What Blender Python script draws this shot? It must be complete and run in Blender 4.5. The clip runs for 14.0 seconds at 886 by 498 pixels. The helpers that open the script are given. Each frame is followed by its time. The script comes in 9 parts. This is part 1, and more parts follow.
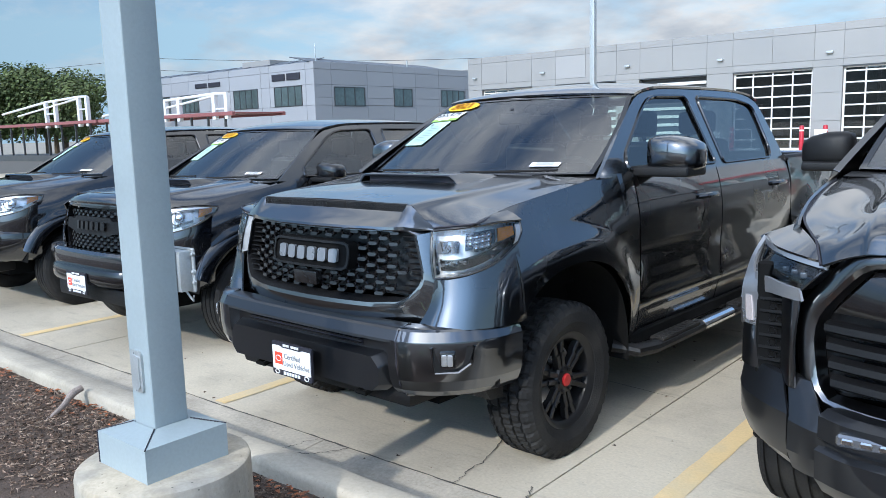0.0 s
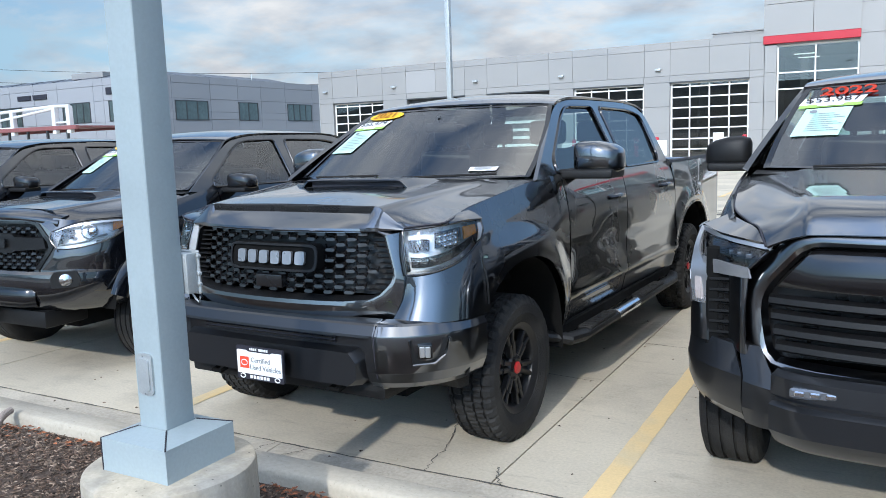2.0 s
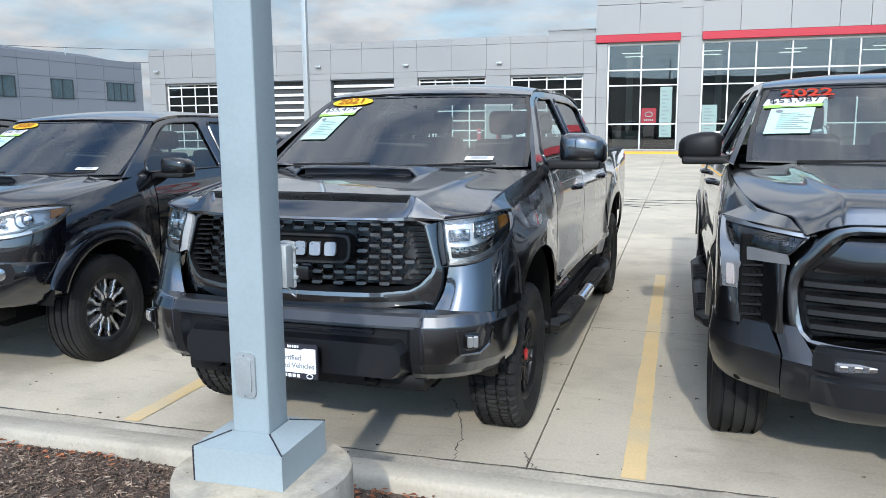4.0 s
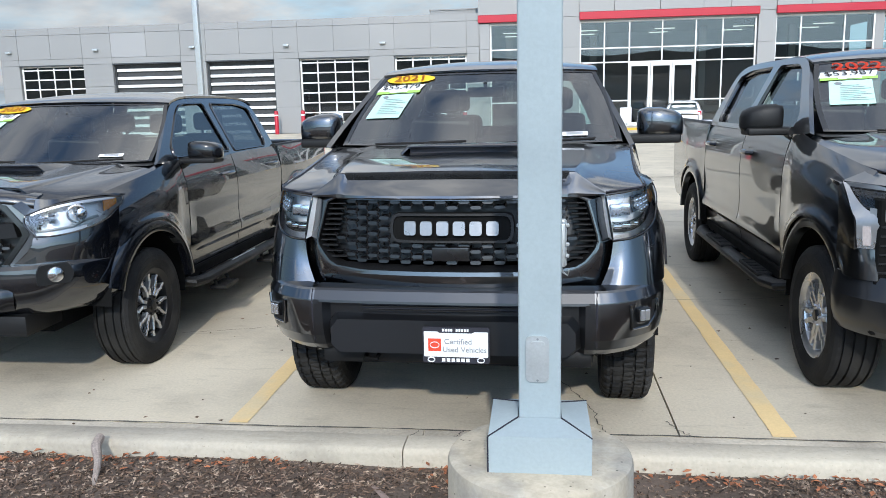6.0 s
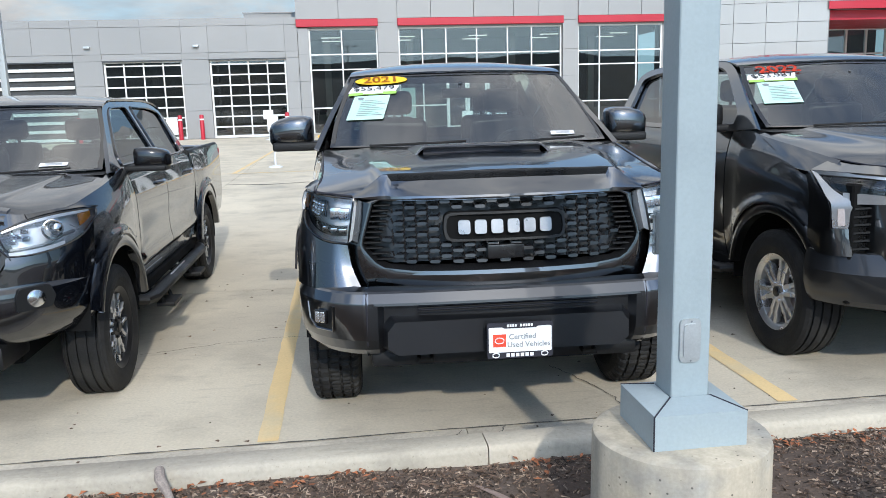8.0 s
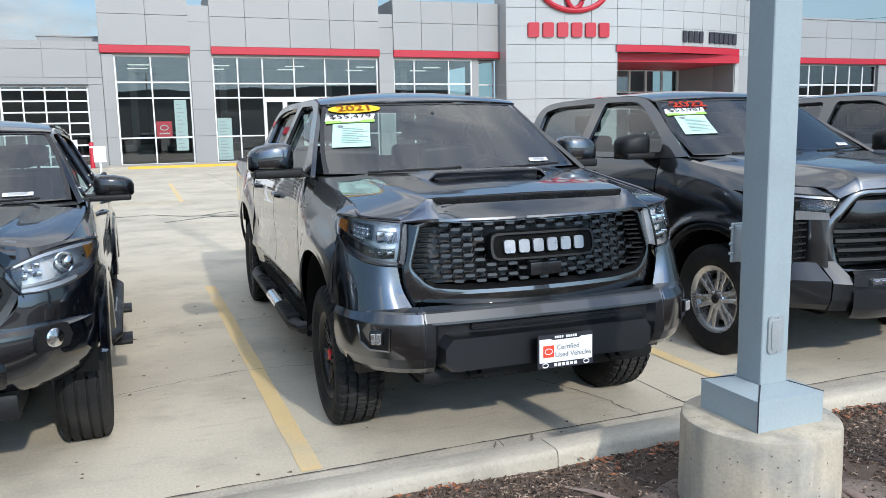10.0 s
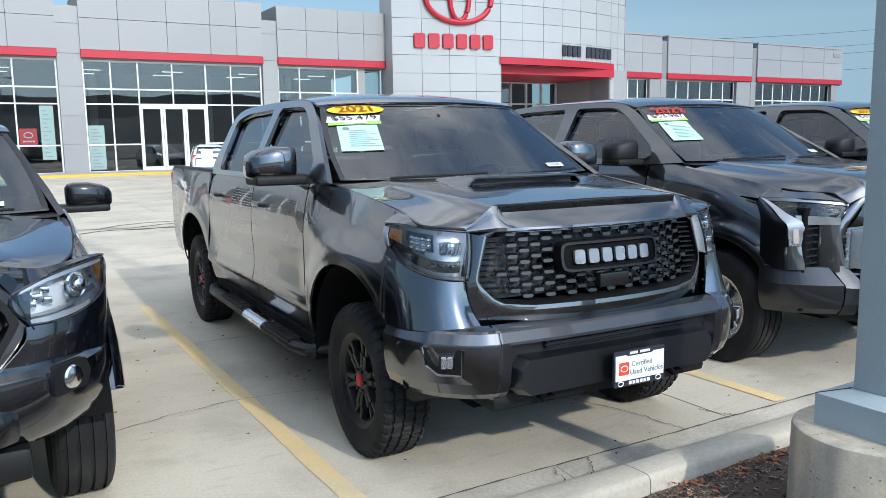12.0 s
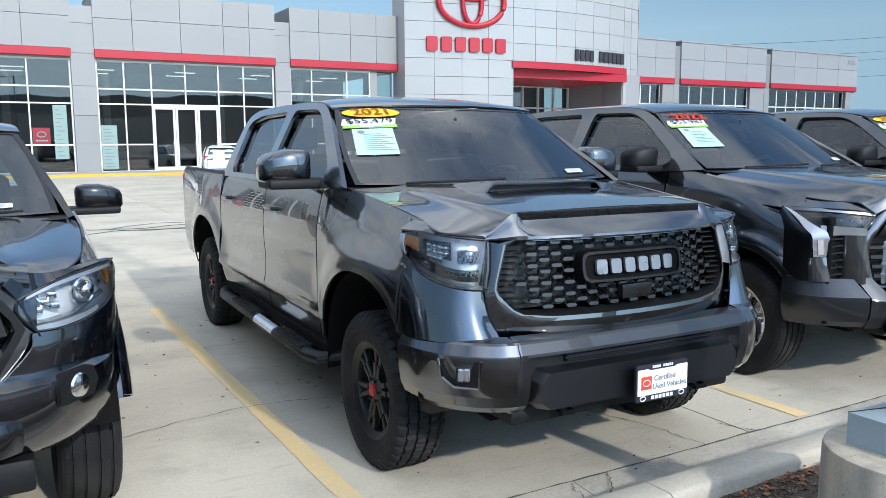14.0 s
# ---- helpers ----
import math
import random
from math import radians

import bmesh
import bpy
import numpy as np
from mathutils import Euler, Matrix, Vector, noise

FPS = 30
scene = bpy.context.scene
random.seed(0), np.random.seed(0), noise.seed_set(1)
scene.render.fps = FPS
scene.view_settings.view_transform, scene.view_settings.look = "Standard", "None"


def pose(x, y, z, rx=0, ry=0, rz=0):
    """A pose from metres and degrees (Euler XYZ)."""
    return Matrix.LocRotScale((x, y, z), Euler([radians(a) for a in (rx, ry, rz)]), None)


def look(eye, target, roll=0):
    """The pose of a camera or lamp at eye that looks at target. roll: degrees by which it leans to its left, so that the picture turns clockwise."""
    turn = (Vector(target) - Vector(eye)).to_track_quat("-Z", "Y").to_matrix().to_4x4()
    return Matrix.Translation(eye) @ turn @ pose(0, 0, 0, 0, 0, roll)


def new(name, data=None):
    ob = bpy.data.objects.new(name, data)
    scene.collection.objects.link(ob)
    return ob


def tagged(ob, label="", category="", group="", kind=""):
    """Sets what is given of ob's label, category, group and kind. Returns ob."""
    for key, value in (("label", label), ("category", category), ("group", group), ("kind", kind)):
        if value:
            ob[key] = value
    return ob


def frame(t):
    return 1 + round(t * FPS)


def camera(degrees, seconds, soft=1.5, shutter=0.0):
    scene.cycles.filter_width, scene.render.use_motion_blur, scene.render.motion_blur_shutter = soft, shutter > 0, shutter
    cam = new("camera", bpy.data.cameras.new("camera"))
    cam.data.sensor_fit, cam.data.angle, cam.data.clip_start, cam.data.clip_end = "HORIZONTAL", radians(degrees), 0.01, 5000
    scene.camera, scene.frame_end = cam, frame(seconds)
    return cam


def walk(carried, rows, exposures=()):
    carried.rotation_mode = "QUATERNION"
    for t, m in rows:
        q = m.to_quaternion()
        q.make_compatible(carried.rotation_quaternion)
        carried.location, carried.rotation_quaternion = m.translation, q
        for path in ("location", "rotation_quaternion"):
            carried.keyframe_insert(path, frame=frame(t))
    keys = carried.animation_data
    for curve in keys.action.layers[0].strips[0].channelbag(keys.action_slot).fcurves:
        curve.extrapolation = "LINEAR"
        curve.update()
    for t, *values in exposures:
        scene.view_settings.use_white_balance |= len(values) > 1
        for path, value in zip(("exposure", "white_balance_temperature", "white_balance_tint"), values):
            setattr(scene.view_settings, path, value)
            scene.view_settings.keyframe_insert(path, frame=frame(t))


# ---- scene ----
cam = camera(58.4, 14.0, 0.8)
METRES, EYE, TILT, LEAN, TURN = 7.0, 1.67, 0.0, 0.0, 40.1
ROWS = [
    (0.0, 0.0, 0.0, 0.0, -0.23, -8.47, 1.57),
    (0.5, -0.0263, -0.0231, 0.0014, -2.51, -6.93, 0.9),
    (1.0, -0.0674, -0.0453, 0.0021, -8.89, -10.2, 0.88),
    (1.5, -0.0812, -0.0428, 0.0005, -7.72, -8.14, 2.88),
    (2.0, -0.083, -0.0242, -0.0036, -11.33, -7.8, 1.89),
    (2.5, -0.1029, -0.0144, -0.0047, -11.0, -8.52, 0.22),
    (3.0, -0.1479, -0.0197, -0.0008, -15.04, -9.07, 0.61),
    (5.5, -0.3398, 0.1041, 0.0007, -31.13, -8.69, 0.12),
    (6.0, -0.3873, 0.1247, -0.0008, -33.39, -10.41, 1.24),
    (6.5, -0.4143, 0.1554, -0.001, -36.83, -9.05, 1.07),
    (7.0, -0.4413, 0.1856, -0.0007, -39.84, -9.67, 0.14),
    (7.5, -0.483, 0.202, -0.0008, -44.43, -10.5, 1.02),
    (10.0, -0.6336, 0.352, 0.0002, -61.68, -8.5, 1.16),
    (10.5, -0.6622, 0.3891, -0.0022, -69.11, -10.14, 1.29),
    (11.0, -0.6728, 0.4256, -0.0032, -69.27, -10.88, 0.93),
    (11.5, -0.6528, 0.4631, -0.0041, -70.51, -8.7, 2.94),
    (12.0, -0.6374, 0.4911, -0.0043, -70.75, -7.9, 0.84),
    (12.5, -0.631, 0.5112, -0.0023, -73.01, -8.53, 0.9),
    (13.0, -0.6287, 0.5091, -0.0027, -71.2, -7.21, 1.25),
    (13.5, -0.6265, 0.5041, -0.0036, -70.61, -8.03, 0.2),
    (14.0, -0.6247, 0.5012, -0.0032, -69.98, -7.67, 0.26),
]
walk(cam, [(t, pose(0, 0, EYE, TILT, LEAN, TURN) @ pose(METRES * x, METRES * y, METRES * z, 90 + pitch, roll, yaw)) for t, x, y, z, yaw, pitch, roll in ROWS], [(0.0, 0.04, 6200, 8), (3.0, -0.02, 6330, 8), (6.0, -0.10, 6560, 8), (10.5, -0.14, 6610, 8), (12.0, -0.09, 6390, 7), (14.0, -0.06, 6290, 7)])
# ---------------- world, sun, light ----------------
SUN_EL, SUN_AZ = radians(29), radians(173)
world = bpy.data.worlds.new("sky")
scene.world = world
world.use_nodes = True


def build_sky():
    nt = world.node_tree
    n, l = nt.nodes, nt.links
    bg = n["Background"]
    sky = n.new("ShaderNodeTexSky")
    sky.sky_type = "NISHITA"
    sky.sun_disc = False
    sky.sun_elevation, sky.sun_rotation = SUN_EL, SUN_AZ
    sky.air_density, sky.dust_density, sky.ozone_density = 1.0, 0.12, 2.2
    tc = n.new("ShaderNodeTexCoord")
    sep = n.new("ShaderNodeSeparateXYZ")
    l.new(tc.outputs["Generated"], sep.inputs[0])
    # the air is clear down to the horizon: no yellow band low in the sky
    low = n.new("ShaderNodeMath")
    low.operation = "MAXIMUM"
    low.inputs[1].default_value = 0.13
    l.new(sep.outputs[2], low.inputs[0])
    aim = n.new("ShaderNodeCombineXYZ")
    l.new(sep.outputs[0], aim.inputs[0])
    l.new(sep.outputs[1], aim.inputs[1])
    l.new(low.outputs[0], aim.inputs[2])
    unit = n.new("ShaderNodeVectorMath")
    unit.operation = "NORMALIZE"
    l.new(aim.outputs[0], unit.inputs[0])
    l.new(unit.outputs[0], sky.inputs["Vector"])
    lift = n.new("ShaderNodeMath")
    lift.operation = "ADD"
    lift.inputs[1].default_value = 0.26
    l.new(sep.outputs[2], lift.inputs[0])
    floor_z = n.new("ShaderNodeMath")
    floor_z.operation = "MAXIMUM"
    floor_z.inputs[1].default_value = 0.12
    l.new(lift.outputs[0], floor_z.inputs[0])
    flat = n.new("ShaderNodeVectorMath")
    flat.operation = "DIVIDE"
    comb = n.new("ShaderNodeCombineXYZ")
    for i in range(3):
        l.new(floor_z.outputs[0], comb.inputs[i])
    l.new(tc.outputs["Generated"], flat.inputs[0])
    l.new(comb.outputs[0], flat.inputs[1])
    big = n.new("ShaderNodeTexNoise")
    big.inputs["Scale"].default_value = 1.5
    big.inputs["Detail"].default_value = 9
    big.inputs["Roughness"].default_value = 0.62
    big.inputs["Distortion"].default_value = 0.35
    l.new(flat.outputs[0], big.inputs["Vector"])
    # the cloud bank stands behind the building, a little to the west; clear blue on both sides of it
    bank = n.new("ShaderNodeVectorMath")
    bank.operation = "DOT_PRODUCT"
    bank.inputs[1].default_value = (-0.42, 0.907, 0.0)
    l.new(tc.outputs["Generated"], bank.inputs[0])
    side = n.new("ShaderNodeMapRange")
    side.inputs["From Min"].default_value, side.inputs["From Max"].default_value = 0.72, 0.97
    side.inputs["To Min"].default_value, side.inputs["To Max"].default_value = -0.16, 0.12
    l.new(bank.outputs["Value"], side.inputs["Value"])
    # overhead the cloud is even on both sides
    fade = n.new("ShaderNodeMapRange")
    fade.inputs["From Min"].default_value, fade.inputs["From Max"].default_value = 0.30, 0.62
    fade.inputs["To Min"].default_value, fade.inputs["To Max"].default_value = 1.0, 0.0
    l.new(sep.outputs[2], fade.inputs["Value"])
    sway = n.new("ShaderNodeMath")
    sway.operation = "MULTIPLY"
    l.new(side.outputs[0], sway.inputs[0])
    l.new(fade.outputs[0], sway.inputs[1])
    add = n.new("ShaderNodeMath")
    add.operation = "ADD"
    l.new(big.outputs["Fac"], add.inputs[0])
    l.new(sway.outputs[0], add.inputs[1])
    high = n.new("ShaderNodeMapRange")
    high.inputs["From Min"].default_value, high.inputs["From Max"].default_value = 0.35, 0.72
    high.inputs["To Min"].default_value, high.inputs["To Max"].default_value = 0.0, 0.115
    l.new(sep.outputs[2], high.inputs["Value"])
    add2 = n.new("ShaderNodeMath")
    add2.operation = "ADD"
    l.new(add.outputs[0], add2.inputs[0])
    l.new(high.outputs[0], add2.inputs[1])
    add = add2
    ramp = n.new("ShaderNodeValToRGB")
    ramp.color_ramp.elements[0].position, ramp.color_ramp.elements[1].position = 0.45, 0.68
    l.new(add.outputs[0], ramp.inputs[0])
    shade = n.new("ShaderNodeTexNoise")
    shade.inputs["Scale"].default_value = 4.2
    shade.inputs["Detail"].default_value = 6
    l.new(flat.outputs[0], shade.inputs["Vector"])
    cloud = n.new("ShaderNodeValToRGB")
    cloud.color_ramp.elements[0].position, cloud.color_ramp.elements[1].position = 0.35, 0.65
    cloud.color_ramp.elements[0].color, cloud.color_ramp.elements[1].color = (4.0, 4.4, 5.0, 1), (6.8, 6.8, 6.9, 1)
    l.new(shade.outputs["Fac"], cloud.inputs[0])
    # cloud is duller near the horizon and brighter overhead
    bright = n.new("ShaderNodeMapRange")
    bright.inputs["From Min"].default_value, bright.inputs["From Max"].default_value = 0.05, 0.75
    bright.inputs["To Min"].default_value, bright.inputs["To Max"].default_value = 0.86, 2.0
    l.new(sep.outputs[2], bright.inputs["Value"])
    lit = n.new("ShaderNodeVectorMath")
    lit.operation = "SCALE"
    l.new(cloud.outputs[0], lit.inputs[0])
    l.new(bright.outputs[0], lit.inputs["Scale"])
    mix = n.new("ShaderNodeMix")
    mix.data_type = "RGBA"
    l.new(ramp.outputs[0], mix.inputs[0])
    # the clear blue is somewhat brighter high up
    blue = n.new("ShaderNodeMapRange")
    blue.inputs["From Min"].default_value, blue.inputs["From Max"].default_value = 0.15, 0.6
    blue.inputs["To Min"].default_value, blue.inputs["To Max"].default_value = 0.95, 2.1
    l.new(sep.outputs[2], blue.inputs["Value"])
    clear = n.new("ShaderNodeVectorMath")
    clear.operation = "SCALE"
    l.new(sky.outputs[0], clear.inputs[0])
    l.new(blue.outputs[0], clear.inputs["Scale"])
    l.new(clear.outputs[0], mix.inputs[6])
    l.new(lit.outputs[0], mix.inputs[7])
    # hazy glare round the sun
    away = n.new("ShaderNodeVectorMath")
    away.operation = "DOT_PRODUCT"
    away.inputs[1].default_value = (math.sin(SUN_AZ) * math.cos(SUN_EL), math.cos(SUN_AZ) * math.cos(SUN_EL), math.sin(SUN_EL))
    l.new(tc.outputs["Generated"], away.inputs[0])
    glare = n.new("ShaderNodeMapRange")
    glare.interpolation_type = "SMOOTHSTEP"
    glare.inputs["From Min"].default_value, glare.inputs["From Max"].default_value = 0.50, 1.0
    glare.inputs["To Min"].default_value, glare.inputs["To Max"].default_value = 1.0, 2.6
    l.new(away.outputs["Value"], glare.inputs["Value"])
    glow = n.new("ShaderNodeVectorMath")
    glow.operation = "SCALE"
    l.new(mix.outputs[2], glow.inputs[0])
    l.new(glare.outputs[0], glow.inputs["Scale"])
    l.new(glow.outputs[0], bg.inputs[0])
    bg.inputs[1].default_value = 0.12


build_sky()
sun_data = bpy.data.lights.new("sun", "SUN")
sun_data.energy, sun_data.angle, sun_data.color = 2.9, radians(1.4), (1.0, 0.96, 0.90)
sun = new("sun", sun_data)
sun.matrix_world = look((20 * math.sin(SUN_AZ) * math.cos(SUN_EL), 20 * math.cos(SUN_AZ) * math.cos(SUN_EL), 20 * math.sin(SUN_EL)), (0, 0, 0))


# ---------------- materials ----------------
def mat(name, color, rough=0.5, metal=0.0, var=0.12, scale=3.0, fine=60.0, bump=0.0, bump_scale=None, coat=0.0, spec=0.5, island=0.0, rvar=0.08, rand=0.0, second=None, edge=(0.45, 0.62)):
    """A principled material with colour variation at two scales, optional second colour in patches, and fine relief."""
    m = bpy.data.materials.new(name)
    m.use_nodes = True
    n, l = m.node_tree.nodes, m.node_tree.links
    p = n["Principled BSDF"]
    tc = n.new("ShaderNodeTexCoord")
    a = n.new("ShaderNodeTexNoise")
    a.inputs["Scale"].default_value, a.inputs["Detail"].default_value = scale, 6
    b = n.new("ShaderNodeTexNoise")
    b.inputs["Scale"].default_value, b.inputs["Detail"].default_value = fine, 3
    for t in (a, b):
        l.new(tc.outputs["Object"], t.inputs["Vector"])
    s = n.new("ShaderNodeMath")
    s.operation = "ADD"
    l.new(a.outputs["Fac"], s.inputs[0])
    l.new(b.outputs["Fac"], s.inputs[1])
    r = n.new("ShaderNodeMapRange")
    r.inputs["From Min"].default_value, r.inputs["From Max"].default_value = 0.65, 1.35
    r.inputs["To Min"].default_value, r.inputs["To Max"].default_value = 1 - var, 1 + var
    l.new(s.outputs[0], r.inputs["Value"])
    base = n.new("ShaderNodeRGB")
    base.outputs[0].default_value = (*color, 1)
    out = base.outputs[0]
    if second:
        c = n.new("ShaderNodeTexNoise")
        c.inputs["Scale"].default_value, c.inputs["Detail"].default_value = scale * 0.7, 8
        mp = n.new("ShaderNodeMapping")
        mp.inputs["Location"].default_value = (7.3, 2.1, 4.4)
        l.new(tc.outputs["Object"], mp.inputs[0])
        l.new(mp.outputs[0], c.inputs["Vector"])
        rp = n.new("ShaderNodeValToRGB")
        rp.color_ramp.elements[0].position, rp.color_ramp.elements[1].position = edge
        l.new(c.outputs["Fac"], rp.inputs[0])
        mx = n.new("ShaderNodeMix")
        mx.data_type = "RGBA"
        l.new(rp.outputs[0], mx.inputs[0])
        l.new(out, mx.inputs[6])
        mx.inputs[7].default_value = (*second, 1)
        out = mx.outputs[2]
    fac = r.outputs[0]
    if island or rand:
        src = n.new("ShaderNodeNewGeometry").outputs["Random Per Island"] if island else n.new("ShaderNodeObjectInfo").outputs["Random"]
        amt = island or rand
        q = n.new("ShaderNodeMapRange")
        q.inputs["To Min"].default_value, q.inputs["To Max"].default_value = 1 - amt, 1 + amt
        l.new(src, q.inputs["Value"])
        w = n.new("ShaderNodeMath")
        w.operation = "MULTIPLY"
        l.new(fac, w.inputs[0])
        l.new(q.outputs[0], w.inputs[1])
        fac = w.outputs[0]
    v = n.new("ShaderNodeVectorMath")
    v.operation = "SCALE"
    l.new(out, v.inputs[0])
    l.new(fac, v.inputs["Scale"])
    l.new(v.outputs[0], p.inputs["Base Color"])
    rr = n.new("ShaderNodeMapRange")
    rr.inputs["From Min"].default_value, rr.inputs["From Max"].default_value = 0.3, 0.7
    rr.inputs["To Min"].default_value, rr.inputs["To Max"].default_value = max(0.0, rough - rvar), min(1.0, rough + rvar)
    l.new(a.outputs["Fac"], rr.inputs["Value"])
    l.new(rr.outputs[0], p.inputs["Roughness"])
    p.inputs["Metallic"].default_value = metal
    p.inputs["Specular IOR Level"].default_value = spec
    if coat:
        p.inputs["Coat Weight"].default_value, p.inputs["Coat Roughness"].default_value = min(coat, 1.0), 0.02
        p.inputs["Coat IOR"].default_value = 1.5 if coat <= 1 else coat
    if bump:
        h = b
        if bump_scale:
            h = n.new("ShaderNodeTexNoise")
            h.inputs["Scale"].default_value, h.inputs["Detail"].default_value = bump_scale, 5
            l.new(tc.outputs["Object"], h.inputs["Vector"])
        bp = n.new("ShaderNodeBump")
        bp.inputs["Strength"].default_value, bp.inputs["Distance"].default_value = bump, 0.01
        l.new(h.outputs["Fac"], bp.inputs["Height"])
        l.new(bp.outputs[0], p.inputs["Normal"])
    return m


def glass_mat(name, tint, gloss=1.5, rough=0.0):
    m = bpy.data.materials.new(name)
    m.use_nodes = True
    n, l = m.node_tree.nodes, m.node_tree.links
    n.remove(n["Principled BSDF"])
    t = n.new("ShaderNodeBsdfTransparent")
    t.inputs[0].default_value = (*tint, 1)
    g = n.new("ShaderNodeBsdfGlossy")
    g.inputs["Roughness"].default_value = rough
    f = n.new("ShaderNodeFresnel")
    f.inputs[0].default_value = gloss
    mx = n.new("ShaderNodeMixShader")
    l.new(f.outputs[0], mx.inputs[0])
    l.new(t.outputs[0], mx.inputs[1])
    l.new(g.outputs[0], mx.inputs[2])
    l.new(mx.outputs[0], n["Material Output"].inputs[0])
    return m


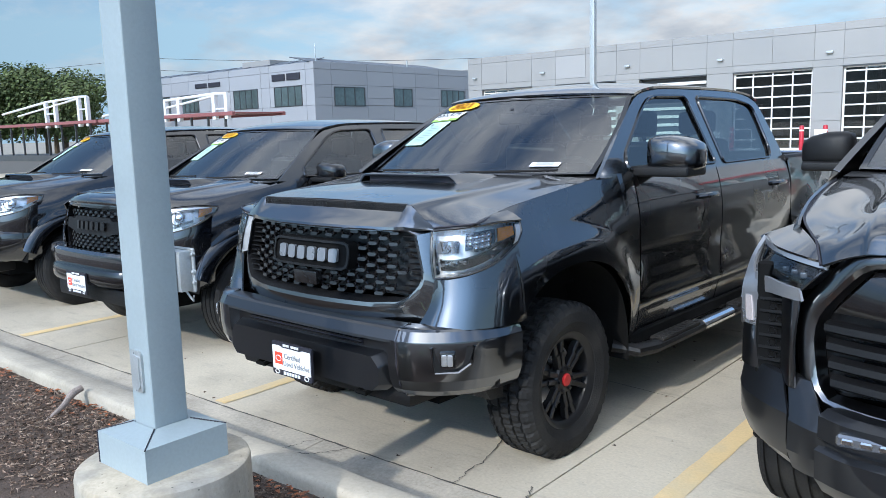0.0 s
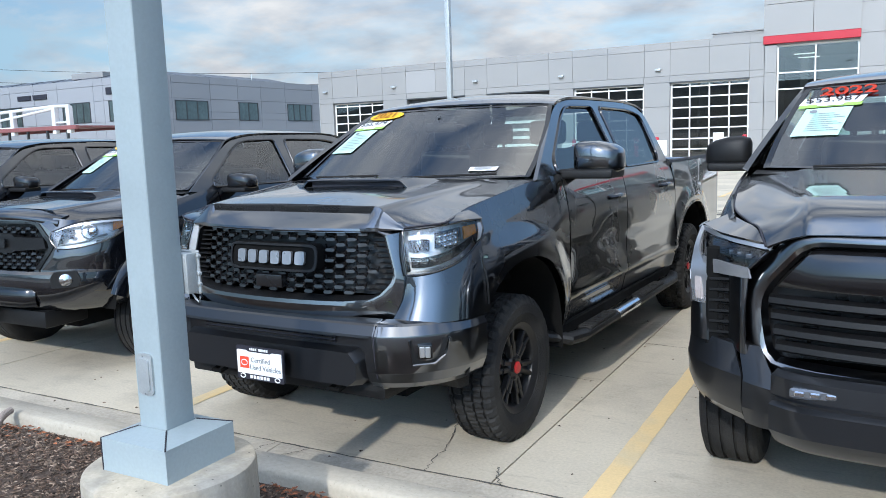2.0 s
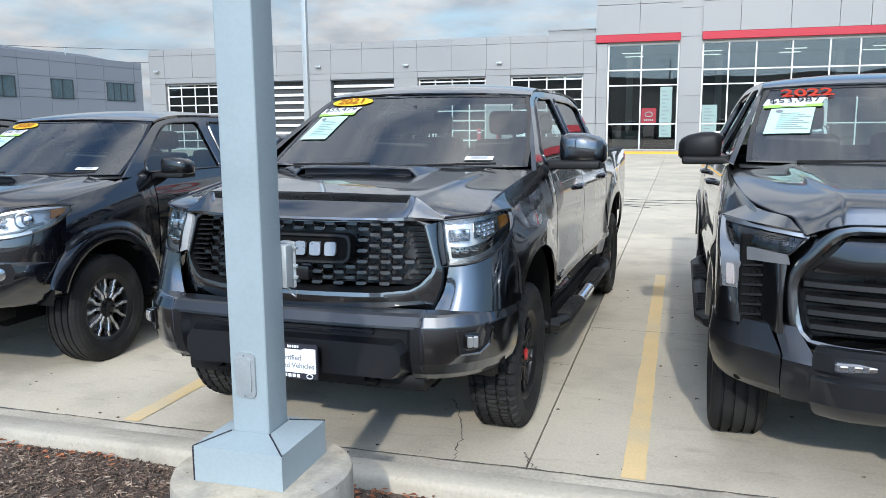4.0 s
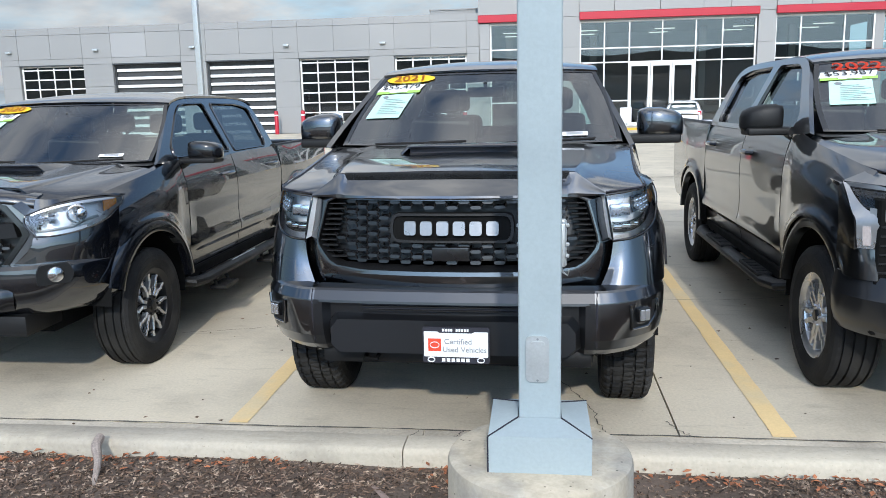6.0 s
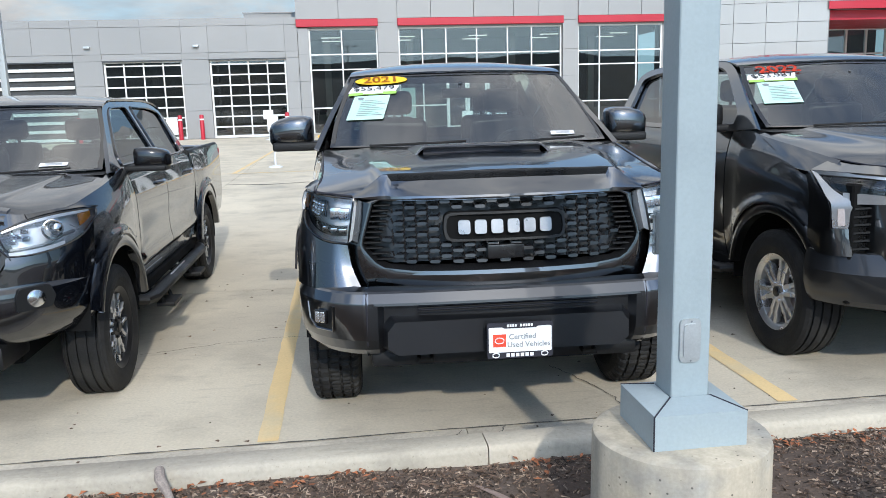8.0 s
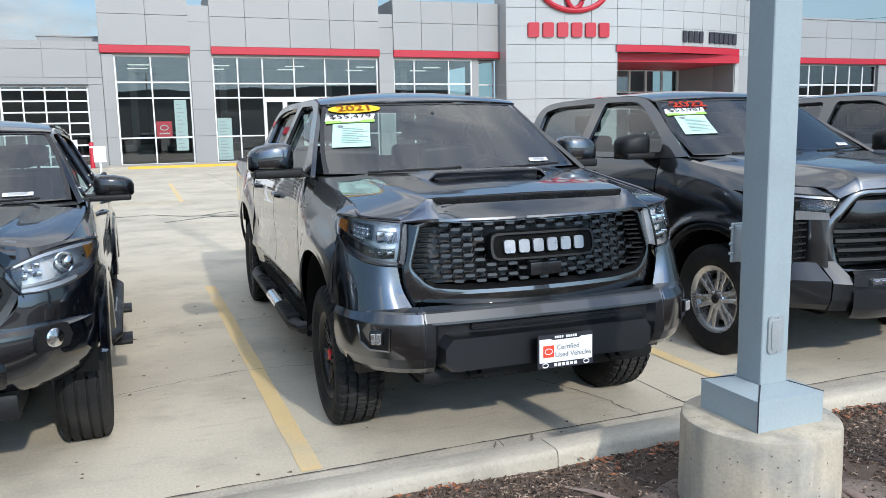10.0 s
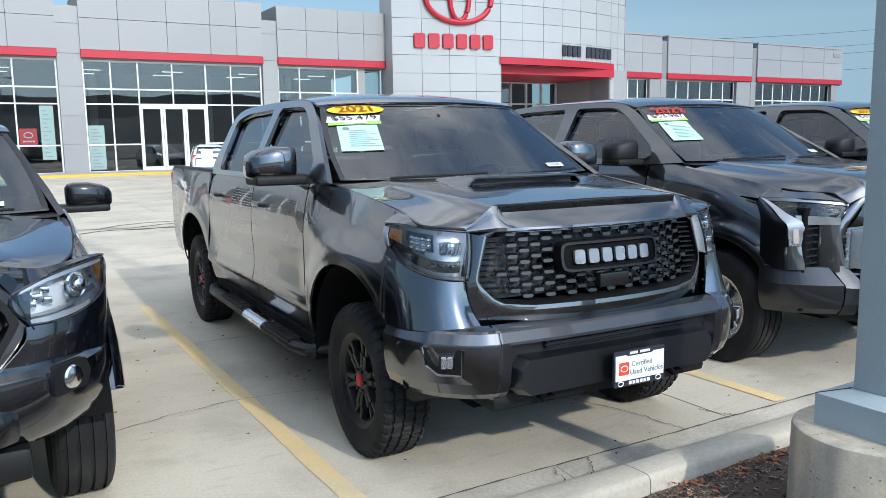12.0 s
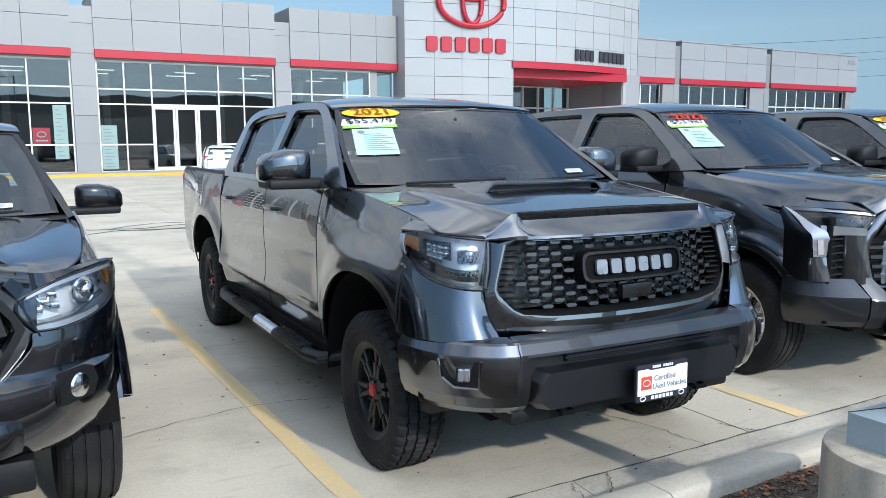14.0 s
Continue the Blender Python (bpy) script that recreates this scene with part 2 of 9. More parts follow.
M = {
    "grey_paint": mat("grey_paint", (0.052, 0.057, 0.066), 0.28, 1.0, 0.08, 1.5, 900.0, coat=2.15, rvar=0.02),
    "charcoal_paint": mat("charcoal_paint", (0.060, 0.063, 0.069), 0.33, 1.0, 0.08, 1.5, 900.0, coat=2.15, rvar=0.02),
    "black_paint": mat("black_paint", (0.003, 0.004, 0.007), 0.25, 0.3, 0.12, 1.5, 900.0, coat=1.85, rvar=0.04),
    "satin_bumper": mat("satin_bumper", (0.046, 0.048, 0.053), 0.42, 0.9, 0.08, 1.5, 900.0, coat=0.6, rvar=0.04),
    "silver_trim": mat("silver_trim", (0.46, 0.47, 0.49), 0.30, 0.75, 0.05, 3, 60),
    "white_paint": mat("white_paint", (0.75, 0.76, 0.77), 0.3, 0.0, 0.04, 1.5, 60.0, coat=1.0),
    "black_plastic": mat("black_plastic", (0.007, 0.007, 0.0075), 0.5, 0, 0.2, 4, 300, bump=0.15, spec=0.35),
    "gloss_black": mat("gloss_black", (0.006, 0.006, 0.007), 0.16, 0, 0.1, 4, 60, coat=0.6),
    "rubber": mat("rubber", (0.011, 0.011, 0.0115), 0.78, 0, 0.25, 6, 120, bump=0.3, spec=0.3, second=(0.030, 0.0285, 0.0265), edge=(0.45, 0.72)),
    "chrome": mat("chrome", (0.75, 0.76, 0.78), 0.12, 1.0, 0.04, 4, 40),
    "alloy": mat("alloy", (0.62, 0.62, 0.63), 0.28, 0.85, 0.06, 4, 40),
    "black_rim": mat("black_rim", (0.012, 0.012, 0.013), 0.38, 0.2, 0.15, 4, 40),
    "red_cap": mat("red_cap", (0.45, 0.02, 0.02), 0.4, 0, 0.1, 20, 60),
    "interior": mat("interior", (0.090, 0.096, 0.102), 0.7, 0, 0.25, 5, 90, bump=0.2),
    "seat": mat("seat", (0.10, 0.10, 0.10), 0.62, 0, 0.2, 5, 90, bump=0.2),
    # near-black, with the shade of wheel wells and underside in the colour
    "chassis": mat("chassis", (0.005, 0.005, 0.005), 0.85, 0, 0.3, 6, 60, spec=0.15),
    "lamp_inner": mat("lamp_inner", (0.78, 0.79, 0.80), 0.25, 0.5, 0.1, 8, 40),
    "lamp_silver": mat("lamp_silver", (0.86, 0.87, 0.88), 0.32, 0.35, 0.05, 8, 40),
    "lamp_dark": mat("lamp_dark", (0.012, 0.012, 0.013), 0.3, 0.2, 0.1, 8, 40),
    "amber": mat("amber", (0.95, 0.36, 0.03), 0.25, 0, 0.1, 30, 80, coat=0.5),
    "fog_lens": mat("fog_lens", (0.20, 0.21, 0.23), 0.12, 0.6, 0.1, 60, 120, coat=1.0),
    "corner_lens": mat("corner_lens", (0.66, 0.58, 0.56), 0.2, 0.3, 0.1, 60, 120, coat=1.0),
    "letter_silver": mat("letter_silver", (0.30, 0.31, 0.33), 0.33, 0.6, 0.06, 20, 80),
    "sticker_yellow": mat("sticker_yellow", (0.88, 0.55, 0.02), 0.5, 0, 0.06, 20, 80),
    "sticker_red": mat("sticker_red", (0.75, 0.07, 0.03), 0.5, 0, 0.06, 20, 80),
    "ink_brown": mat("ink_brown", (0.48, 0.17, 0.01), 0.5, 0, 0.06, 20, 80),
    "paper_white": mat("paper_white", (0.80, 0.80, 0.80), 0.6, 0, 0.04, 10, 80),
    "paper_green": mat("paper_green", (0.50, 0.76, 0.66), 0.6, 0, 0.05, 8, 80),
    "lime": mat("lime", (0.35, 0.62, 0.12), 0.6, 0, 0.05, 20, 80),
    "ink": mat("ink", (0.02, 0.02, 0.03), 0.6, 0, 0.1, 20, 80),
    "ink_grey": mat("ink_grey", (0.22, 0.24, 0.26), 0.6, 0, 0.1, 20, 80),
    "sign_red": mat("sign_red", (0.43, 0.013, 0.03), 0.42, 0, 0.06, 0.7, 60),
    "windshield_glass": glass_mat("windshield_glass", (0.70, 0.84, 0.81), 2.9),
    "back_glass": glass_mat("back_glass", (0.62, 0.72, 0.69), 1.6),
    "side_glass": glass_mat("side_glass", (0.60, 0.70, 0.69), 2.1),
    "rear_glass": glass_mat("rear_glass", (0.12, 0.14, 0.155), 2.5),
    "clear_lens": glass_mat("clear_lens", (0.94, 0.95, 0.96), 1.85),
    "building_glass": glass_mat("building_glass", (0.60, 0.70, 0.67), 2.1),
    "mirror": mat("mirror", (0.85, 0.86, 0.88), 0.02, 1.0, 0.01, 4, 40, rvar=0.0),
    "concrete": mat("concrete", (0.535, 0.475, 0.372), 0.86, 0, 0.13, 0.9, 60, bump=0.15, second=(0.43, 0.382, 0.302), edge=(0.40, 0.70), rand=0.06),
    "kerb_concrete": mat("kerb_concrete", (0.42, 0.375, 0.30), 0.9, 0, 0.12, 2.0, 55, bump=0.25, second=(0.36, 0.325, 0.27), edge=(0.45, 0.7), rand=0.06),
    "footing_concrete": mat("footing_concrete", (0.49, 0.425, 0.325), 0.9, 0, 0.13, 5, 70, bump=0.15, second=(0.34, 0.32, 0.28), edge=(0.45, 0.65)),
    "gutter_concrete": mat("gutter_concrete", (0.47, 0.425, 0.35), 0.9, 0, 0.2, 2.0, 55, bump=0.12, second=(0.36, 0.325, 0.27), edge=(0.4, 0.6)),
    "joint": mat("joint", (0.10, 0.095, 0.085), 0.95, 0, 0.25, 3, 60),
    "yellow_line": mat("yellow_line", (0.74, 0.55, 0.28), 0.75, 0, 0.08, 3, 70, bump=0.2, second=(0.64, 0.53, 0.34), edge=(0.50, 0.68)),
    "soil": mat("soil", (0.080, 0.057, 0.044), 0.95, 0, 0.35, 2.2, 70, bump=0.8, second=(0.165, 0.125, 0.10), edge=(0.48, 0.72)),
    "mulch": mat("mulch", (0.115, 0.076, 0.054), 0.9, 0, 0.3, 30, 150, bump=0.4, island=0.85, second=(0.30, 0.23, 0.175), edge=(0.50, 0.62)),
    "dry_leaf": mat("dry_leaf", (0.30, 0.11, 0.05), 0.8, 0, 0.3, 30, 150, island=0.5),
    "edging": mat("edging", (0.27, 0.20, 0.17), 0.8, 0, 0.2, 6, 60, bump=0.4),
    "pole_paint": mat("pole_paint", (0.335, 0.395, 0.415), 0.45, 0.0, 0.06, 3, 80, bump=0.05, second=(0.29, 0.34, 0.36), edge=(0.55, 0.8)),
    "galvanised": mat("galvanised", (0.46, 0.49, 0.50), 0.4, 0.5, 0.1, 12, 120),
    "panel_white": mat("panel_white", (0.295, 0.291, 0.284), 0.45, 0, 0.04, 0.3, 20, rand=0.035),
    "panel_grey": mat("panel_grey", (0.30, 0.30, 0.30), 0.5, 0, 0.04, 0.3, 20, rand=0.05),
    "tile_white": mat("tile_white", (0.39, 0.386, 0.377), 0.16, 0, 0.03, 0.3, 20, coat=0.5, rand=0.03),
    "wall_joint": mat("wall_joint", (0.22, 0.22, 0.22), 0.8, 0, 0.1, 1, 20),
    "frame_white": mat("frame_white", (0.72, 0.72, 0.70), 0.4, 0, 0.04, 3, 40),
    "frame_dark": mat("frame_dark", (0.06, 0.065, 0.07), 0.4, 0.3, 0.08, 3, 40),
    # dark wall colour carries the shade of the unlit interiors
    "shaded_room": mat("shaded_room", (0.055, 0.058, 0.060), 0.8, 0, 0.3, 0.8, 6),
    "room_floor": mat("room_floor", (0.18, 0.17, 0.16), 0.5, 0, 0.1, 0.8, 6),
    "util_panel": mat("util_panel", (0.30, 0.31, 0.33), 0.6, 0, 0.05, 0.2, 10, rand=0.04),
    "yellow_kerb": mat("yellow_kerb", (0.75, 0.42, 0.05), 0.7, 0, 0.1, 1, 30),
    "solar": mat("solar", (0.10, 0.11, 0.13), 0.4, 0.2, 0.1, 1, 10),
    "leaf": mat("leaf", (0.085, 0.115, 0.035), 0.7, 0, 0.35, 0.6, 4, island=0.45),
    "bark": mat("bark", (0.12, 0.09, 0.06), 0.9, 0, 0.3, 3, 30, bump=0.6),
    "rack_white": mat("rack_white", (0.72, 0.73, 0.74), 0.4, 0.2, 0.06, 3, 30),
    "far_ground": mat("far_ground", (0.30, 0.28, 0.24), 0.9, 0, 0.2, 0.05, 2),
    # pale blue-grey because the haze of distance is mixed into the colour
    "mountain": mat("mountain", (0.17, 0.20, 0.20), 0.95, 0, 0.3, 0.004, 0.05, second=(0.24, 0.23, 0.20), edge=(0.45, 0.6)),
    "grille_satin": mat("grille_satin", (0.008, 0.008, 0.009), 0.30, 0.0, 0.1, 4, 60, coat=0.3),
    "dead_wood": mat("dead_wood", (0.30, 0.25, 0.22), 0.9, 0, 0.3, 20, 120, bump=0.5),
    "weed": mat("weed", (0.20, 0.29, 0.08), 0.6, 0, 0.25, 8, 60, island=0.3),
    # poster colours are darkened for the tinted glass they would hang behind
    "poster_mint": mat("poster_mint", (0.27, 0.37, 0.34), 0.6, 0, 0.06, 2, 40),
    "poster_red": mat("poster_red", (0.27, 0.015, 0.025), 0.5, 0, 0.06, 2, 40),
    "pale_soil": mat("pale_soil", (0.23, 0.18, 0.15), 0.95, 0, 0.3, 6, 90, bump=0.9, second=(0.12, 0.09, 0.073), edge=(0.44, 0.64)),
    "wire": mat("wire", (0.03, 0.03, 0.035), 0.7, 0, 0.1, 3, 30),
}


def weathered_footing(m):
    """Vertical drip stains and small air holes over the cast concrete."""
    n, l = m.node_tree.nodes, m.node_tree.links
    p = n["Principled BSDF"]
    tc = n.new("ShaderNodeTexCoord")
    mp = n.new("ShaderNodeMapping")
    mp.inputs["Scale"].default_value = (14, 14, 1.6)
    l.new(tc.outputs["Object"], mp.inputs[0])
    drip = n.new("ShaderNodeTexNoise")
    drip.inputs["Scale"].default_value, drip.inputs["Detail"].default_value = 1.0, 7
    l.new(mp.outputs[0], drip.inputs["Vector"])
    ramp = n.new("ShaderNodeMapRange")
    ramp.inputs["From Min"].default_value, ramp.inputs["From Max"].default_value = 0.35, 0.65
    ramp.inputs["To Min"].default_value, ramp.inputs["To Max"].default_value = 0.82, 1.10
    l.new(drip.outputs["Fac"], ramp.inputs["Value"])
    hole = n.new("ShaderNodeTexVoronoi")
    hole.inputs["Scale"].default_value = 26
    l.new(tc.outputs["Object"], hole.inputs["Vector"])
    cut = n.new("ShaderNodeMapRange")
    cut.inputs["From Min"].default_value, cut.inputs["From Max"].default_value = 0.07, 0.13
    cut.inputs["To Min"].default_value, cut.inputs["To Max"].default_value = 0.35, 1.0
    l.new(hole.outputs["Distance"], cut.inputs["Value"])
    mul = n.new("ShaderNodeMath")
    mul.operation = "MULTIPLY"
    l.new(ramp.outputs[0], mul.inputs[0])
    l.new(cut.outputs[0], mul.inputs[1])
    v = n.new("ShaderNodeVectorMath")
    v.operation = "SCALE"
    src = p.inputs["Base Color"].links[0].from_socket
    l.new(src, v.inputs[0])
    l.new(mul.outputs[0], v.inputs["Scale"])
    l.new(v.outputs[0], p.inputs["Base Color"])


weathered_footing(M["footing_concrete"])


def worn_concrete(m):
    """Blotches, dragged trowel marks and small dark specks over the slabs."""
    n, l = m.node_tree.nodes, m.node_tree.links
    p = n["Principled BSDF"]
    tc = n.new("ShaderNodeTexCoord")
    out = None
    for scale, squash, detail, lo, hi, depth in ((1.7, (1, 1, 1), 10, 0.50, 0.66, 0.86), (3.0, (1.0, 4.5, 1), 8, 0.56, 0.70, 0.88), (60.0, (1, 1, 1), 2, 0.66, 0.74, 0.78)):
        mp = n.new("ShaderNodeMapping")
        mp.inputs["Scale"].default_value = squash
        mp.inputs["Rotation"].default_value = (0, 0, 0.35 * scale)
        l.new(tc.outputs["Object"], mp.inputs[0])
        t = n.new("ShaderNodeTexNoise")
        t.inputs["Scale"].default_value, t.inputs["Detail"].default_value, t.inputs["Roughness"].default_value = scale, detail, 0.62
        l.new(mp.outputs[0], t.inputs["Vector"])
        r = n.new("ShaderNodeMapRange")
        r.inputs["From Min"].default_value, r.inputs["From Max"].default_value = lo, hi
        r.inputs["To Min"].default_value, r.inputs["To Max"].default_value = 1.04, depth
        l.new(t.outputs["Fac"], r.inputs["Value"])
        if out is None:
            out = r.outputs[0]
        else:
            q = n.new("ShaderNodeMath")
            q.operation = "MULTIPLY"
            l.new(out, q.inputs[0])
            l.new(r.outputs[0], q.inputs[1])
            out = q.outputs[0]
    v = n.new("ShaderNodeVectorMath")
    v.operation = "SCALE"
    l.new(p.inputs["Base Color"].links[0].from_socket, v.inputs[0])
    l.new(out, v.inputs["Scale"])
    l.new(v.outputs[0], p.inputs["Base Color"])


for name_ in ("concrete", "kerb_concrete", "gutter_concrete"):
    worn_concrete(M[name_])
M["panel_white"].node_tree.nodes["Principled BSDF"].inputs["Metallic"].default_value = 0.15


# ---------------- mesh helpers ----------------
def V(*a):
    return Vector(a)


def obj(name, verts, faces, material, parent=None, label="", smooth=True, angle=32, solid=0.0, warp=None):
    me = bpy.data.meshes.new(name)
    me.from_pydata([tuple(warp(v)) if warp else tuple(v) for v in verts], [], faces)
    me.update()
    return fin(name, me, material, parent, label, smooth, angle, solid)


def fin(name, me, material, parent=None, label="", smooth=True, angle=32, solid=0.0):
    if isinstance(material, str) and material.endswith(("_glass", "_lens")) and material in CLEAR and not solid:
        face_out(me, material == "building_glass")
    if solid:
        thicken(me, solid)
    if smooth:
        me.shade_smooth()
        me.set_sharp_from_angle(angle=radians(angle))
    me.materials.append(M[material] if isinstance(material, str) else material)
    ob = new(name, me)
    if parent:
        ob.parent = parent
    if label:
        tagged(ob, label)
    return ob


CLEAR = ("back_glass", "windshield_glass", "side_glass", "rear_glass", "clear_lens", "building_glass")


def face_out(me, wall):
    """Turns a pane's faces outwards: away from the cab's middle, or for a wall towards the lot."""
    total = Vector((0, 0, 0))
    for f in me.polygons:
        out = Vector((0, -1, 0)) if wall else f.center - Vector((0, 1.6, 1.0))
        total.x += f.area * f.normal.dot(out)
    if total.x < 0:
        me.flip_normals()


def thicken(me, d):
    """Gives a sheet a back and a rim of its own, so that the rim keeps a hard edge."""
    nv = len(me.vertices)
    co = [v.co.copy() for v in me.vertices]
    nm = [Vector(n.vector) for n in me.vertex_normals]
    fs = [tuple(p.vertices) for p in me.polygons]
    count = {}
    for f in fs:
        for a, b in zip(f, f[1:] + f[:1]):
            k = (min(a, b), max(a, b))
            count[k] = None if k in count else (a, b)
    verts = co + [co[i] - nm[i] * d for i in range(nv)]
    faces = fs + [tuple(i + nv for i in reversed(f)) for f in fs]
    for k, e in count.items():
        if e:
            a, b = e
            n = len(verts)
            verts += [co[a], co[b], co[b] - nm[b] * d, co[a] - nm[a] * d]
            faces.append((n + 1, n, n + 3, n + 2))
    me.clear_geometry()
    me.from_pydata([tuple(v) for v in verts], [], faces)
    me.update()


def part(name, bm, material, parent=None, label="", smooth=True, angle=32, solid=0.0, warp=None):
    bmesh.ops.recalc_face_normals(bm, faces=bm.faces)
    if warp:
        for v in bm.verts:
            v.co = warp(v.co)
    me = bpy.data.meshes.new(name)
    bm.to_mesh(me)
    bm.free()
    return fin(name, me, material, parent, label, smooth, angle, solid)


def thing(name, label, category, m=None, group="", kind=""):
    ob = new(name)
    ob.empty_display_size = 0.2
    if m is not None:
        ob.matrix_world = m
    return tagged(ob, label, category, group, kind)


def cr(pts, n):
    """Catmull-Rom through pts, n points."""
    pts = [Vector(p) for p in pts]
    if len(pts) == 2:
        return [pts[0].lerp(pts[1], i / (n - 1)) for i in range(n)]
    ext = [pts[0] * 2 - pts[1], *pts, pts[-1] * 2 - pts[-2]]
    out = []
    for i in range(n):
        s = i / (n - 1) * (len(pts) - 1)
        k = min(int(s), len(pts) - 2)
        u = s - k
        a, b, c, d = ext[k:k + 4]
        out.append(0.5 * ((2 * b) + (c - a) * u + (2 * a - 5 * b + 4 * c - d) * u * u + (3 * b - a - 3 * c + d) * u ** 3))
    return out


def grid_data(rows):
    w = len(rows[0])
    verts = [p for r in rows for p in r]
    faces = [(i * w + j, i * w + j + 1, (i + 1) * w + j + 1, (i + 1) * w + j) for i in range(len(rows) - 1) for j in range(w - 1)]
    return verts, faces


def patch(net, nu=14, nv=14):
    rows = [cr(r, nu) for r in net]
    cols = [cr([rows[i][j] for i in range(len(rows))], nv) for j in range(nu)]
    return [[cols[j][i] for j in range(nu)] for i in range(nv)]


def mirrored(rows):
    return [[Vector((-p.x, p.y, p.z)) for p in reversed(r)] for r in rows]


def bbox(bm, x0, x1, y0, y1, z0, z1, bevel=0.0, seg=2, m=None):
    vs = [bm.verts.new((x, y, z)) for x in (x0, x1) for y in (y0, y1) for z in (z0, z1)]
    fs = [bm.faces.new([vs[i] for i in q]) for q in ((0, 1, 3, 2), (4, 6, 7, 5), (0, 4, 5, 1), (2, 3, 7, 6), (0, 2, 6, 4), (1, 5, 7, 3))]
    geom = vs
    if bevel:
        es = list({e for f in fs for e in f.edges})
        r = bmesh.ops.bevel(bm, geom=es, offset=bevel, segments=seg, affect="EDGES", profile=0.6)
        geom = list({v for f in r["faces"] for v in f.verts} | {v for v in vs if v.is_valid})
    if m is not None:
        for v in geom:
            v.co = m @ v.co
    return geom


def box_ob(name, x0, x1, y0, y1, z0, z1, material, parent=None, bevel=0.0, label="", warp=None):
    bm = bmesh.new()
    bbox(bm, x0, x1, y0, y1, z0, z1, bevel)
    return part(name, bm, material, parent, label, warp=warp)


def tube(bm, pts, r, n=10, closed=False, flat=1.0):
    pts = [Vector(p) for p in pts]
    rings = []
    N = len(pts)
    for i, p in enumerate(pts):
        a = pts[i - 1] if (i or closed) else p
        b = pts[(i + 1) % N] if (i < N - 1 or closed) else p
        t = (b - a).normalized()
        up = Vector((0, 0, 1)) if abs(t.z) < 0.9 else Vector((1, 0, 0))
        u = t.cross(up).normalized()
        w = u.cross(t)
        rad = r[i] if isinstance(r, (list, tuple)) else r
        rings.append([bm.verts.new(p + (u * math.cos(2 * math.pi * k / n) + w * math.sin(2 * math.pi * k / n) * flat) * rad) for k in range(n)])
    for i in range(N if closed else N - 1):
        q, s = rings[i], rings[(i + 1) % N]
        for k in range(n):
            bm.faces.new((q[k], q[(k + 1) % n], s[(k + 1) % n], s[k]))
    if not closed:
        bm.faces.new(rings[0])
        bm.faces.new(rings[-1])


def lathe(bm, prof, n=48, axis="x", closed=False):
    """prof: (radius, along) pairs, turned about an axis."""
    rings = []
    for r, a in prof:
        ring = []
        for k in range(n):
            c, s = math.cos(2 * math.pi * k / n) * r, math.sin(2 * math.pi * k / n) * r
            ring.append(bm.verts.new({"x": (a, c, s), "y": (c, a, s), "z": (c, s, a)}[axis]))
        rings.append(ring)
    pairs = list(zip(rings, rings[1:])) + ([(rings[-1], rings[0])] if closed else [])
    for p, q in pairs:
        for k in range(n):
            bm.faces.new((p[k], p[(k + 1) % n], q[(k + 1) % n], q[k]))
    return rings


def prism(bm, outline, a0, a1, put):
    """A solid with a flat outline (list of 2D points); put(u, v, a) gives the place."""
    lo = [bm.verts.new(put(u, v, a0)) for u, v in outline]
    hi = [bm.verts.new(put(u, v, a1)) for u, v in outline]
    n = len(lo)
    bm.faces.new(lo)
    bm.faces.new(list(reversed(hi)))
    for i in range(n):
        bm.faces.new((lo[i], hi[i], hi[(i + 1) % n], lo[(i + 1) % n]))


def rounded(pts, r, n=4):
    """A closed 2D outline with its corners rounded."""
    out = []
    N = len(pts)
    for i in range(N):
        p, a, b = Vector(pts[i]), Vector(pts[i - 1]), Vector(pts[(i + 1) % N])
        rr = r[i] if isinstance(r, (list, tuple)) else r
        da, db = (a - p), (b - p)
        ra, rb = min(rr, da.length * 0.45), min(rr, db.length * 0.45)
        s, e = p + da.normalized() * ra, p + db.normalized() * rb
        for k in range(n + 1):
            u = k / n
            out.append(tuple(s * (1 - u) ** 2 + p * 2 * u * (1 - u) + e * u * u))
    return out


def fill_holes(outline, holes, put):
    """A sheet in a 2D outline with holes, each 2D point sent to its place by put(u, v)."""
    bm = bmesh.new()
    edges = []
    for loop in (outline, *holes):
        vs = [bm.verts.new((u, v, 0)) for u, v in loop]
        edges += [bm.edges.new((vs[i], vs[(i + 1) % len(vs)])) for i in range(len(vs))]
    bmesh.ops.triangle_fill(bm, use_beauty=True, use_dissolve=False, edges=edges)
    for v in bm.verts:
        v.co = put(v.co.x, v.co.y)
    return bm


def text_mesh(body, size, bold=0.0):
    cu = bpy.data.curves.new("text", "FONT")
    cu.body, cu.size, cu.align_x, cu.align_y = body, size, "CENTER", "CENTER"
    cu.extrude, cu.offset, cu.resolution_u = 0.0008, bold, 3
    ob = bpy.data.objects.new("text", cu)
    scene.collection.objects.link(ob)
    bpy.context.view_layer.update()
    me = bpy.data.meshes.new_from_object(ob.evaluated_get(bpy.context.evaluated_depsgraph_get()))
    bpy.data.objects.remove(ob)
    return me


def lettering(name, body, size, m, material, parent, bold=0.0, label=""):
    me = text_mesh(body, size, bold)
    me.transform(m)
    return fin(name, me, material, parent, label, smooth=False)
# ---------------- ground, kerb, planting bed ----------------
def gz(y):
    """The lot rises gently towards the building."""
    return 0.0 if y < 10 else 0.1 * min(1.0, (y - 10) / 35)


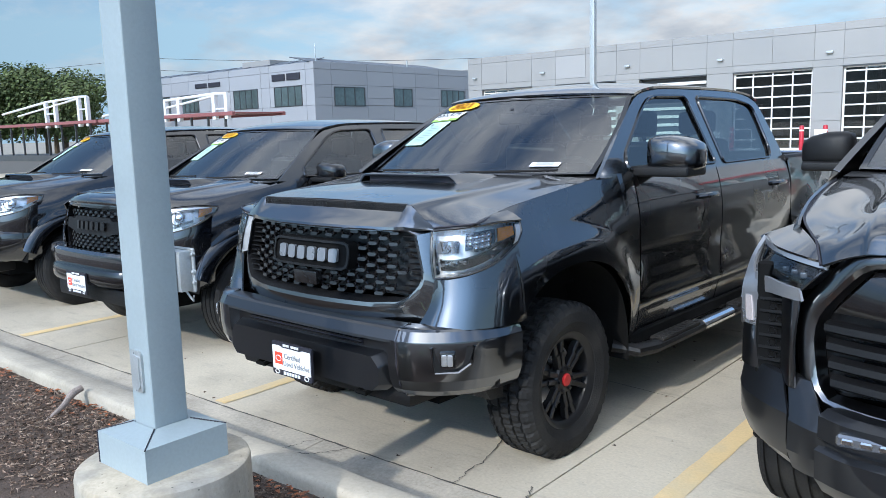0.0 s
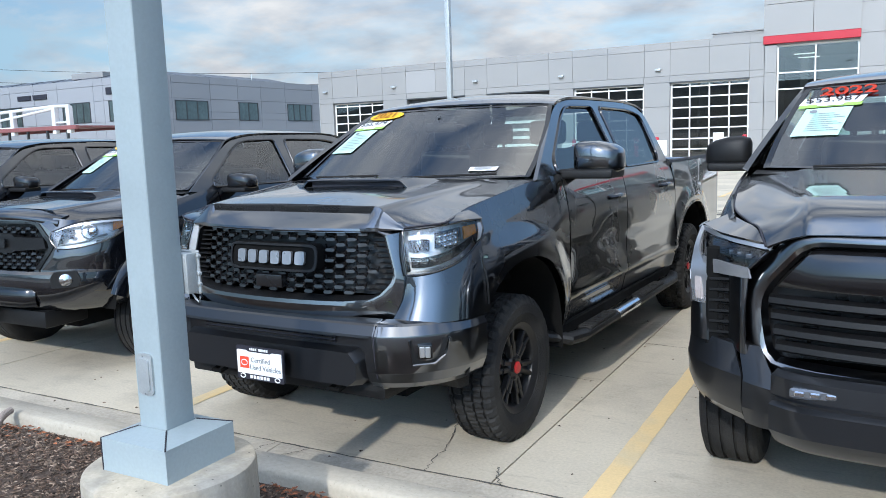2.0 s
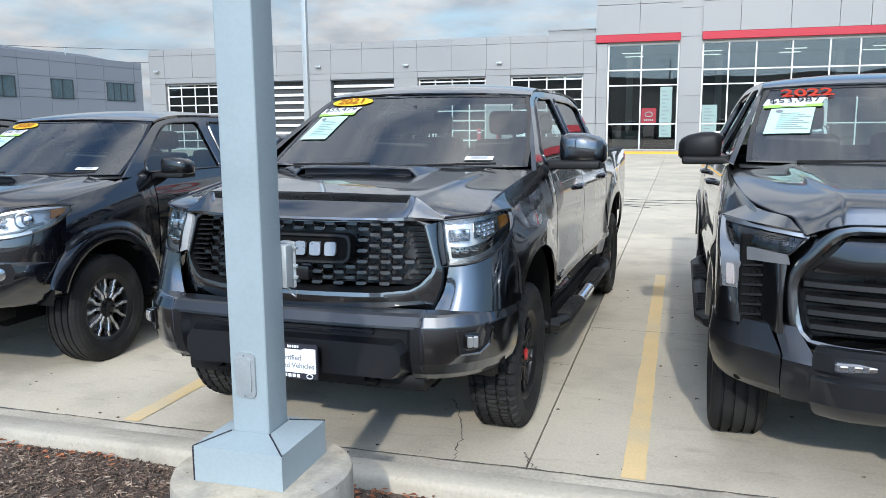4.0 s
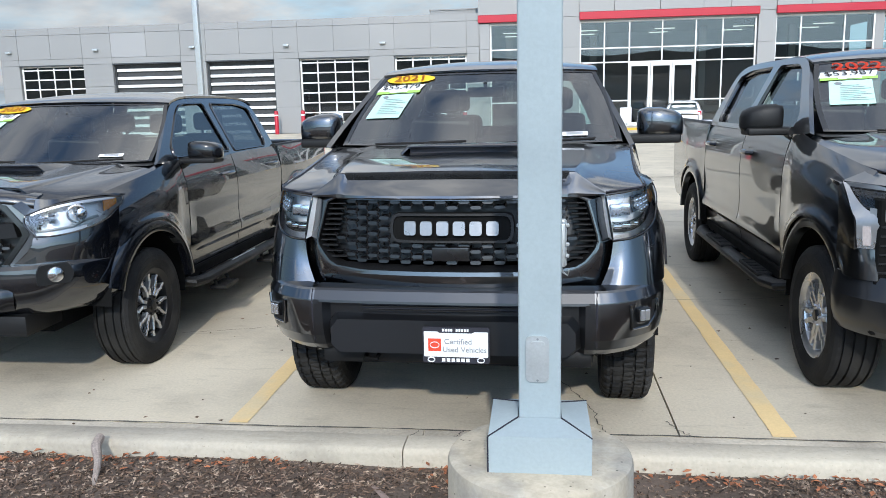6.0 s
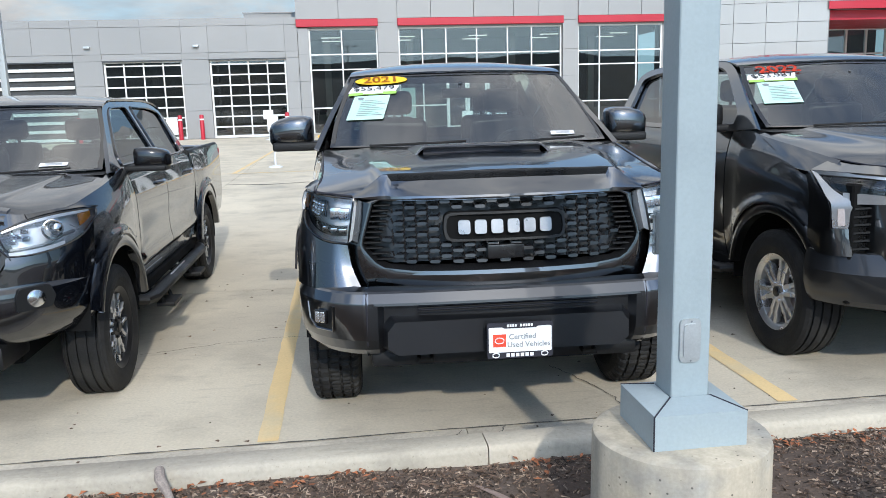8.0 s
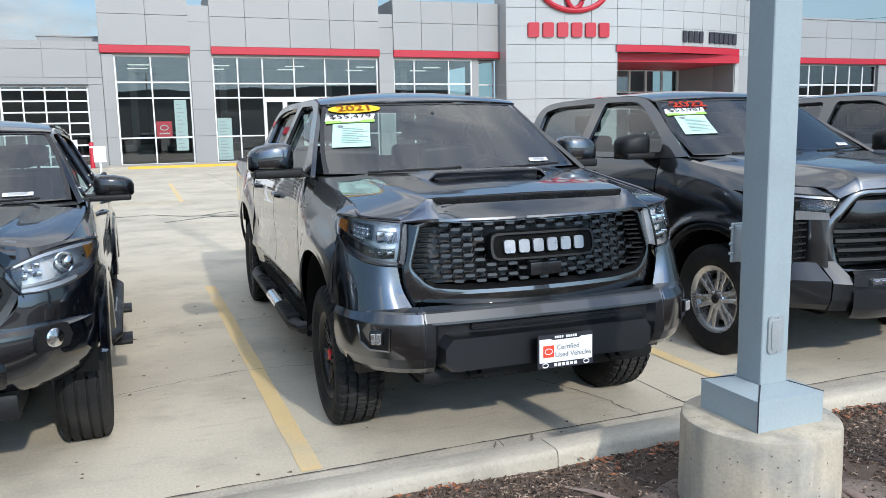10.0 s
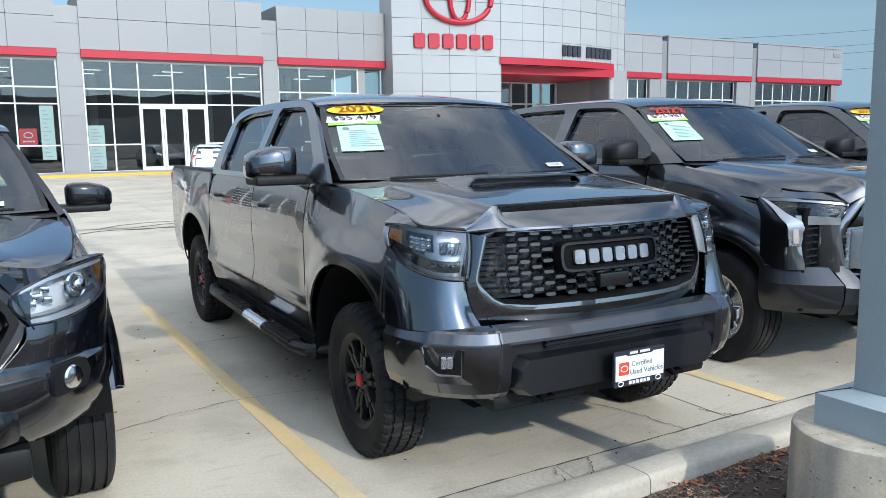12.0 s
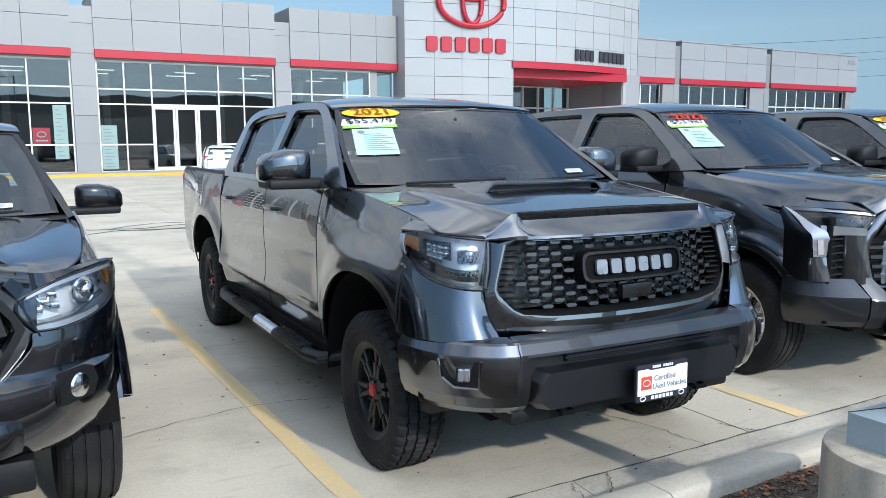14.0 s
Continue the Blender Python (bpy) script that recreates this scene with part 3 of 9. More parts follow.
def build_ground():
    # one sheet to the horizon: bed and lot near by, plain land further off
    ys = [-3000, -400, -60, -8, 1.2, 2.05, 2.75, 10, 20, 32, 45, 60, 120, 600, 3000]
    xs = [-3000, -500, -120, -40, -12, 0, 12, 40, 120, 500, 3000]
    rows = [[V(x, y, (gz(y) if y > 2.4 else 0.0) - 0.035) for x in xs] for y in ys]
    verts, faces = grid_data(rows)
    g = obj("ground", verts, faces, "far_ground", smooth=False)
    tagged(g, "dusty grey-brown level land around the car lot", "ground", kind="structure")
    # concrete lot in slabs
    lot = thing("pavement", "light grey concrete parking lot cast in large jointed slabs", "pavement", kind="structure")
    bm = bmesh.new()
    for (ya, yb) in ((2.60, 10), (10, 45.2)):
        for xa, xb in ((-120, 110),):
            for k, z in ((0, -0.02),):
                bm.faces.new([bm.verts.new((x, y, gz(y) + z)) for x, y in ((xa, ya), (xb, ya), (xb, yb), (xa, yb))])
    bed = part("joint_bed", bm, "joint", lot, smooth=False)
    xj = [-1.93 + 4.45 * k for k in range(-16, 17)]
    yj = [2.755, 6.3, 10.0, 14.5, 19.0, 24.0, 29.5, 35.0, 40.0, 44.9]
    for j in range(len(yj) - 1):
        for i in range(len(xj) - 1):
            if yj[j] > 14 and (xj[i] > 40 or xj[i] < -48):
                continue
            g = 0.005
            x0, x1, y0, y1 = xj[i] + g, xj[i + 1] - g, yj[j] + g, yj[j + 1] - g
            b = bmesh.new()
            top = [b.verts.new((x, y, gz(y))) for x, y in ((x0, y0), (x1, y0), (x1, y1), (x0, y1))]
            low = [b.verts.new((v.co.x, v.co.y, v.co.z - 0.03)) for v in top]
            b.faces.new(top)
            for k in range(4):
                b.faces.new((top[k], low[k], low[(k + 1) % 4], top[(k + 1) % 4]))
            part("slab", b, "concrete", lot, smooth=False)
    # painted bay lines, 2.82 m apart
    for x in (-12.85, -10.02, -7.18, -4.235, -1.42, 1.42, 4.25, 7.1):
        rnd = random.Random(int(x * 10))
        w, n = 0.055, 40
        left, right = [], []
        for k in range(n + 1):
            y = 2.78 + (8.1 - 2.78) * k / n
            left.append(V(x - w + rnd.uniform(-0.004, 0.004), y, 0.004))
            right.append(V(x + w + rnd.uniform(-0.004, 0.004), y, 0.004))
        verts, faces = grid_data([left, right])
        ln = obj("bay_line", verts, [tuple(reversed(f)) for f in faces], "yellow_line", lot, smooth=False)
    # more faded lines of the far row
    for x0, y0, x1, y1 in ((-9.5, 20.0, -9.2, 34.0), (-6.6, 20.0, -6.4, 30.0), (-3.8, 20.0, -3.7, 28.0), (-10.5, 20.0, -3.4, 20.0)):
        d = V(x1 - x0, y1 - y0, 0).normalized()
        s = V(-d.y, d.x, 0) * 0.06
        pts = [V(x0, y0, 0) + s, V(x0, y0, 0) - s, V(x1, y1, 0) - s, V(x1, y1, 0) + s]
        obj("far_bay_line", [V(p.x, p.y, gz(p.y) + 0.004) for p in pts], [(0, 1, 2, 3)], "yellow_line", lot, smooth=False)
    # kerb and gutter, in cast lengths
    kerb = thing("kerb", "weathered pale concrete kerb and gutter between lot and planting bed", "kerb", kind="structure")
    kerb_prof = [(2.37, -0.03), (2.37, 0.02), (2.31, 0.14), (2.295, 0.168), (2.262, 0.188), (2.13, 0.190), (2.112, 0.182), (2.104, 0.16), (2.10, -0.03)]
    gutter_prof = [(2.752, -0.03), (2.752, 0.0), (2.60, -0.010), (2.45, -0.006), (2.372, 0.012), (2.372, -0.03)]
    joints = [-30.9, -27.7, -24.5, -21.3, -18.1, -15.0, -11.9, -9.1, -6.2, -3.22, -0.3, 2.75, 5.8, 8.9, 12.0, 15.2, 18.4, 21.6]
    for a, b in zip(joints, joints[1:]):
        n = 14
        for nm, prof, m_ in (("kerb_stone", kerb_prof, "kerb_concrete"), ("gutter_pan", gutter_prof, "gutter_concrete")):
            rows = []
            for k in range(n + 1):
                x = a + 0.0025 + (b - a - 0.005) * k / n
                rows.append([V(x, y + 0.004 * noise.noise((x * 1.3, y * 3, 0)), z + (0.004 * noise.noise((x * 2.1, y * 5, 3)) if z > 0.02 else 0)) for y, z in prof])
            verts, faces = grid_data(rows)
            w = len(prof)
            faces += [tuple(range(w)), tuple(reversed(range(n * w, n * w + w)))]
            obj(nm, verts, faces, m_, kerb, angle=50)


def build_cracks():
    """Wandering hairline cracks and patches of broken edge in the concrete."""
    rnd = random.Random(21)
    paths = [[(-5.3, 4.42), (-5.0, 4.51), (-4.67, 4.60), (-4.31, 4.66), (-4.0, 4.63), (-3.81, 4.58), (-3.54, 4.49), (-2.9, 4.6), (-1.95, 4.5)],
             [(-2.55, 3.62), (-2.5, 3.55), (-2.4, 3.26), (-2.33, 3.01), (-2.30, 2.76)],
             [(-3.31, 2.52), (-3.29, 2.60), (-3.25, 2.74)],
             [(-6.4, 17.0), (-5.4, 16.7), (-4.6, 16.9), (-3.96, 16.2), (-3.0, 16.0), (-2.37, 16.36), (-1.2, 16.1), (0.5, 16.3)],
             [(-4.4, 15.2), (-3.6, 15.8), (-2.6, 15.7), (-1.8, 15.2)],
             [(-3.7, 16.1), (-3.2, 16.6), (-2.6, 16.9), (-1.6, 16.7), (-0.6, 16.9)],
             [(-3.5, 15.9), (-3.0, 15.6), (-2.4, 15.75), (-1.5, 15.6)],
             [(-1.93, 5.6), (-1.2, 5.55), (-0.4, 5.7), (0.4, 5.6)],
             [(-3.31, 2.52), (-3.18, 2.545), (-3.10, 2.60), (-3.04, 2.70), (-3.02, 2.74)],
             [(-1.97, 2.95), (-1.95, 2.88), (-1.90, 2.79), (-1.86, 2.755)],
             [(-11.0, 2.756)] + [(-10.5 + 0.5 * k, 2.753 + 0.004 * math.sin(2.3 * k)) for k in range(28)]]
    for path in paths:
        c = thing("crack", "thin wandering dark crack in the concrete lot", "crack", group="cracks in the concrete", kind="structure")
        pts = []
        for a, b in zip(path, path[1:]):
            for k in range(8):
                u = k / 8
                j = 0.003 if len(path) > 20 else 0.012
                pts.append((a[0] + (b[0] - a[0]) * u + rnd.uniform(-j, j), a[1] + (b[1] - a[1]) * u + rnd.uniform(-j, j)))
        pts.append(path[-1])
        far = path[0][1] > 10
        left, right = [], []
        for i, (x, y) in enumerate(pts):
            a, b = pts[max(0, i - 1)], pts[min(len(pts) - 1, i + 1)]
            d = V(b[0] - a[0], b[1] - a[1], 0).normalized()
            w = rnd.uniform(0.001, 0.0035) * (16 if far else 2.4 if len(path) > 20 else 1.2)
            left.append(V(x - d.y * w, y + d.x * w, gz(y) + 0.0045))
            right.append(V(x + d.y * w, y - d.x * w, gz(y) + 0.0045))
        verts, faces = grid_data([left, right])
        obj("crack_line", verts, faces, "joint", c, smooth=False)
    # chips of debris on the slab
    verts, faces = [], []
    for _ in range(140):
        x, y = rnd.uniform(-5.5, 0.5), rnd.uniform(2.6, 7.5)
        s, a = rnd.uniform(0.004, 0.016), rnd.uniform(0, math.tau)
        k = len(verts)
        for u in range(3):
            verts.append((x + s * math.cos(a + 2.1 * u) * (1.8 if u == 0 else 1), y + s * math.sin(a + 2.1 * u), 0.001))
        verts.append((x, y, 0.004 + s * 0.3))
        faces += [(k, k + 1, k + 3), (k + 1, k + 2, k + 3), (k + 2, k, k + 3)]
    d = obj("debris", verts, faces, "mulch", smooth=False)
    tagged(d, "scattered specks of mulch and grit on the concrete", "debris", kind="stuff")


def bed_z(x, y):
    return 0.118 + 0.018 * noise.noise((x * 1.1, y * 1.1, 5)) + 0.012 * noise.noise((x * 4, y * 4, 9)) - 0.083 * max(0, min(1, (1.7 - y) / 3))


WEED = (-1.77, 1.11)


def build_bed():
    rows = [[V(x, y, bed_z(x, y)) for x in np.linspace(-16, 14, 180)] for y in np.linspace(-9, 2.12, 70)]
    verts, faces = grid_data(rows)
    s = obj("planting_bed", verts, faces, "soil")
    tagged(s, "bare brown soil of the planting bed beside the kerb", "soil", kind="structure")
    # trodden pale patch round the footing, with an uneven edge
    rows = []
    for k in range(61):
        a = math.tau * k / 60
        e = 1 + 0.22 * noise.noise((math.cos(a) * 2, math.sin(a) * 2, 4)) + 0.10 * noise.noise((math.cos(a) * 7, math.sin(a) * 7, 8))
        ring = []
        for f in (0.0, 0.3, 0.55, 0.75, 0.9, 1.0):
            x, y = -2.75 + 0.74 * f * e * math.cos(a), 1.27 + 0.52 * f * e * math.sin(a)
            ring.append(V(x, y, bed_z(x, y) + 0.006 - (0.012 if f == 1.0 else 0)))
        rows.append(ring)
    verts, faces = grid_data(rows)
    obj("bare_patch", verts, faces, "pale_soil", s)
    rnd = random.Random(5)
    verts, faces = [], []

    def chip(x, y, ln, w, h, lift):
        a, tilt = rnd.uniform(0, math.tau), rnd.uniform(-0.35, 0.35)
        c, s2 = math.cos(a), math.sin(a)
        z0 = bed_z(x, y) + lift
        k = len(verts)
        for u, v, t in ((-1, -1, 0), (1, -0.6, 0), (0.9, 0.8, 0), (-0.9, 1, 0), (-0.8, -0.7, 1), (0.8, -0.5, 1), (0.8, 0.5, 1), (-0.9, 0.6, 1)):
            px, py = u * ln / 2, v * w / 2
            verts.append((x + px * c - py * s2, y + px * s2 + py * c, z0 + t * h + px * tilt))
        faces.extend([(k, k + 1, k + 5, k + 4), (k + 1, k + 2, k + 6, k + 5), (k + 2, k + 3, k + 7, k + 6), (k + 3, k, k + 4, k + 7), (k + 4, k + 5, k + 6, k + 7)])

    for _ in range(62000):
        x, y = rnd.uniform(-8.5, 2.2), 2.09 - abs(rnd.gauss(0, 0.85))
        if y < -1.2 or (x + 2.63) ** 2 + (y - 1.48) ** 2 < 0.1:
            continue
        near = ((x + 2.75) / 0.95) ** 2 + ((y - 1.25) / 0.68) ** 2 + 0.5 * noise.noise((x * 5, y * 5, 6))
        bare = noise.noise((x * 0.9 + 3, y * 1.2, 2)) + 0.9 * max(0.0, min(1.0, 1.25 - near))
        if rnd.random() < 0.86 * max(0.0, min(1.0, (bare - 0.05) / 0.4)):
            continue
        chip(x, y, rnd.uniform(0.008, 0.026) if rnd.random() < 0.8 else rnd.uniform(0.026, 0.045), rnd.uniform(0.003, 0.007), rnd.uniform(0.002, 0.006), rnd.uniform(-0.002, 0.010))
    for _ in range(1500):
        x, y = -2.75 + rnd.gauss(0, 0.42), 1.2 + rnd.gauss(0, 0.30)
        if y > 2.05 or (x + 2.63) ** 2 + (y - 1.48) ** 2 < 0.1:
            continue
        r_ = rnd.uniform(0.004, 0.013)
        chip(x, y, r_ * rnd.uniform(1.0, 1.8), r_, r_ * 0.7, 0.004)
    m = obj("mulch", verts, faces, "mulch", smooth=False)
    tagged(m, "dark brown shredded bark mulch over the planting bed", "mulch", kind="stuff")
    # a green weed beside the footing
    wd = thing("weed", "small green weed growing beside the concrete footing", "weed")
    for k in range(6):
        a = math.tau * k / 6
        foot = V(WEED[0], WEED[1], bed_z(*WEED) - 0.01)
        tip = foot + V(0.06 * math.cos(a), 0.06 * math.sin(a), rnd.uniform(0.35, 0.43))
        bm = bmesh.new()
        tube(bm, [foot, foot.lerp(tip, 0.5) + V(0, 0, 0.04), tip], [0.004, 0.003, 0.002], 5)
        part("stem", bm, "weed", wd)
        for q in range(7):
            b = a + rnd.uniform(-1.4, 1.4)
            ln = rnd.uniform(0.045, 0.07)
            d, sd = V(math.cos(b), math.sin(b), 0), V(-math.sin(b), math.cos(b), 0)
            at = foot.lerp(tip, rnd.uniform(0.55, 1.0))
            rows = []
            for u in np.linspace(0, 1, 6):
                c = at + d * (ln * u) + V(0, 0, ln * (0.7 * u - 0.8 * u * u))
                w = 0.017 * math.sin(math.pi * min(1, 0.1 + 0.9 * u)) + 0.0015
                rows.append([c - sd * w, c + V(0, 0, -0.003), c + sd * w])
            verts2, faces2 = grid_data(rows)
            obj("leaf", verts2, faces2, "weed", wd, solid=0.0008)
    # a dead branch end and two pale roots lying on the bed
    for nm, label, pts, rad, m_ in (("dead_branch", "grey dead branch end lying against the kerb", ((-4.60, 2.085, 0.215), (-4.585, 2.02, 0.20), (-4.54, 1.95, 0.165), (-4.50, 1.85, 0.125), (-4.48, 1.80, 0.11)), (0.020, 0.023, 0.016, 0.012, 0.005), "dead_wood"),
                                    ("root", "pale bare root lying on the soil", ((-3.34, 1.95, 0.11), (-3.22, 1.76, 0.128), (-3.13, 1.55, 0.125), (-3.13, 1.35, 0.120), (-3.18, 1.15, 0.112), (-3.22, 0.9, 0.085)), (0.008, 0.016, 0.026, 0.034, 0.034, 0.030), "edging"),
                                    ("root", "flat reddish root running out from the footing", ((-2.22, 1.50, 0.10), (-2.24, 1.32, 0.122), (-2.27, 1.12, 0.115), (-2.31, 0.9, 0.085)), (0.012, 0.028, 0.030, 0.024), "edging"),
                                    ("root", "pale bare root lying on the soil", ((-5.55, 1.72, 0.115), (-5.42, 1.66, 0.135), (-5.30, 1.69, 0.13), (-5.18, 1.60, 0.105)), (0.006, 0.013, 0.012, 0.005), "dead_wood")):
        br = thing(nm, label, "branch", group="" if nm == "dead_branch" else "roots on the bed")
        bm = bmesh.new()
        tube(bm, cr([V(*q) for q in pts], 14), [float(np.interp(k, np.linspace(0, 13, len(rad)), rad)) for k in range(14)], 10, flat=0.35 if m_ == "edging" else 1.0)
        part("wood", bm, m_, br)
    verts, faces = [], []
    for _ in range(650):
        x = rnd.uniform(-7.5, 1.5)
        if noise.noise((x * 1.6, 0, 7)) < -0.05 and rnd.random() < 0.85:
            continue
        y = 2.08 - abs(rnd.gauss(0, 0.06))
        a, ln = rnd.uniform(0, math.tau), rnd.uniform(0.009, 0.024)
        z = bed_z(x, y) + rnd.uniform(0.006, 0.03)
        k = len(verts)
        c, s2 = math.cos(a) * ln, math.sin(a) * ln
        b = rnd.uniform(0.1, 0.45)
        verts.extend([(x - c, y - s2, z), (x + s2 * 0.5, y - c * 0.5, z + ln * b), (x + c, y + s2, z + ln * rnd.uniform(-0.2, 0.4)), (x - s2 * 0.5, y + c * 0.5, z + ln * b)])
        faces.extend([(k, k + 1, k + 2), (k, k + 2, k + 3)])
    m = obj("leaf_litter", verts, faces, "dry_leaf", smooth=False)
    tagged(m, "dry orange-brown leaf litter blown against the kerb", "leaves", kind="stuff")


def light_pole(x, y, h=8.2):
    p = thing("lamp_post", "blue-grey painted square steel lamp post on a round concrete footing", "lamp post", pose(x, y, 0))
    bm = bmesh.new()
    prof = [(0.0, -0.1), (0.315, -0.1), (0.318, 0.10), (0.313, 0.465), (0.309, 0.480), (0.298, 0.487), (0.15, 0.489), (0.0, 0.49)]
    rings = lathe(bm, prof, 56, "z")
    for r in rings:
        for v in r:
            d = 0.006 * noise.noise((v.co.x * 6, v.co.y * 6, v.co.z * 5))
            v.co.x *= 1 + d
            v.co.y *= 1 + d
    part("footing", bm, "footing_concrete", p, "round cast concrete footing", angle=40)
    # sheet-metal cover with sloped top, in two halves with a dark seam
    s, t = 0.165, 0.072
    rings = [[V(sx * s, sy * s, z) for sx, sy in ((-1, -1), (1, -1), (1, 1), (-1, 1))] for z in (0.488, 0.612)]
    rings.append([V(sx * t, sy * t, 0.640) for sx, sy in ((-1, -1), (1, -1), (1, 1), (-1, 1))])
    verts = [v for r in rings for v in r]
    faces = [(i * 4 + k, i * 4 + (k + 1) % 4, (i + 1) * 4 + (k + 1) % 4, (i + 1) * 4 + k) for i in range(2) for k in range(4)]
    bm = bmesh.new()
    vs = [bm.verts.new(v) for v in verts]
    for f in faces:
        bm.faces.new([vs[i] for i in f])
    part("base_cover", bm, "pole_paint", p, "folded sheet-metal base cover", angle=25, solid=0.003)
    bm = bmesh.new()
    for a, b in (((-s, -s, 0.612), (-t, -t, 0.641)), ((s, -s, 0.612), (t, -t, 0.641)), ((-s, s, 0.612), (-t, t, 0.641)), ((s, s, 0.612), (t, t, 0.641)), ((-s - 0.001, -s - 0.001, 0.49), (-s - 0.001, -s - 0.001, 0.612))):
        sm = bmesh.new()
        tube(sm, [a, b], 0.0028, 6)
        part("seam", sm, "ink", p)
    bbox(bm, -0.069, 0.069, -0.069, 0.069, 0.6, h, 0.010, 3)
    part("shaft", bm, "pole_paint", p)
    # hand-hole cover low on the front face
    bm = bmesh.new()
    out = rounded([(-0.045, 0.765), (0.03, 0.765), (0.03, 0.92), (-0.045, 0.92)], 0.022, 5)
    prism(bm, out, -0.069, -0.078, lambda u, v, a: V(u, a, v))
    out = rounded([(-0.032, 0.782), (0.017, 0.782), (0.017, 0.903), (-0.032, 0.903)], 0.014, 4)
    prism(bm, out, -0.078, -0.083, lambda u, v, a: V(u, a, v))
    cover = part("hand_hole_cover", bm, "galvanised", p, "small galvanised access cover", angle=40)
    bm = bmesh.new()
    for z in (0.773, 0.912):
        bm = bmesh.new()
        lathe_at = [bm.verts.new((-0.007 + 0.004 * math.cos(k), -0.0835, z + 0.004 * math.sin(k))) for k in np.linspace(0, math.tau, 8)[:-1]]
        bm.faces.new(lathe_at)
        part("screw", bm, "ink_grey", cover)
    # junction box on the back of the shaft
    bm = bmesh.new()
    bbox(bm, -0.06, 0.085, 0.07, 0.12, 1.115, 1.265, 0.008, 2)
    bbox(bm, -0.066, 0.091, 0.12, 0.135, 1.108, 1.272, 0.005, 1)
    jb = part("junction_box", bm, "galvanised", p, "grey weatherproof junction box")
    bm = bmesh.new()
    for z in (1.14, 1.18, 1.245):
        for x in (-0.078, 0.086):
            bm = bmesh.new()
            bbox(bm, x, x + 0.014, 0.112, 0.130, z, z + 0.012, 0.003, 1)
            part("clip", bm, "galvanised", jb)
    bm = bmesh.new()
    tube(bm, [(0.07, 0.10, 1.115), (0.08, 0.11, 1.09), (0.095, 0.11, 1.08), (0.10, 0.11, 1.10)], 0.004, 6)
    part("hook", bm, "galvanised", jb)
    # lamp heads on an arm, above
    bm = bmesh.new()
    tube(bm, [(-0.7, 0, h - 0.05), (0.7, 0, h - 0.05)], 0.03, 10)
    part("arm", bm, "pole_paint", p)
    for sx in (-1, 1):
        bm = bmesh.new()
        bbox(bm, sx * 0.9 - 0.25, sx * 0.9 + 0.25, -0.18, 0.18, h - 0.1, h, 0.03, 2)
        part("lamp_head", bm, "frame_dark", p)
    return p


# ---------------- dealership building ----------------
FACE = 45.0
dealer = thing("dealership_building", "long white-panelled car dealership with red bands, garage doors and glass showroom", "building", kind="structure")


def panel(parent, x0, x1, z0, z1, y=FACE, material="panel_white", g=0.012, depth=0.05, name="wall_panel"):
    if x1 - x0 < 0.05 or z1 - z0 < 0.05:
        return
    verts = [V(x, yy, z) for yy in (y, y + depth) for x, z in ((x0 + g, z0 + g), (x1 - g, z0 + g), (x1 - g, z1 - g), (x0 + g, z1 - g))]
    faces = [(0, 1, 2, 3), (0, 4, 5, 1), (1, 5, 6, 2), (2, 6, 7, 3), (3, 7, 4, 0)]
    return obj(name, verts, faces, material, parent, smooth=False)


def wall_boxes(name, spans, y0, y1, material="wall_joint", parent=dealer):
    bm = bmesh.new()
    for x0, x1, z0, z1 in spans:
        bbox(bm, x0, x1, y0, y1, z0, z1)
    return part(name, bm, material, parent, smooth=False)


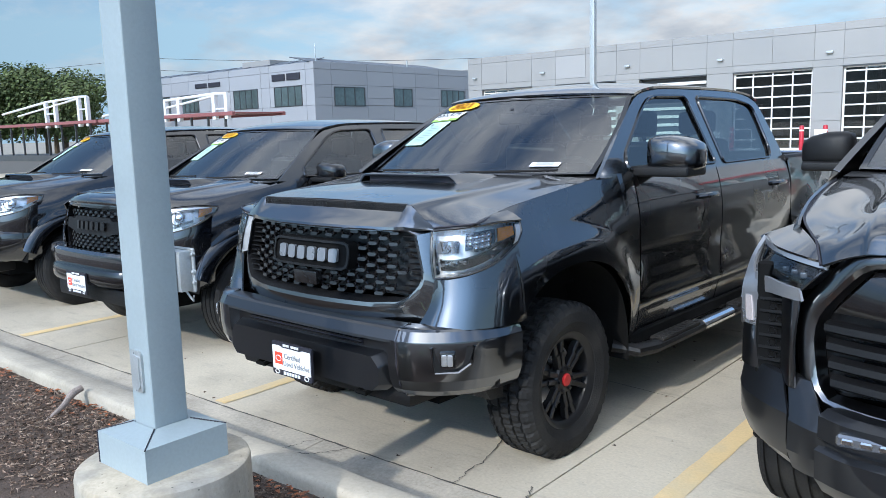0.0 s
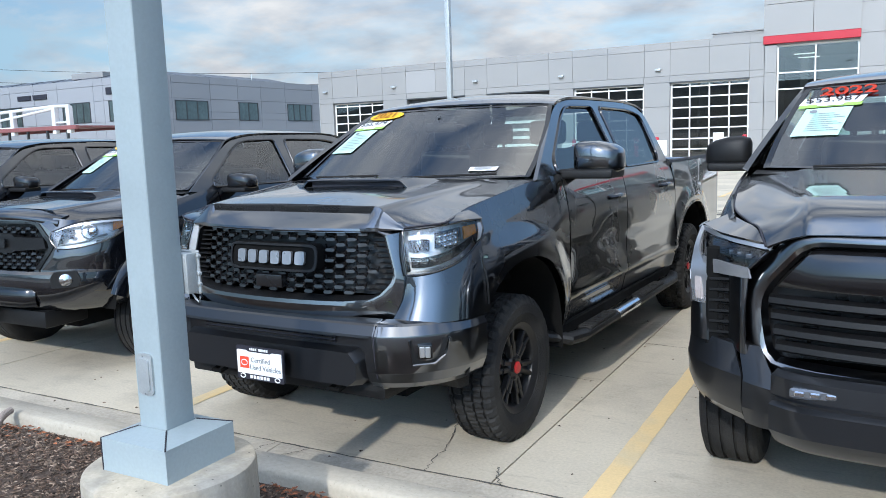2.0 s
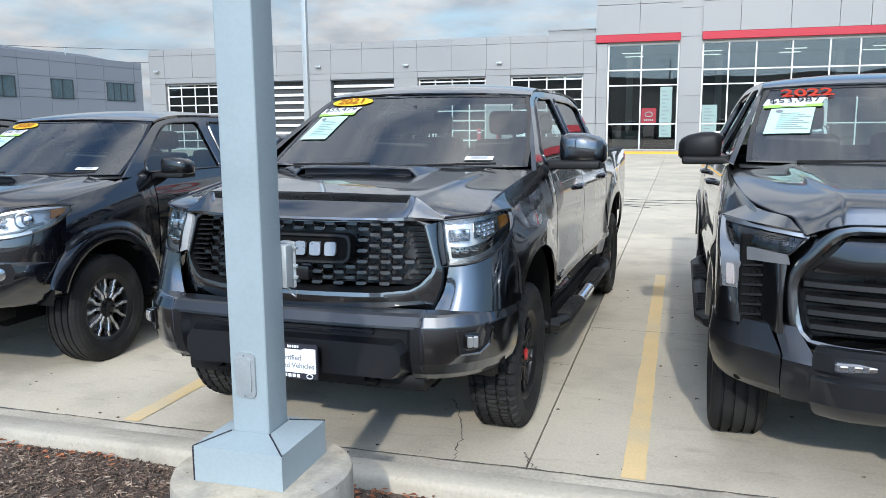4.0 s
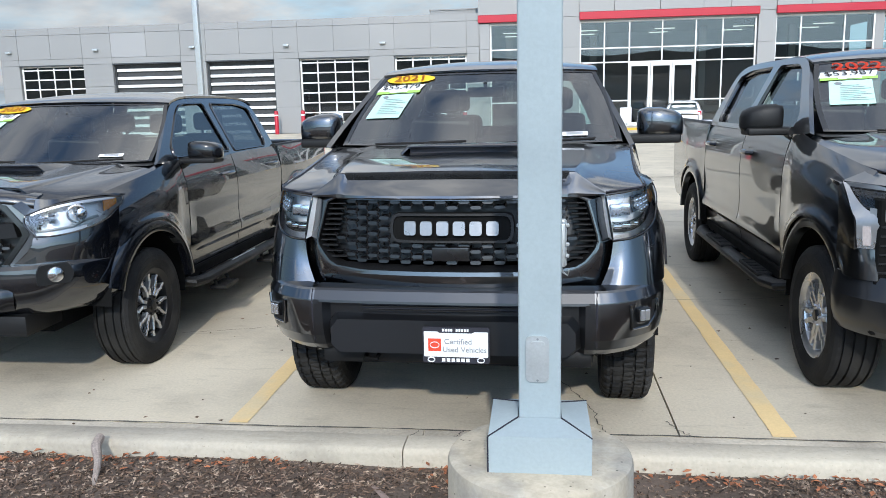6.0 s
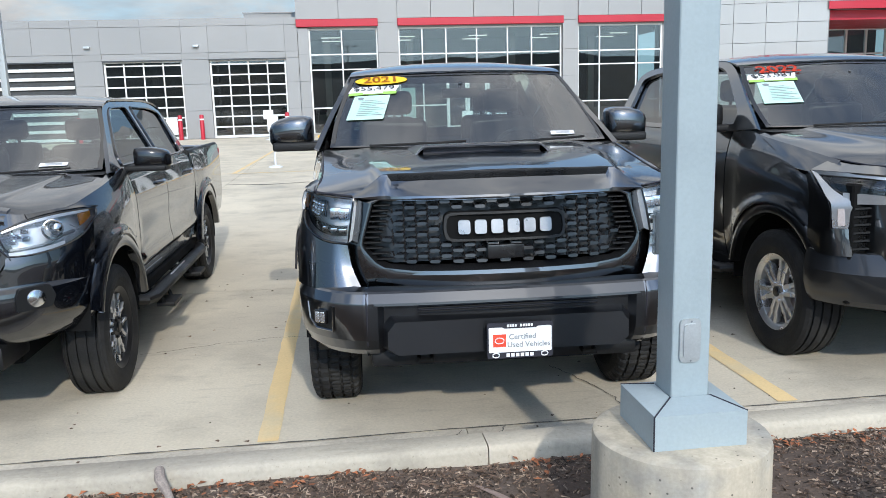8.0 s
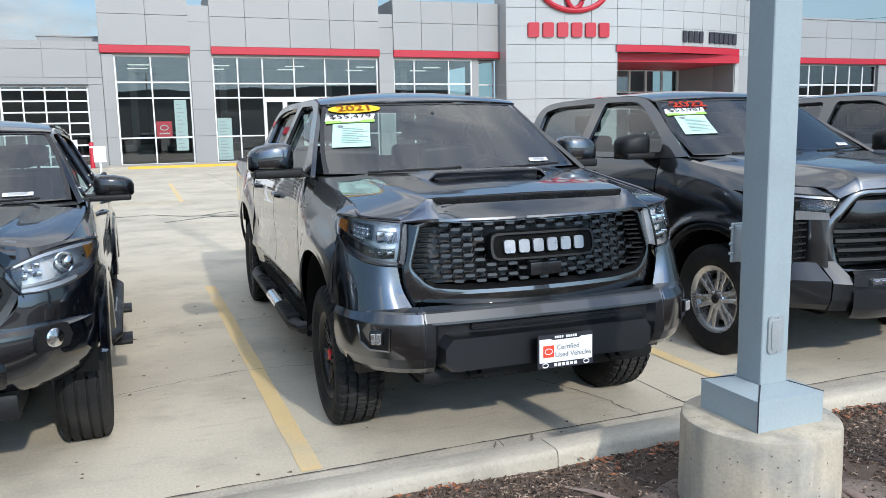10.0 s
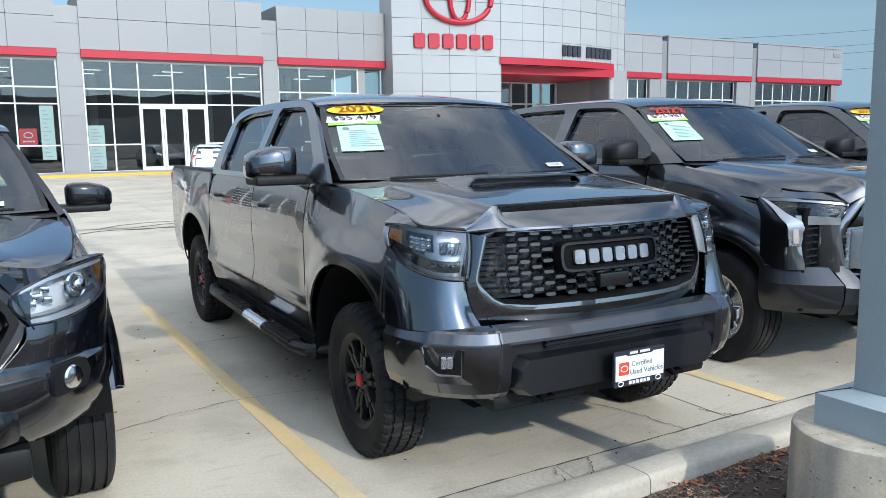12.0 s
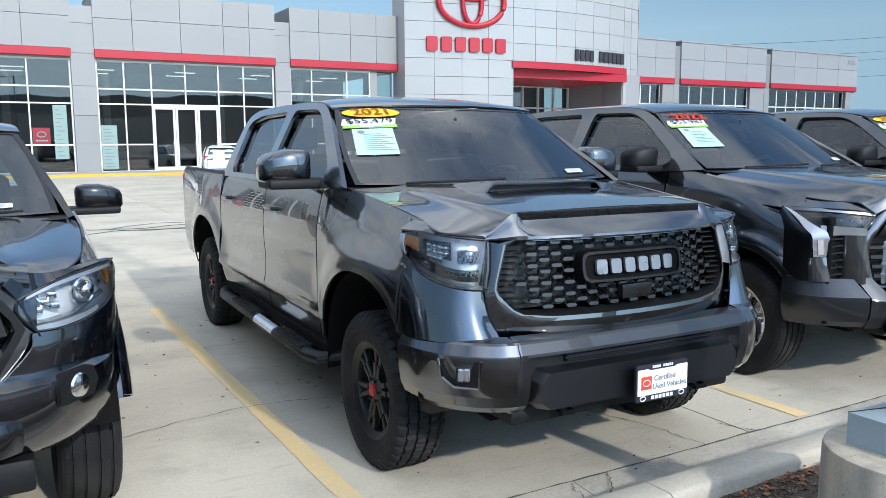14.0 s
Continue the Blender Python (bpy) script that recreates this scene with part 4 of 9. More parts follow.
def garage_door(x0, x1, z0, z1, kind):
    d = new("garage_door")
    d.parent = dealer
    y = FACE + 0.22
    bm = bmesh.new()
    bbox(bm, x0, x0 + 0.1, y, y + 0.06, z0, z1)
    bbox(bm, x1 - 0.1, x1, y, y + 0.06, z0, z1)
    if kind == "grid":
        nc, nr, t = 4, 7, 0.075
        for k in range(nr + 1):
            z = z0 + (z1 - 0.25 - z0) * k / nr
            bbox(bm, x0 + 0.1, x1 - 0.1, y + 0.003, y + 0.05, z, z + (0.14 if k in (0,) else t))
        for k in range(1, nc):
            x = x0 + (x1 - x0) * k / nc
            bbox(bm, x - t / 2, x + t / 2, y + 0.006, y + 0.05, z0, z1)
        bbox(bm, x0 + 0.1, x1 - 0.1, y + 0.006, y + 0.05, z1 - 0.06, z1)
        part("door_frame", bm, "frame_white", d, smooth=False)
        for r in range(nr + 1):
            for c in range(nc):
                za = z0 + (z1 - 0.25 - z0) * r / nr + 0.08
                zb = min(z1 - 0.05, za + (z1 - 0.25 - z0) / nr - 0.09)
                if zb - za < 0.1:
                    continue
                xa, xb = x0 + (x1 - x0) * c / nc + 0.04, x0 + (x1 - x0) * (c + 1) / nc - 0.04
                obj("pane", [V(xa, y + 0.03, za), V(xb, y + 0.03, za), V(xb, y + 0.03, zb), V(xa, y + 0.03, zb)], [(0, 1, 2, 3)], "building_glass", d, smooth=False)
    else:
        part("door_frame", bm, "frame_dark", d, smooth=False)
        n = 9
        for k in range(n):
            z = z0 + (z1 - z0) * (k + 0.1) / n
            bm = bmesh.new()
            bbox(bm, x0 + 0.12, x1 - 0.06, y, y + 0.1, z, z + 0.17, 0.012, 1)
            part("slat", bm, "frame_white", d)
        # dark sheet in place of the shade behind the slats
        obj("backing", [V(x0, y + 0.14, z0), V(x1, y + 0.14, z0), V(x1, y + 0.14, z1), V(x0, y + 0.14, z1)], [(0, 1, 2, 3)], "shaded_room", d, smooth=False)
    bm = bmesh.new()
    bbox(bm, x0 - 0.02, x1 + 0.02, FACE - 0.015, FACE + 0.25, z1, z1 + 0.06)
    part("head_trim", bm, "frame_dark", d, smooth=False)


def glazing(x0, x1, z0, z1, mull, rails, y, doors=None):
    w = new("window")
    w.parent = dealer
    bm = bmesh.new()
    t = 0.045
    for x in (x0 + t, x1 - t):
        bbox(bm, x - t, x + t, y - 0.03, y + 0.09, z0, z1)
    for x in mull:
        bbox(bm, x - t * 0.8, x + t * 0.8, y - 0.02, y + 0.08, z0 if not (doors and doors[0] + 0.1 < x < doors[1] - 0.1) else doors[2], z1)
    for z in (z0 + 0.06, z1 - t):
        bbox(bm, x0, x1, y - 0.025, y + 0.085, z - t, z + t)
    for z in rails:
        if doors and z < doors[2] - 0.1:
            bbox(bm, x0, doors[0], y - 0.015, y + 0.075, z - t * 0.8, z + t * 0.8)
            bbox(bm, doors[1], x1, y - 0.015, y + 0.075, z - t * 0.8, z + t * 0.8)
        else:
            bbox(bm, x0, x1, y - 0.015, y + 0.075, z - t * 0.8, z + t * 0.8)
    part("window_frame", bm, "frame_white", w, smooth=False)
    xs, zs = [x0, *mull, x1], [z0, *rails, z1]
    for a, b in zip(xs, xs[1:]):
        for c, d in zip(zs, zs[1:]):
            if doors and a >= doors[0] - 0.1 and b <= doors[1] + 0.1 and d <= doors[2] + 0.1:
                continue
            obj("pane", [V(a + 0.03, y + 0.03, c + 0.03), V(b - 0.03, y + 0.03, c + 0.03), V(b - 0.03, y + 0.03, d - 0.03), V(a + 0.03, y + 0.03, d - 0.03)], [(0, 1, 2, 3)], "building_glass", w, smooth=False)
    if doors:
        xa, xb, zt = doors
        n = 3
        for k in range(n):
            a, b = xa + (xb - xa) * k / n, xa + (xb - xa) * (k + 1) / n
            bm = bmesh.new()
            f = 0.13
            for q in ((a + 0.01, a + f, z0, zt), (b - f, b - 0.01, z0, zt), (a + f, b - f, z0, z0 + 0.28), (a + f, b - f, zt - 0.2, zt)):
                bbox(bm, q[0], q[1], y - 0.05, y + 0.06, q[2], q[3])
            dr = part("glass_door", bm, "frame_white", w, "white aluminium glass entrance door", smooth=False)
            obj("pane", [V(a + f, y, z0 + 0.28), V(b - f, y, z0 + 0.28), V(b - f, y, zt - 0.2), V(a + f, y, zt - 0.2)], [(0, 1, 2, 3)], "building_glass", dr, smooth=False)
            bm = bmesh.new()
            tube(bm, [(b - f - 0.05, y - 0.09, 1.15), (b - f - 0.05, y - 0.09, 1.75)], 0.02, 8)
            part("door_handle", bm, "chrome", dr)


def red_band(x0, x1, z0=6.05, z1=6.46, y=FACE - 0.14):
    bm = bmesh.new()
    bbox(bm, x0, x1, y, FACE + 0.3, z0, z1, 0.02, 1)
    part("red_band", bm, "sign_red", dealer, "glossy red sheet-metal band")


def build_dealer():
    Z0, DT = 0.11, 4.37
    doors = [(-33.95, -29.82, "grid"), (-27.95, -23.65, "slats"), (-22.1, -17.95, "slats"), (-16.45, -12.28, "grid"), (-10.82, -6.65, "grid")]
    # backing wall with openings
    spans = [(-35.15, -5.95, DT + 0.06, 6.55)]
    edge = -35.15
    piers = []
    for a, b, _ in doors:
        spans.append((edge, a, Z0 - 0.1, DT + 0.06))
        piers.append((edge, a))
        edge = b
    spans.append((edge, -5.9, Z0 - 0.1, DT + 0.06))
    piers.append((edge, -5.9))
    wall = wall_boxes("wall", spans, FACE + 0.03, FACE + 0.35)
    for a, b in piers:
        for c, d in ((Z0, 1.65), (1.65, 3.1), (3.1, DT + 0.05), (DT + 0.05, 4.78)):
            panel(wall, a, b, c, d)
    for a, b, k in doors:
        panel(wall, a, b, DT + 0.06, 4.78)
        garage_door(a, b, Z0, DT, k)
    cols = [-35.15, -33.95, -31.85, -29.82, -27.97, -25.75, -23.62, -22.05, -20.0, -17.95, -16.48, -14.35, -12.22, -10.8, -8.7, -6.65, -5.9]
    for i, (a, b) in enumerate(zip(cols, cols[1:])):
        panel(wall, a, b, 4.78, 6.2, material="panel_grey" if i == 4 else "panel_white")
        panel(wall, a, b, 6.2, 6.62)
    for x, z in ((-28.9, 5.22), (-22.85, 5.21), (-17.15, 5.14), (-11.45, 5.12), (-34.5, 5.2)):
        bm = bmesh.new()
        bbox(bm, x - 0.16, x + 0.16, FACE - 0.22, FACE, z - 0.04, z + 0.08, 0.03, 2)
        part("wall_lamp", bm, "galvanised", dealer, "small grey wall lamp")
    bm = bmesh.new()
    bbox(bm, -9.1, -5.95, FACE + 3, FACE + 3.2, 6.4, 7.15)
    bbox(bm, -9.15, -5.95, FACE + 2.95, FACE + 3.3, 7.15, 7.22)
    part("roof_parapet", bm, "panel_white", dealer, smooth=False)
    # showroom bays: columns, fascia panels, red band, glazing
    wall2 = wall_boxes("wall", [(-5.95, -5.33, Z0, 6.1), (-1.48, -0.32, Z0, 8.6), (9.22, 10.15, Z0, 8.5), (-5.95, -1.48, 5.98, 9.05), (-0.32, 9.22, 5.98, 9.36), (10.15, 17.3, 5.98, 9.3)], FACE + 0.03, FACE + 0.5)
    for a, b, t in ((-5.95, -5.33, 6.0), (-1.48, -0.32, 8.63), (9.22, 10.15, 8.52)):
        for c, d in ((Z0, 1.65), (1.65, 3.1), (3.1, 4.6), (4.6, 6.25), (6.25, 7.75), (7.75, t)):
            if d <= t + 0.01 or c < t:
                panel(wall2, a, b, c, min(d, t), y=FACE)
    for cols, top in (([-5.98, -3.62, -1.45], 9.1), ([-0.35, 1.55, 4.0, 6.3, 7.75, 9.25], 9.42), ([10.12, 11.9, 13.9, 15.6, 17.2], 9.36)):
        for a, b in zip(cols, cols[1:]):
            panel(wall2, a, b, 6.46, 8.05, y=FACE - 0.1, depth=0.12)
            panel(wall2, a, b, 8.05, top, y=FACE - 0.1, depth=0.12)
        red_band(cols[0], cols[-1])
        bm = bmesh.new()
        bbox(bm, cols[0], cols[-1], FACE - 0.06, FACE + 4, top - 0.12, top - 0.01)
        for xx in (cols[0] + 0.015, cols[-1] - 0.045):
            bbox(bm, xx, xx + 0.03, FACE - 0.06, FACE + 4, 6.0, top - 0.12)
        part("roof_edge", bm, "panel_white", dealer, smooth=False)
    glazing(-5.33, -1.48, Z0, 5.98, [-3.5], [1.6, 3.72, 4.56], FACE + 0.25)
    glazing(-0.32, 9.2, Z0, 5.98, [1.05, 2.42, 4.2, 6.0, 7.42], [1.6, 3.72, 4.5], FACE + 0.25, (2.42, 5.95, 3.68))
    glazing(10.15, 15.3, Z0, 5.98, [11.5, 13.75], [1.6, 3.72, 4.5], FACE + 0.25)
    glazing(15.75, 17.2, Z0, 5.98, [], [3.72, 4.5], FACE + 1.1)
    wall_boxes("wall", [(15.3, 15.75, Z0, 6.0)], FACE + 0.2, FACE + 1.3, "panel_white")
    # rooms behind the glass and garage doors; interior shade is put into the wall colour
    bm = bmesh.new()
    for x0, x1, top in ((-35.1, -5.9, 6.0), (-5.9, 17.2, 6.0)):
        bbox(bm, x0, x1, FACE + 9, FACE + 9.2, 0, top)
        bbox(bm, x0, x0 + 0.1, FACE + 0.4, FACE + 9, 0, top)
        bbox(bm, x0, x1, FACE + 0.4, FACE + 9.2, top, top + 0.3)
    part("room_wall", bm, "shaded_room", dealer, smooth=False)
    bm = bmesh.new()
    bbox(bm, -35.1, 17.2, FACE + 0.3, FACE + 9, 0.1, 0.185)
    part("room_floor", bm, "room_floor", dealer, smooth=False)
    bm = bmesh.new()
    for k, (x, y) in enumerate(((-4.4, 49), (0.8, 49.5), (7.2, 48.5), (12.5, 49))):
        bbox(bm, x - 0.9, x + 0.9, y, y + 0.7, 0.18, 1.2)
        bbox(bm, x - 0.2, x + 0.2, y + 1, y + 1.3, 0.18, 5.9)
    part("showroom_desk", bm, "room_floor", dealer, smooth=False)
    bm = bmesh.new()
    for x in np.arange(-4.1, 17, 4.3):
        for y in (46.5, 49.0):
            bbox(bm, x - 0.55, x + 0.55, y, y + 0.06, 5.55, 5.6)
    strip = bpy.data.materials.new("strip_light")
    strip.use_nodes = True
    strip.node_tree.nodes["Principled BSDF"].inputs["Emission Color"].default_value = (1, 0.96, 0.9, 1)
    strip.node_tree.nodes["Principled BSDF"].inputs["Emission Strength"].default_value = 1.2
    part("strip_light", bm, strip, dealer, "lit showroom ceiling strips", smooth=False)
    # yellow-painted kerb and bollards along the front
    bm = bmesh.new()
    bbox(bm, -6.0, 17.0, FACE - 3.6, FACE, -0.05, 0.20, 0.02, 1)
    part("walkway", bm, "kerb_concrete", dealer, smooth=False)
    bm = bmesh.new()
    bbox(bm, -5.0, 8.0, FACE - 3.66, FACE - 3.35, -0.05, 0.206, 0.02, 1)
    part("painted_kerb", bm, "yellow_kerb", dealer, "yellow-painted kerb edge", smooth=False)


def bollard(x, y, h=1.35):
    b = thing("bollard", "red-painted steel safety bollard beside a garage door", "bollard", pose(x, y, gz(y)), group="bollards at the garage doors")
    bm = bmesh.new()
    lathe(bm, [(0.0, -0.02), (0.115, -0.02), (0.115, h - 0.06), (0.095, h - 0.02), (0.05, h), (0.0, h + 0.004)], 18, "z")
    part("post", bm, "sign_red", b)
    bm = bmesh.new()
    lathe(bm, [(0.119, h - 0.30), (0.119, h - 0.22)], 18, "z")
    part("reflective_band", bm, "paper_white", b, solid=0.002)


def tower():
    """The convex, tiled entrance portal: a shallow arc from (17, 44) to (36.1, 44) that bows out 1.5 m."""
    x0, x1, ye, sag = 17.1, 36.1, 44.0, 1.5

    def yy(x):
        u = (x - x0) / (x1 - x0) * 2 - 1
        return ye - sag * (1 - u * u)

    tw = thing("entrance_portal", "tall curved white-tiled entrance portal with red emblem and lettering", "portal", kind="structure")
    TOP, RB = 11.95, 6.36
    n = 40
    bm = bmesh.new()
    for k in range(n):
        a, b = x0 + (x1 - x0) * k / n, x0 + (x1 - x0) * (k + 1) / n
        lo = RB if 24.1 < (a + b) / 2 < 34.35 else 0.0
        vs = [bm.verts.new((x, y, z)) for x, y in ((a, yy(a) + 0.05), (b, yy(b) + 0.05), (b, ye + 1.6), (a, ye + 1.6)) for z in (lo, TOP - 0.02)]
        for q in ((0, 2, 3, 1), (2, 4, 5, 3), (4, 6, 7, 5), (6, 0, 1, 7), (0, 6, 4, 2), (1, 3, 5, 7)):
            bm.faces.new([vs[i] for i in q])
    core = part("wall", bm, "wall_joint", tw, smooth=False)
    bm = bmesh.new()
    bbox(bm, x0 - 0.03, x0, ye - 0.04, ye + 1.6, 0, TOP)
    bbox(bm, x1, x1 + 0.03, ye - 0.04, ye + 1.6, 0, TOP)
    part("side_cladding", bm, "tile_white", tw, smooth=False)
    cols = [x0 + (24.15 - x0) * k / 4 for k in range(5)] + [24.15 + (34.3 - 24.15) * k / 6 for k in range(1, 7)] + [35.2, 36.1]
    rows = [0.2, 1.3, 2.4, 3.5, 4.6, 5.7, 6.8, 7.9, 9.0, 10.1, 11.0, 11.95]
    for a, b in zip(cols, cols[1:]):
        for c, d in zip(rows, rows[1:]):
            if 24.1 < (a + b) / 2 < 34.35:
                if d <= RB + 0.5:
                    continue
                c = max(c, RB + 0.42)
            g = 0.014
            verts = []
            for x in (a + g, (a + b) / 2, b - g):
                for z in (c + g, d - g):
                    verts += [V(x, yy(x), z), V(x, yy(x) + 0.07, z)]
            f = []
            for k in (0, 4):
                f += [(k, k + 4, k + 6, k + 2), (k, k + 1, k + 5, k + 4), (k + 2, k + 6, k + 7, k + 3)]
            f += [(0, 2, 3, 1), (8, 9, 11, 10)]
            obj("tile", verts, f, "tile_white", core, smooth=False)
    # red band over the opening and the soffit behind it
    rows_ = []
    for z in (RB, RB + 0.42):
        rows_.append([V(x, yy(x) - 0.12, z) for x in np.linspace(24.05, 34.6, 24)])
    rows_ = [[V(p.x, p.y + 0.5, p.z) for p in rows_[0]], *rows_, [V(p.x, p.y + 0.5, p.z) for p in rows_[1]]]
    verts, faces = grid_data(rows_)
    obj("red_band", verts, faces, "sign_red", tw, "glossy red sheet-metal band", angle=40)
    bm = bmesh.new()
    bbox(bm, 24.1, 34.4, 43.2, 50, RB - 0.55, RB - 0.02)
    part("soffit", bm, "sign_red", tw, smooth=False)
    bm = bmesh.new()
    bbox(bm, 23.8, 24.1, 43.5, 50, 0, RB)
    bbox(bm, 34.4, 36.0, 43.6, 50, 0, RB)
    part("jamb", bm, "panel_grey", tw, smooth=False)
    bm = bmesh.new()
    for x in np.linspace(24.2, 34.3, 8):
        bbox(bm, x - 0.06, x + 0.06, 49.6, 49.8, 0, 5.9)
    for z in (0.2, 3.0, 4.2, 5.8):
        bbox(bm, 24.1, 34.4, 49.62, 49.78, z - 0.05, z + 0.05)
    part("window_frame", bm, "frame_white", tw, smooth=False)
    obj("pane", [V(24.1, 49.7, 0), V(34.4, 49.7, 0), V(34.4, 49.7, 5.9), V(24.1, 49.7, 5.9)], [(0, 1, 2, 3)], "building_glass", tw, smooth=False)
    box_ob("room_wall", 24, 34.5, 53, 53.2, 0, 6, "shaded_room", tw)
    # emblem: plain red oval rings
    cx = 21.25
    for rx, rz, cz, th in ((2.15, 1.45, 10.25, 0.17), (0.62, 1.28, 10.22, 0.15), (1.35, 0.55, 10.95, 0.14)):
        bm = bmesh.new()
        tube(bm, [(cx + rx * math.cos(a), yy(cx + rx * math.cos(a)) - 0.12, cz + rz * math.sin(a)) for a in np.linspace(0, math.tau, 49)[:-1]], th, 8, closed=True, flat=1.0)
        part("emblem_ring", bm, "sign_red", tw, "plain red oval emblem ring")
    # lettering as plain upright blocks
    for k in range(6):
        xa = 18.35 + 0.90 * k
        w = 0.66
        bm = bmesh.new()
        prism(bm, rounded([(-w / 2, 7.22), (w / 2, 7.22), (w / 2, 8.1), (-w / 2, 8.1)], 0.12, 3), 0, 1, lambda u, v, a, xa=xa, w=w: V(xa + w / 2 + u, yy(xa + w / 2 + u) - 0.16 * (1 - a) - 0.01, v))
        part("sign_block", bm, "sign_red", tw, "plain red sign block")
    for k in range(11):
        if k == 4:
            continue
        xa = 29.15 + 0.47 * k
        bm = bmesh.new()
        bbox(bm, xa, xa + 0.34, yy(xa) - 0.12, yy(xa) - 0.01, 7.05, 7.78, 0.03, 1)
        part("sign_block", bm, "ink", tw, "plain black sign block")


def right_wing():
    w = thing("showroom_wing", "low grey-panelled showroom wing with red bands and tall windows", "building", kind="structure")
    core = wall_boxes("wall", [(36.6, 40.85, 5.95, 9.25), (41.5, 51.3, 5.95, 9.2), (52.0, 63.7, 5.95, 9.2), (40.85, 41.5, 0, 8.9), (51.3, 52.0, 0, 8.8), (62.4, 63.2, 0, 6), (49.6, 51.3, 0, 6.0), (39.7, 40.85, 0, 6)], FACE + 0.03, FACE + 0.5, "wall_joint", w)
    for cols, top in (([36.7, 38.8, 40.85], 9.3), ([41.5, 44.0, 46.5, 49.0, 51.35], 9.3), ([52.0, 55.0, 58.0, 61.0, 63.75], 9.25)):
        for a, b in zip(cols, cols[1:]):
            panel(core, a, b, 6.45, 7.9, y=FACE - 0.1, material="panel_grey", depth=0.12)
            panel(core, a, b, 7.9, top, y=FACE - 0.1, material="panel_grey", depth=0.12)
        bm = bmesh.new()
        bbox(bm, cols[0], cols[-1], FACE - 0.15, FACE + 0.3, 6.03, 6.45, 0.02, 1)
        part("red_band", bm, "sign_red", w, "glossy red sheet-metal band")
        bm = bmesh.new()
        bbox(bm, cols[0] - 0.05, cols[-1] + 0.05, FACE - 0.16, FACE + 6, top - 0.1, top + 0.02)
        part("roof_edge", bm, "panel_grey", w, smooth=False)
    for a, b in ((40.85, 41.5), (51.35, 52.0), (62.4, 63.2), (49.6, 51.3), (39.7, 40.85)):
        for c, d in ((0.2, 3.1), (3.1, 4.6), (4.6, 6.0)):
            panel(core, a, b, c, d, material="panel_white")
    for a, b, n in ((36.7, 39.7, 3), (41.5, 49.6, 6), (52.0, 62.4, 8)):
        win = new("window")
        win.parent = w
        bm = bmesh.new()
        for k in range(n + 1):
            x = a + (b - a) * k / n
            bbox(bm, x - 0.05, x + 0.05, FACE + 0.28, FACE + 0.36, 0.2, 6.0)
        for z in (1.6, 3.7, 4.5, 5.95):
            bbox(bm, a, b, FACE + 0.285, FACE + 0.355, z - 0.045, z + 0.045)
        part("window_frame", bm, "frame_white", win, smooth=False)
        for k in range(n):
            xa, xb = a + (b - a) * k / n + 0.05, a + (b - a) * (k + 1) / n - 0.05
            obj("pane", [V(xa, FACE + 0.32, 0.2), V(xb, FACE + 0.32, 0.2), V(xb, FACE + 0.32, 6), V(xa, FACE + 0.32, 6)], [(0, 1, 2, 3)], "building_glass", win, smooth=False)
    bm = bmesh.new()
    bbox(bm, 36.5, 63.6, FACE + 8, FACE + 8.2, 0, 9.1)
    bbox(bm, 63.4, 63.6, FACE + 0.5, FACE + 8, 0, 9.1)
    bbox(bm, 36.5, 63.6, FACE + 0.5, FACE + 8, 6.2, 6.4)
    part("room_wall", bm, "shaded_room", w, smooth=False)
    bm = bmesh.new()
    bbox(bm, 62.3, 63.3, FACE - 0.13, FACE - 0.105, 8.45, 8.8)
    part("sign_block", bm, "ink_grey", w, "small plain dark sign bar")


build_ground()
build_cracks()
build_bed()
light_pole(-2.63, 1.475)
build_dealer()
for bx in (-12.35, -11.55, -6.6, -17.6, -16.35):
    bollard(bx + (0.25 if bx in (-11.55, -16.35) else -0.1), FACE - 0.9)
tower()
right_wing()
# ---------------- pickup trucks ----------------
def lin(table):
    xs, ys = [a for a, _ in table], [b for _, b in table]
    return lambda v: float(np.interp(v, xs, ys))


def smooth_lin(table):
    pts = cr([V(a, b, 0) for a, b in table], 8 * len(table))
    xs, ys = [p.x for p in pts], [p.y for p in pts]
    return lambda v: float(np.interp(v, xs, ys))


def make_warp(kind):
    """Sends the full-size body's coordinates to those of another model."""
    if kind == "midsize":
        fy = lin([(-1.2, -1.14), (-0.93, -0.885), (0, 0), (0.7, 0.62), (1.82, 1.60), (3.08, 2.72), (3.70, 3.236), (4.85, 4.42), (5.2, 4.75)])
        fz = lin([(0, 0), (0.39, 0.385), (0.8, 0.80), (0.97, 0.955), (1.25, 1.165), (1.42, 1.315), (1.96, 1.80), (2.2, 2.04)])
        fx = lin([(-1.3, -1.27), (-1.0, -0.962), (0, 0), (1.0, 0.962), (1.3, 1.27)])
    elif kind == "newer":
        fy = lin([(-1.2, -1.2), (0, 0), (0.7, 0.74), (1.82, 1.86), (3.08, 3.12), (3.70, 3.70), (4.85, 4.95), (5.2, 5.3)])
        fz = lin([(0, 0), (0.39, 0.40), (0.97, 0.98), (1.25, 1.28), (1.42, 1.445), (1.96, 1.985), (2.2, 2.2)])
        fx = lin([(-1.3, -1.40), (-1.0, -1.035), (-0.6, -0.615), (0, 0), (0.6, 0.615), (1.0, 1.035), (1.3, 1.40)])
    else:
        return lambda p: Vector(p)
    return lambda p: Vector((fx(p[0]), fy(p[1]), fz(p[2])))


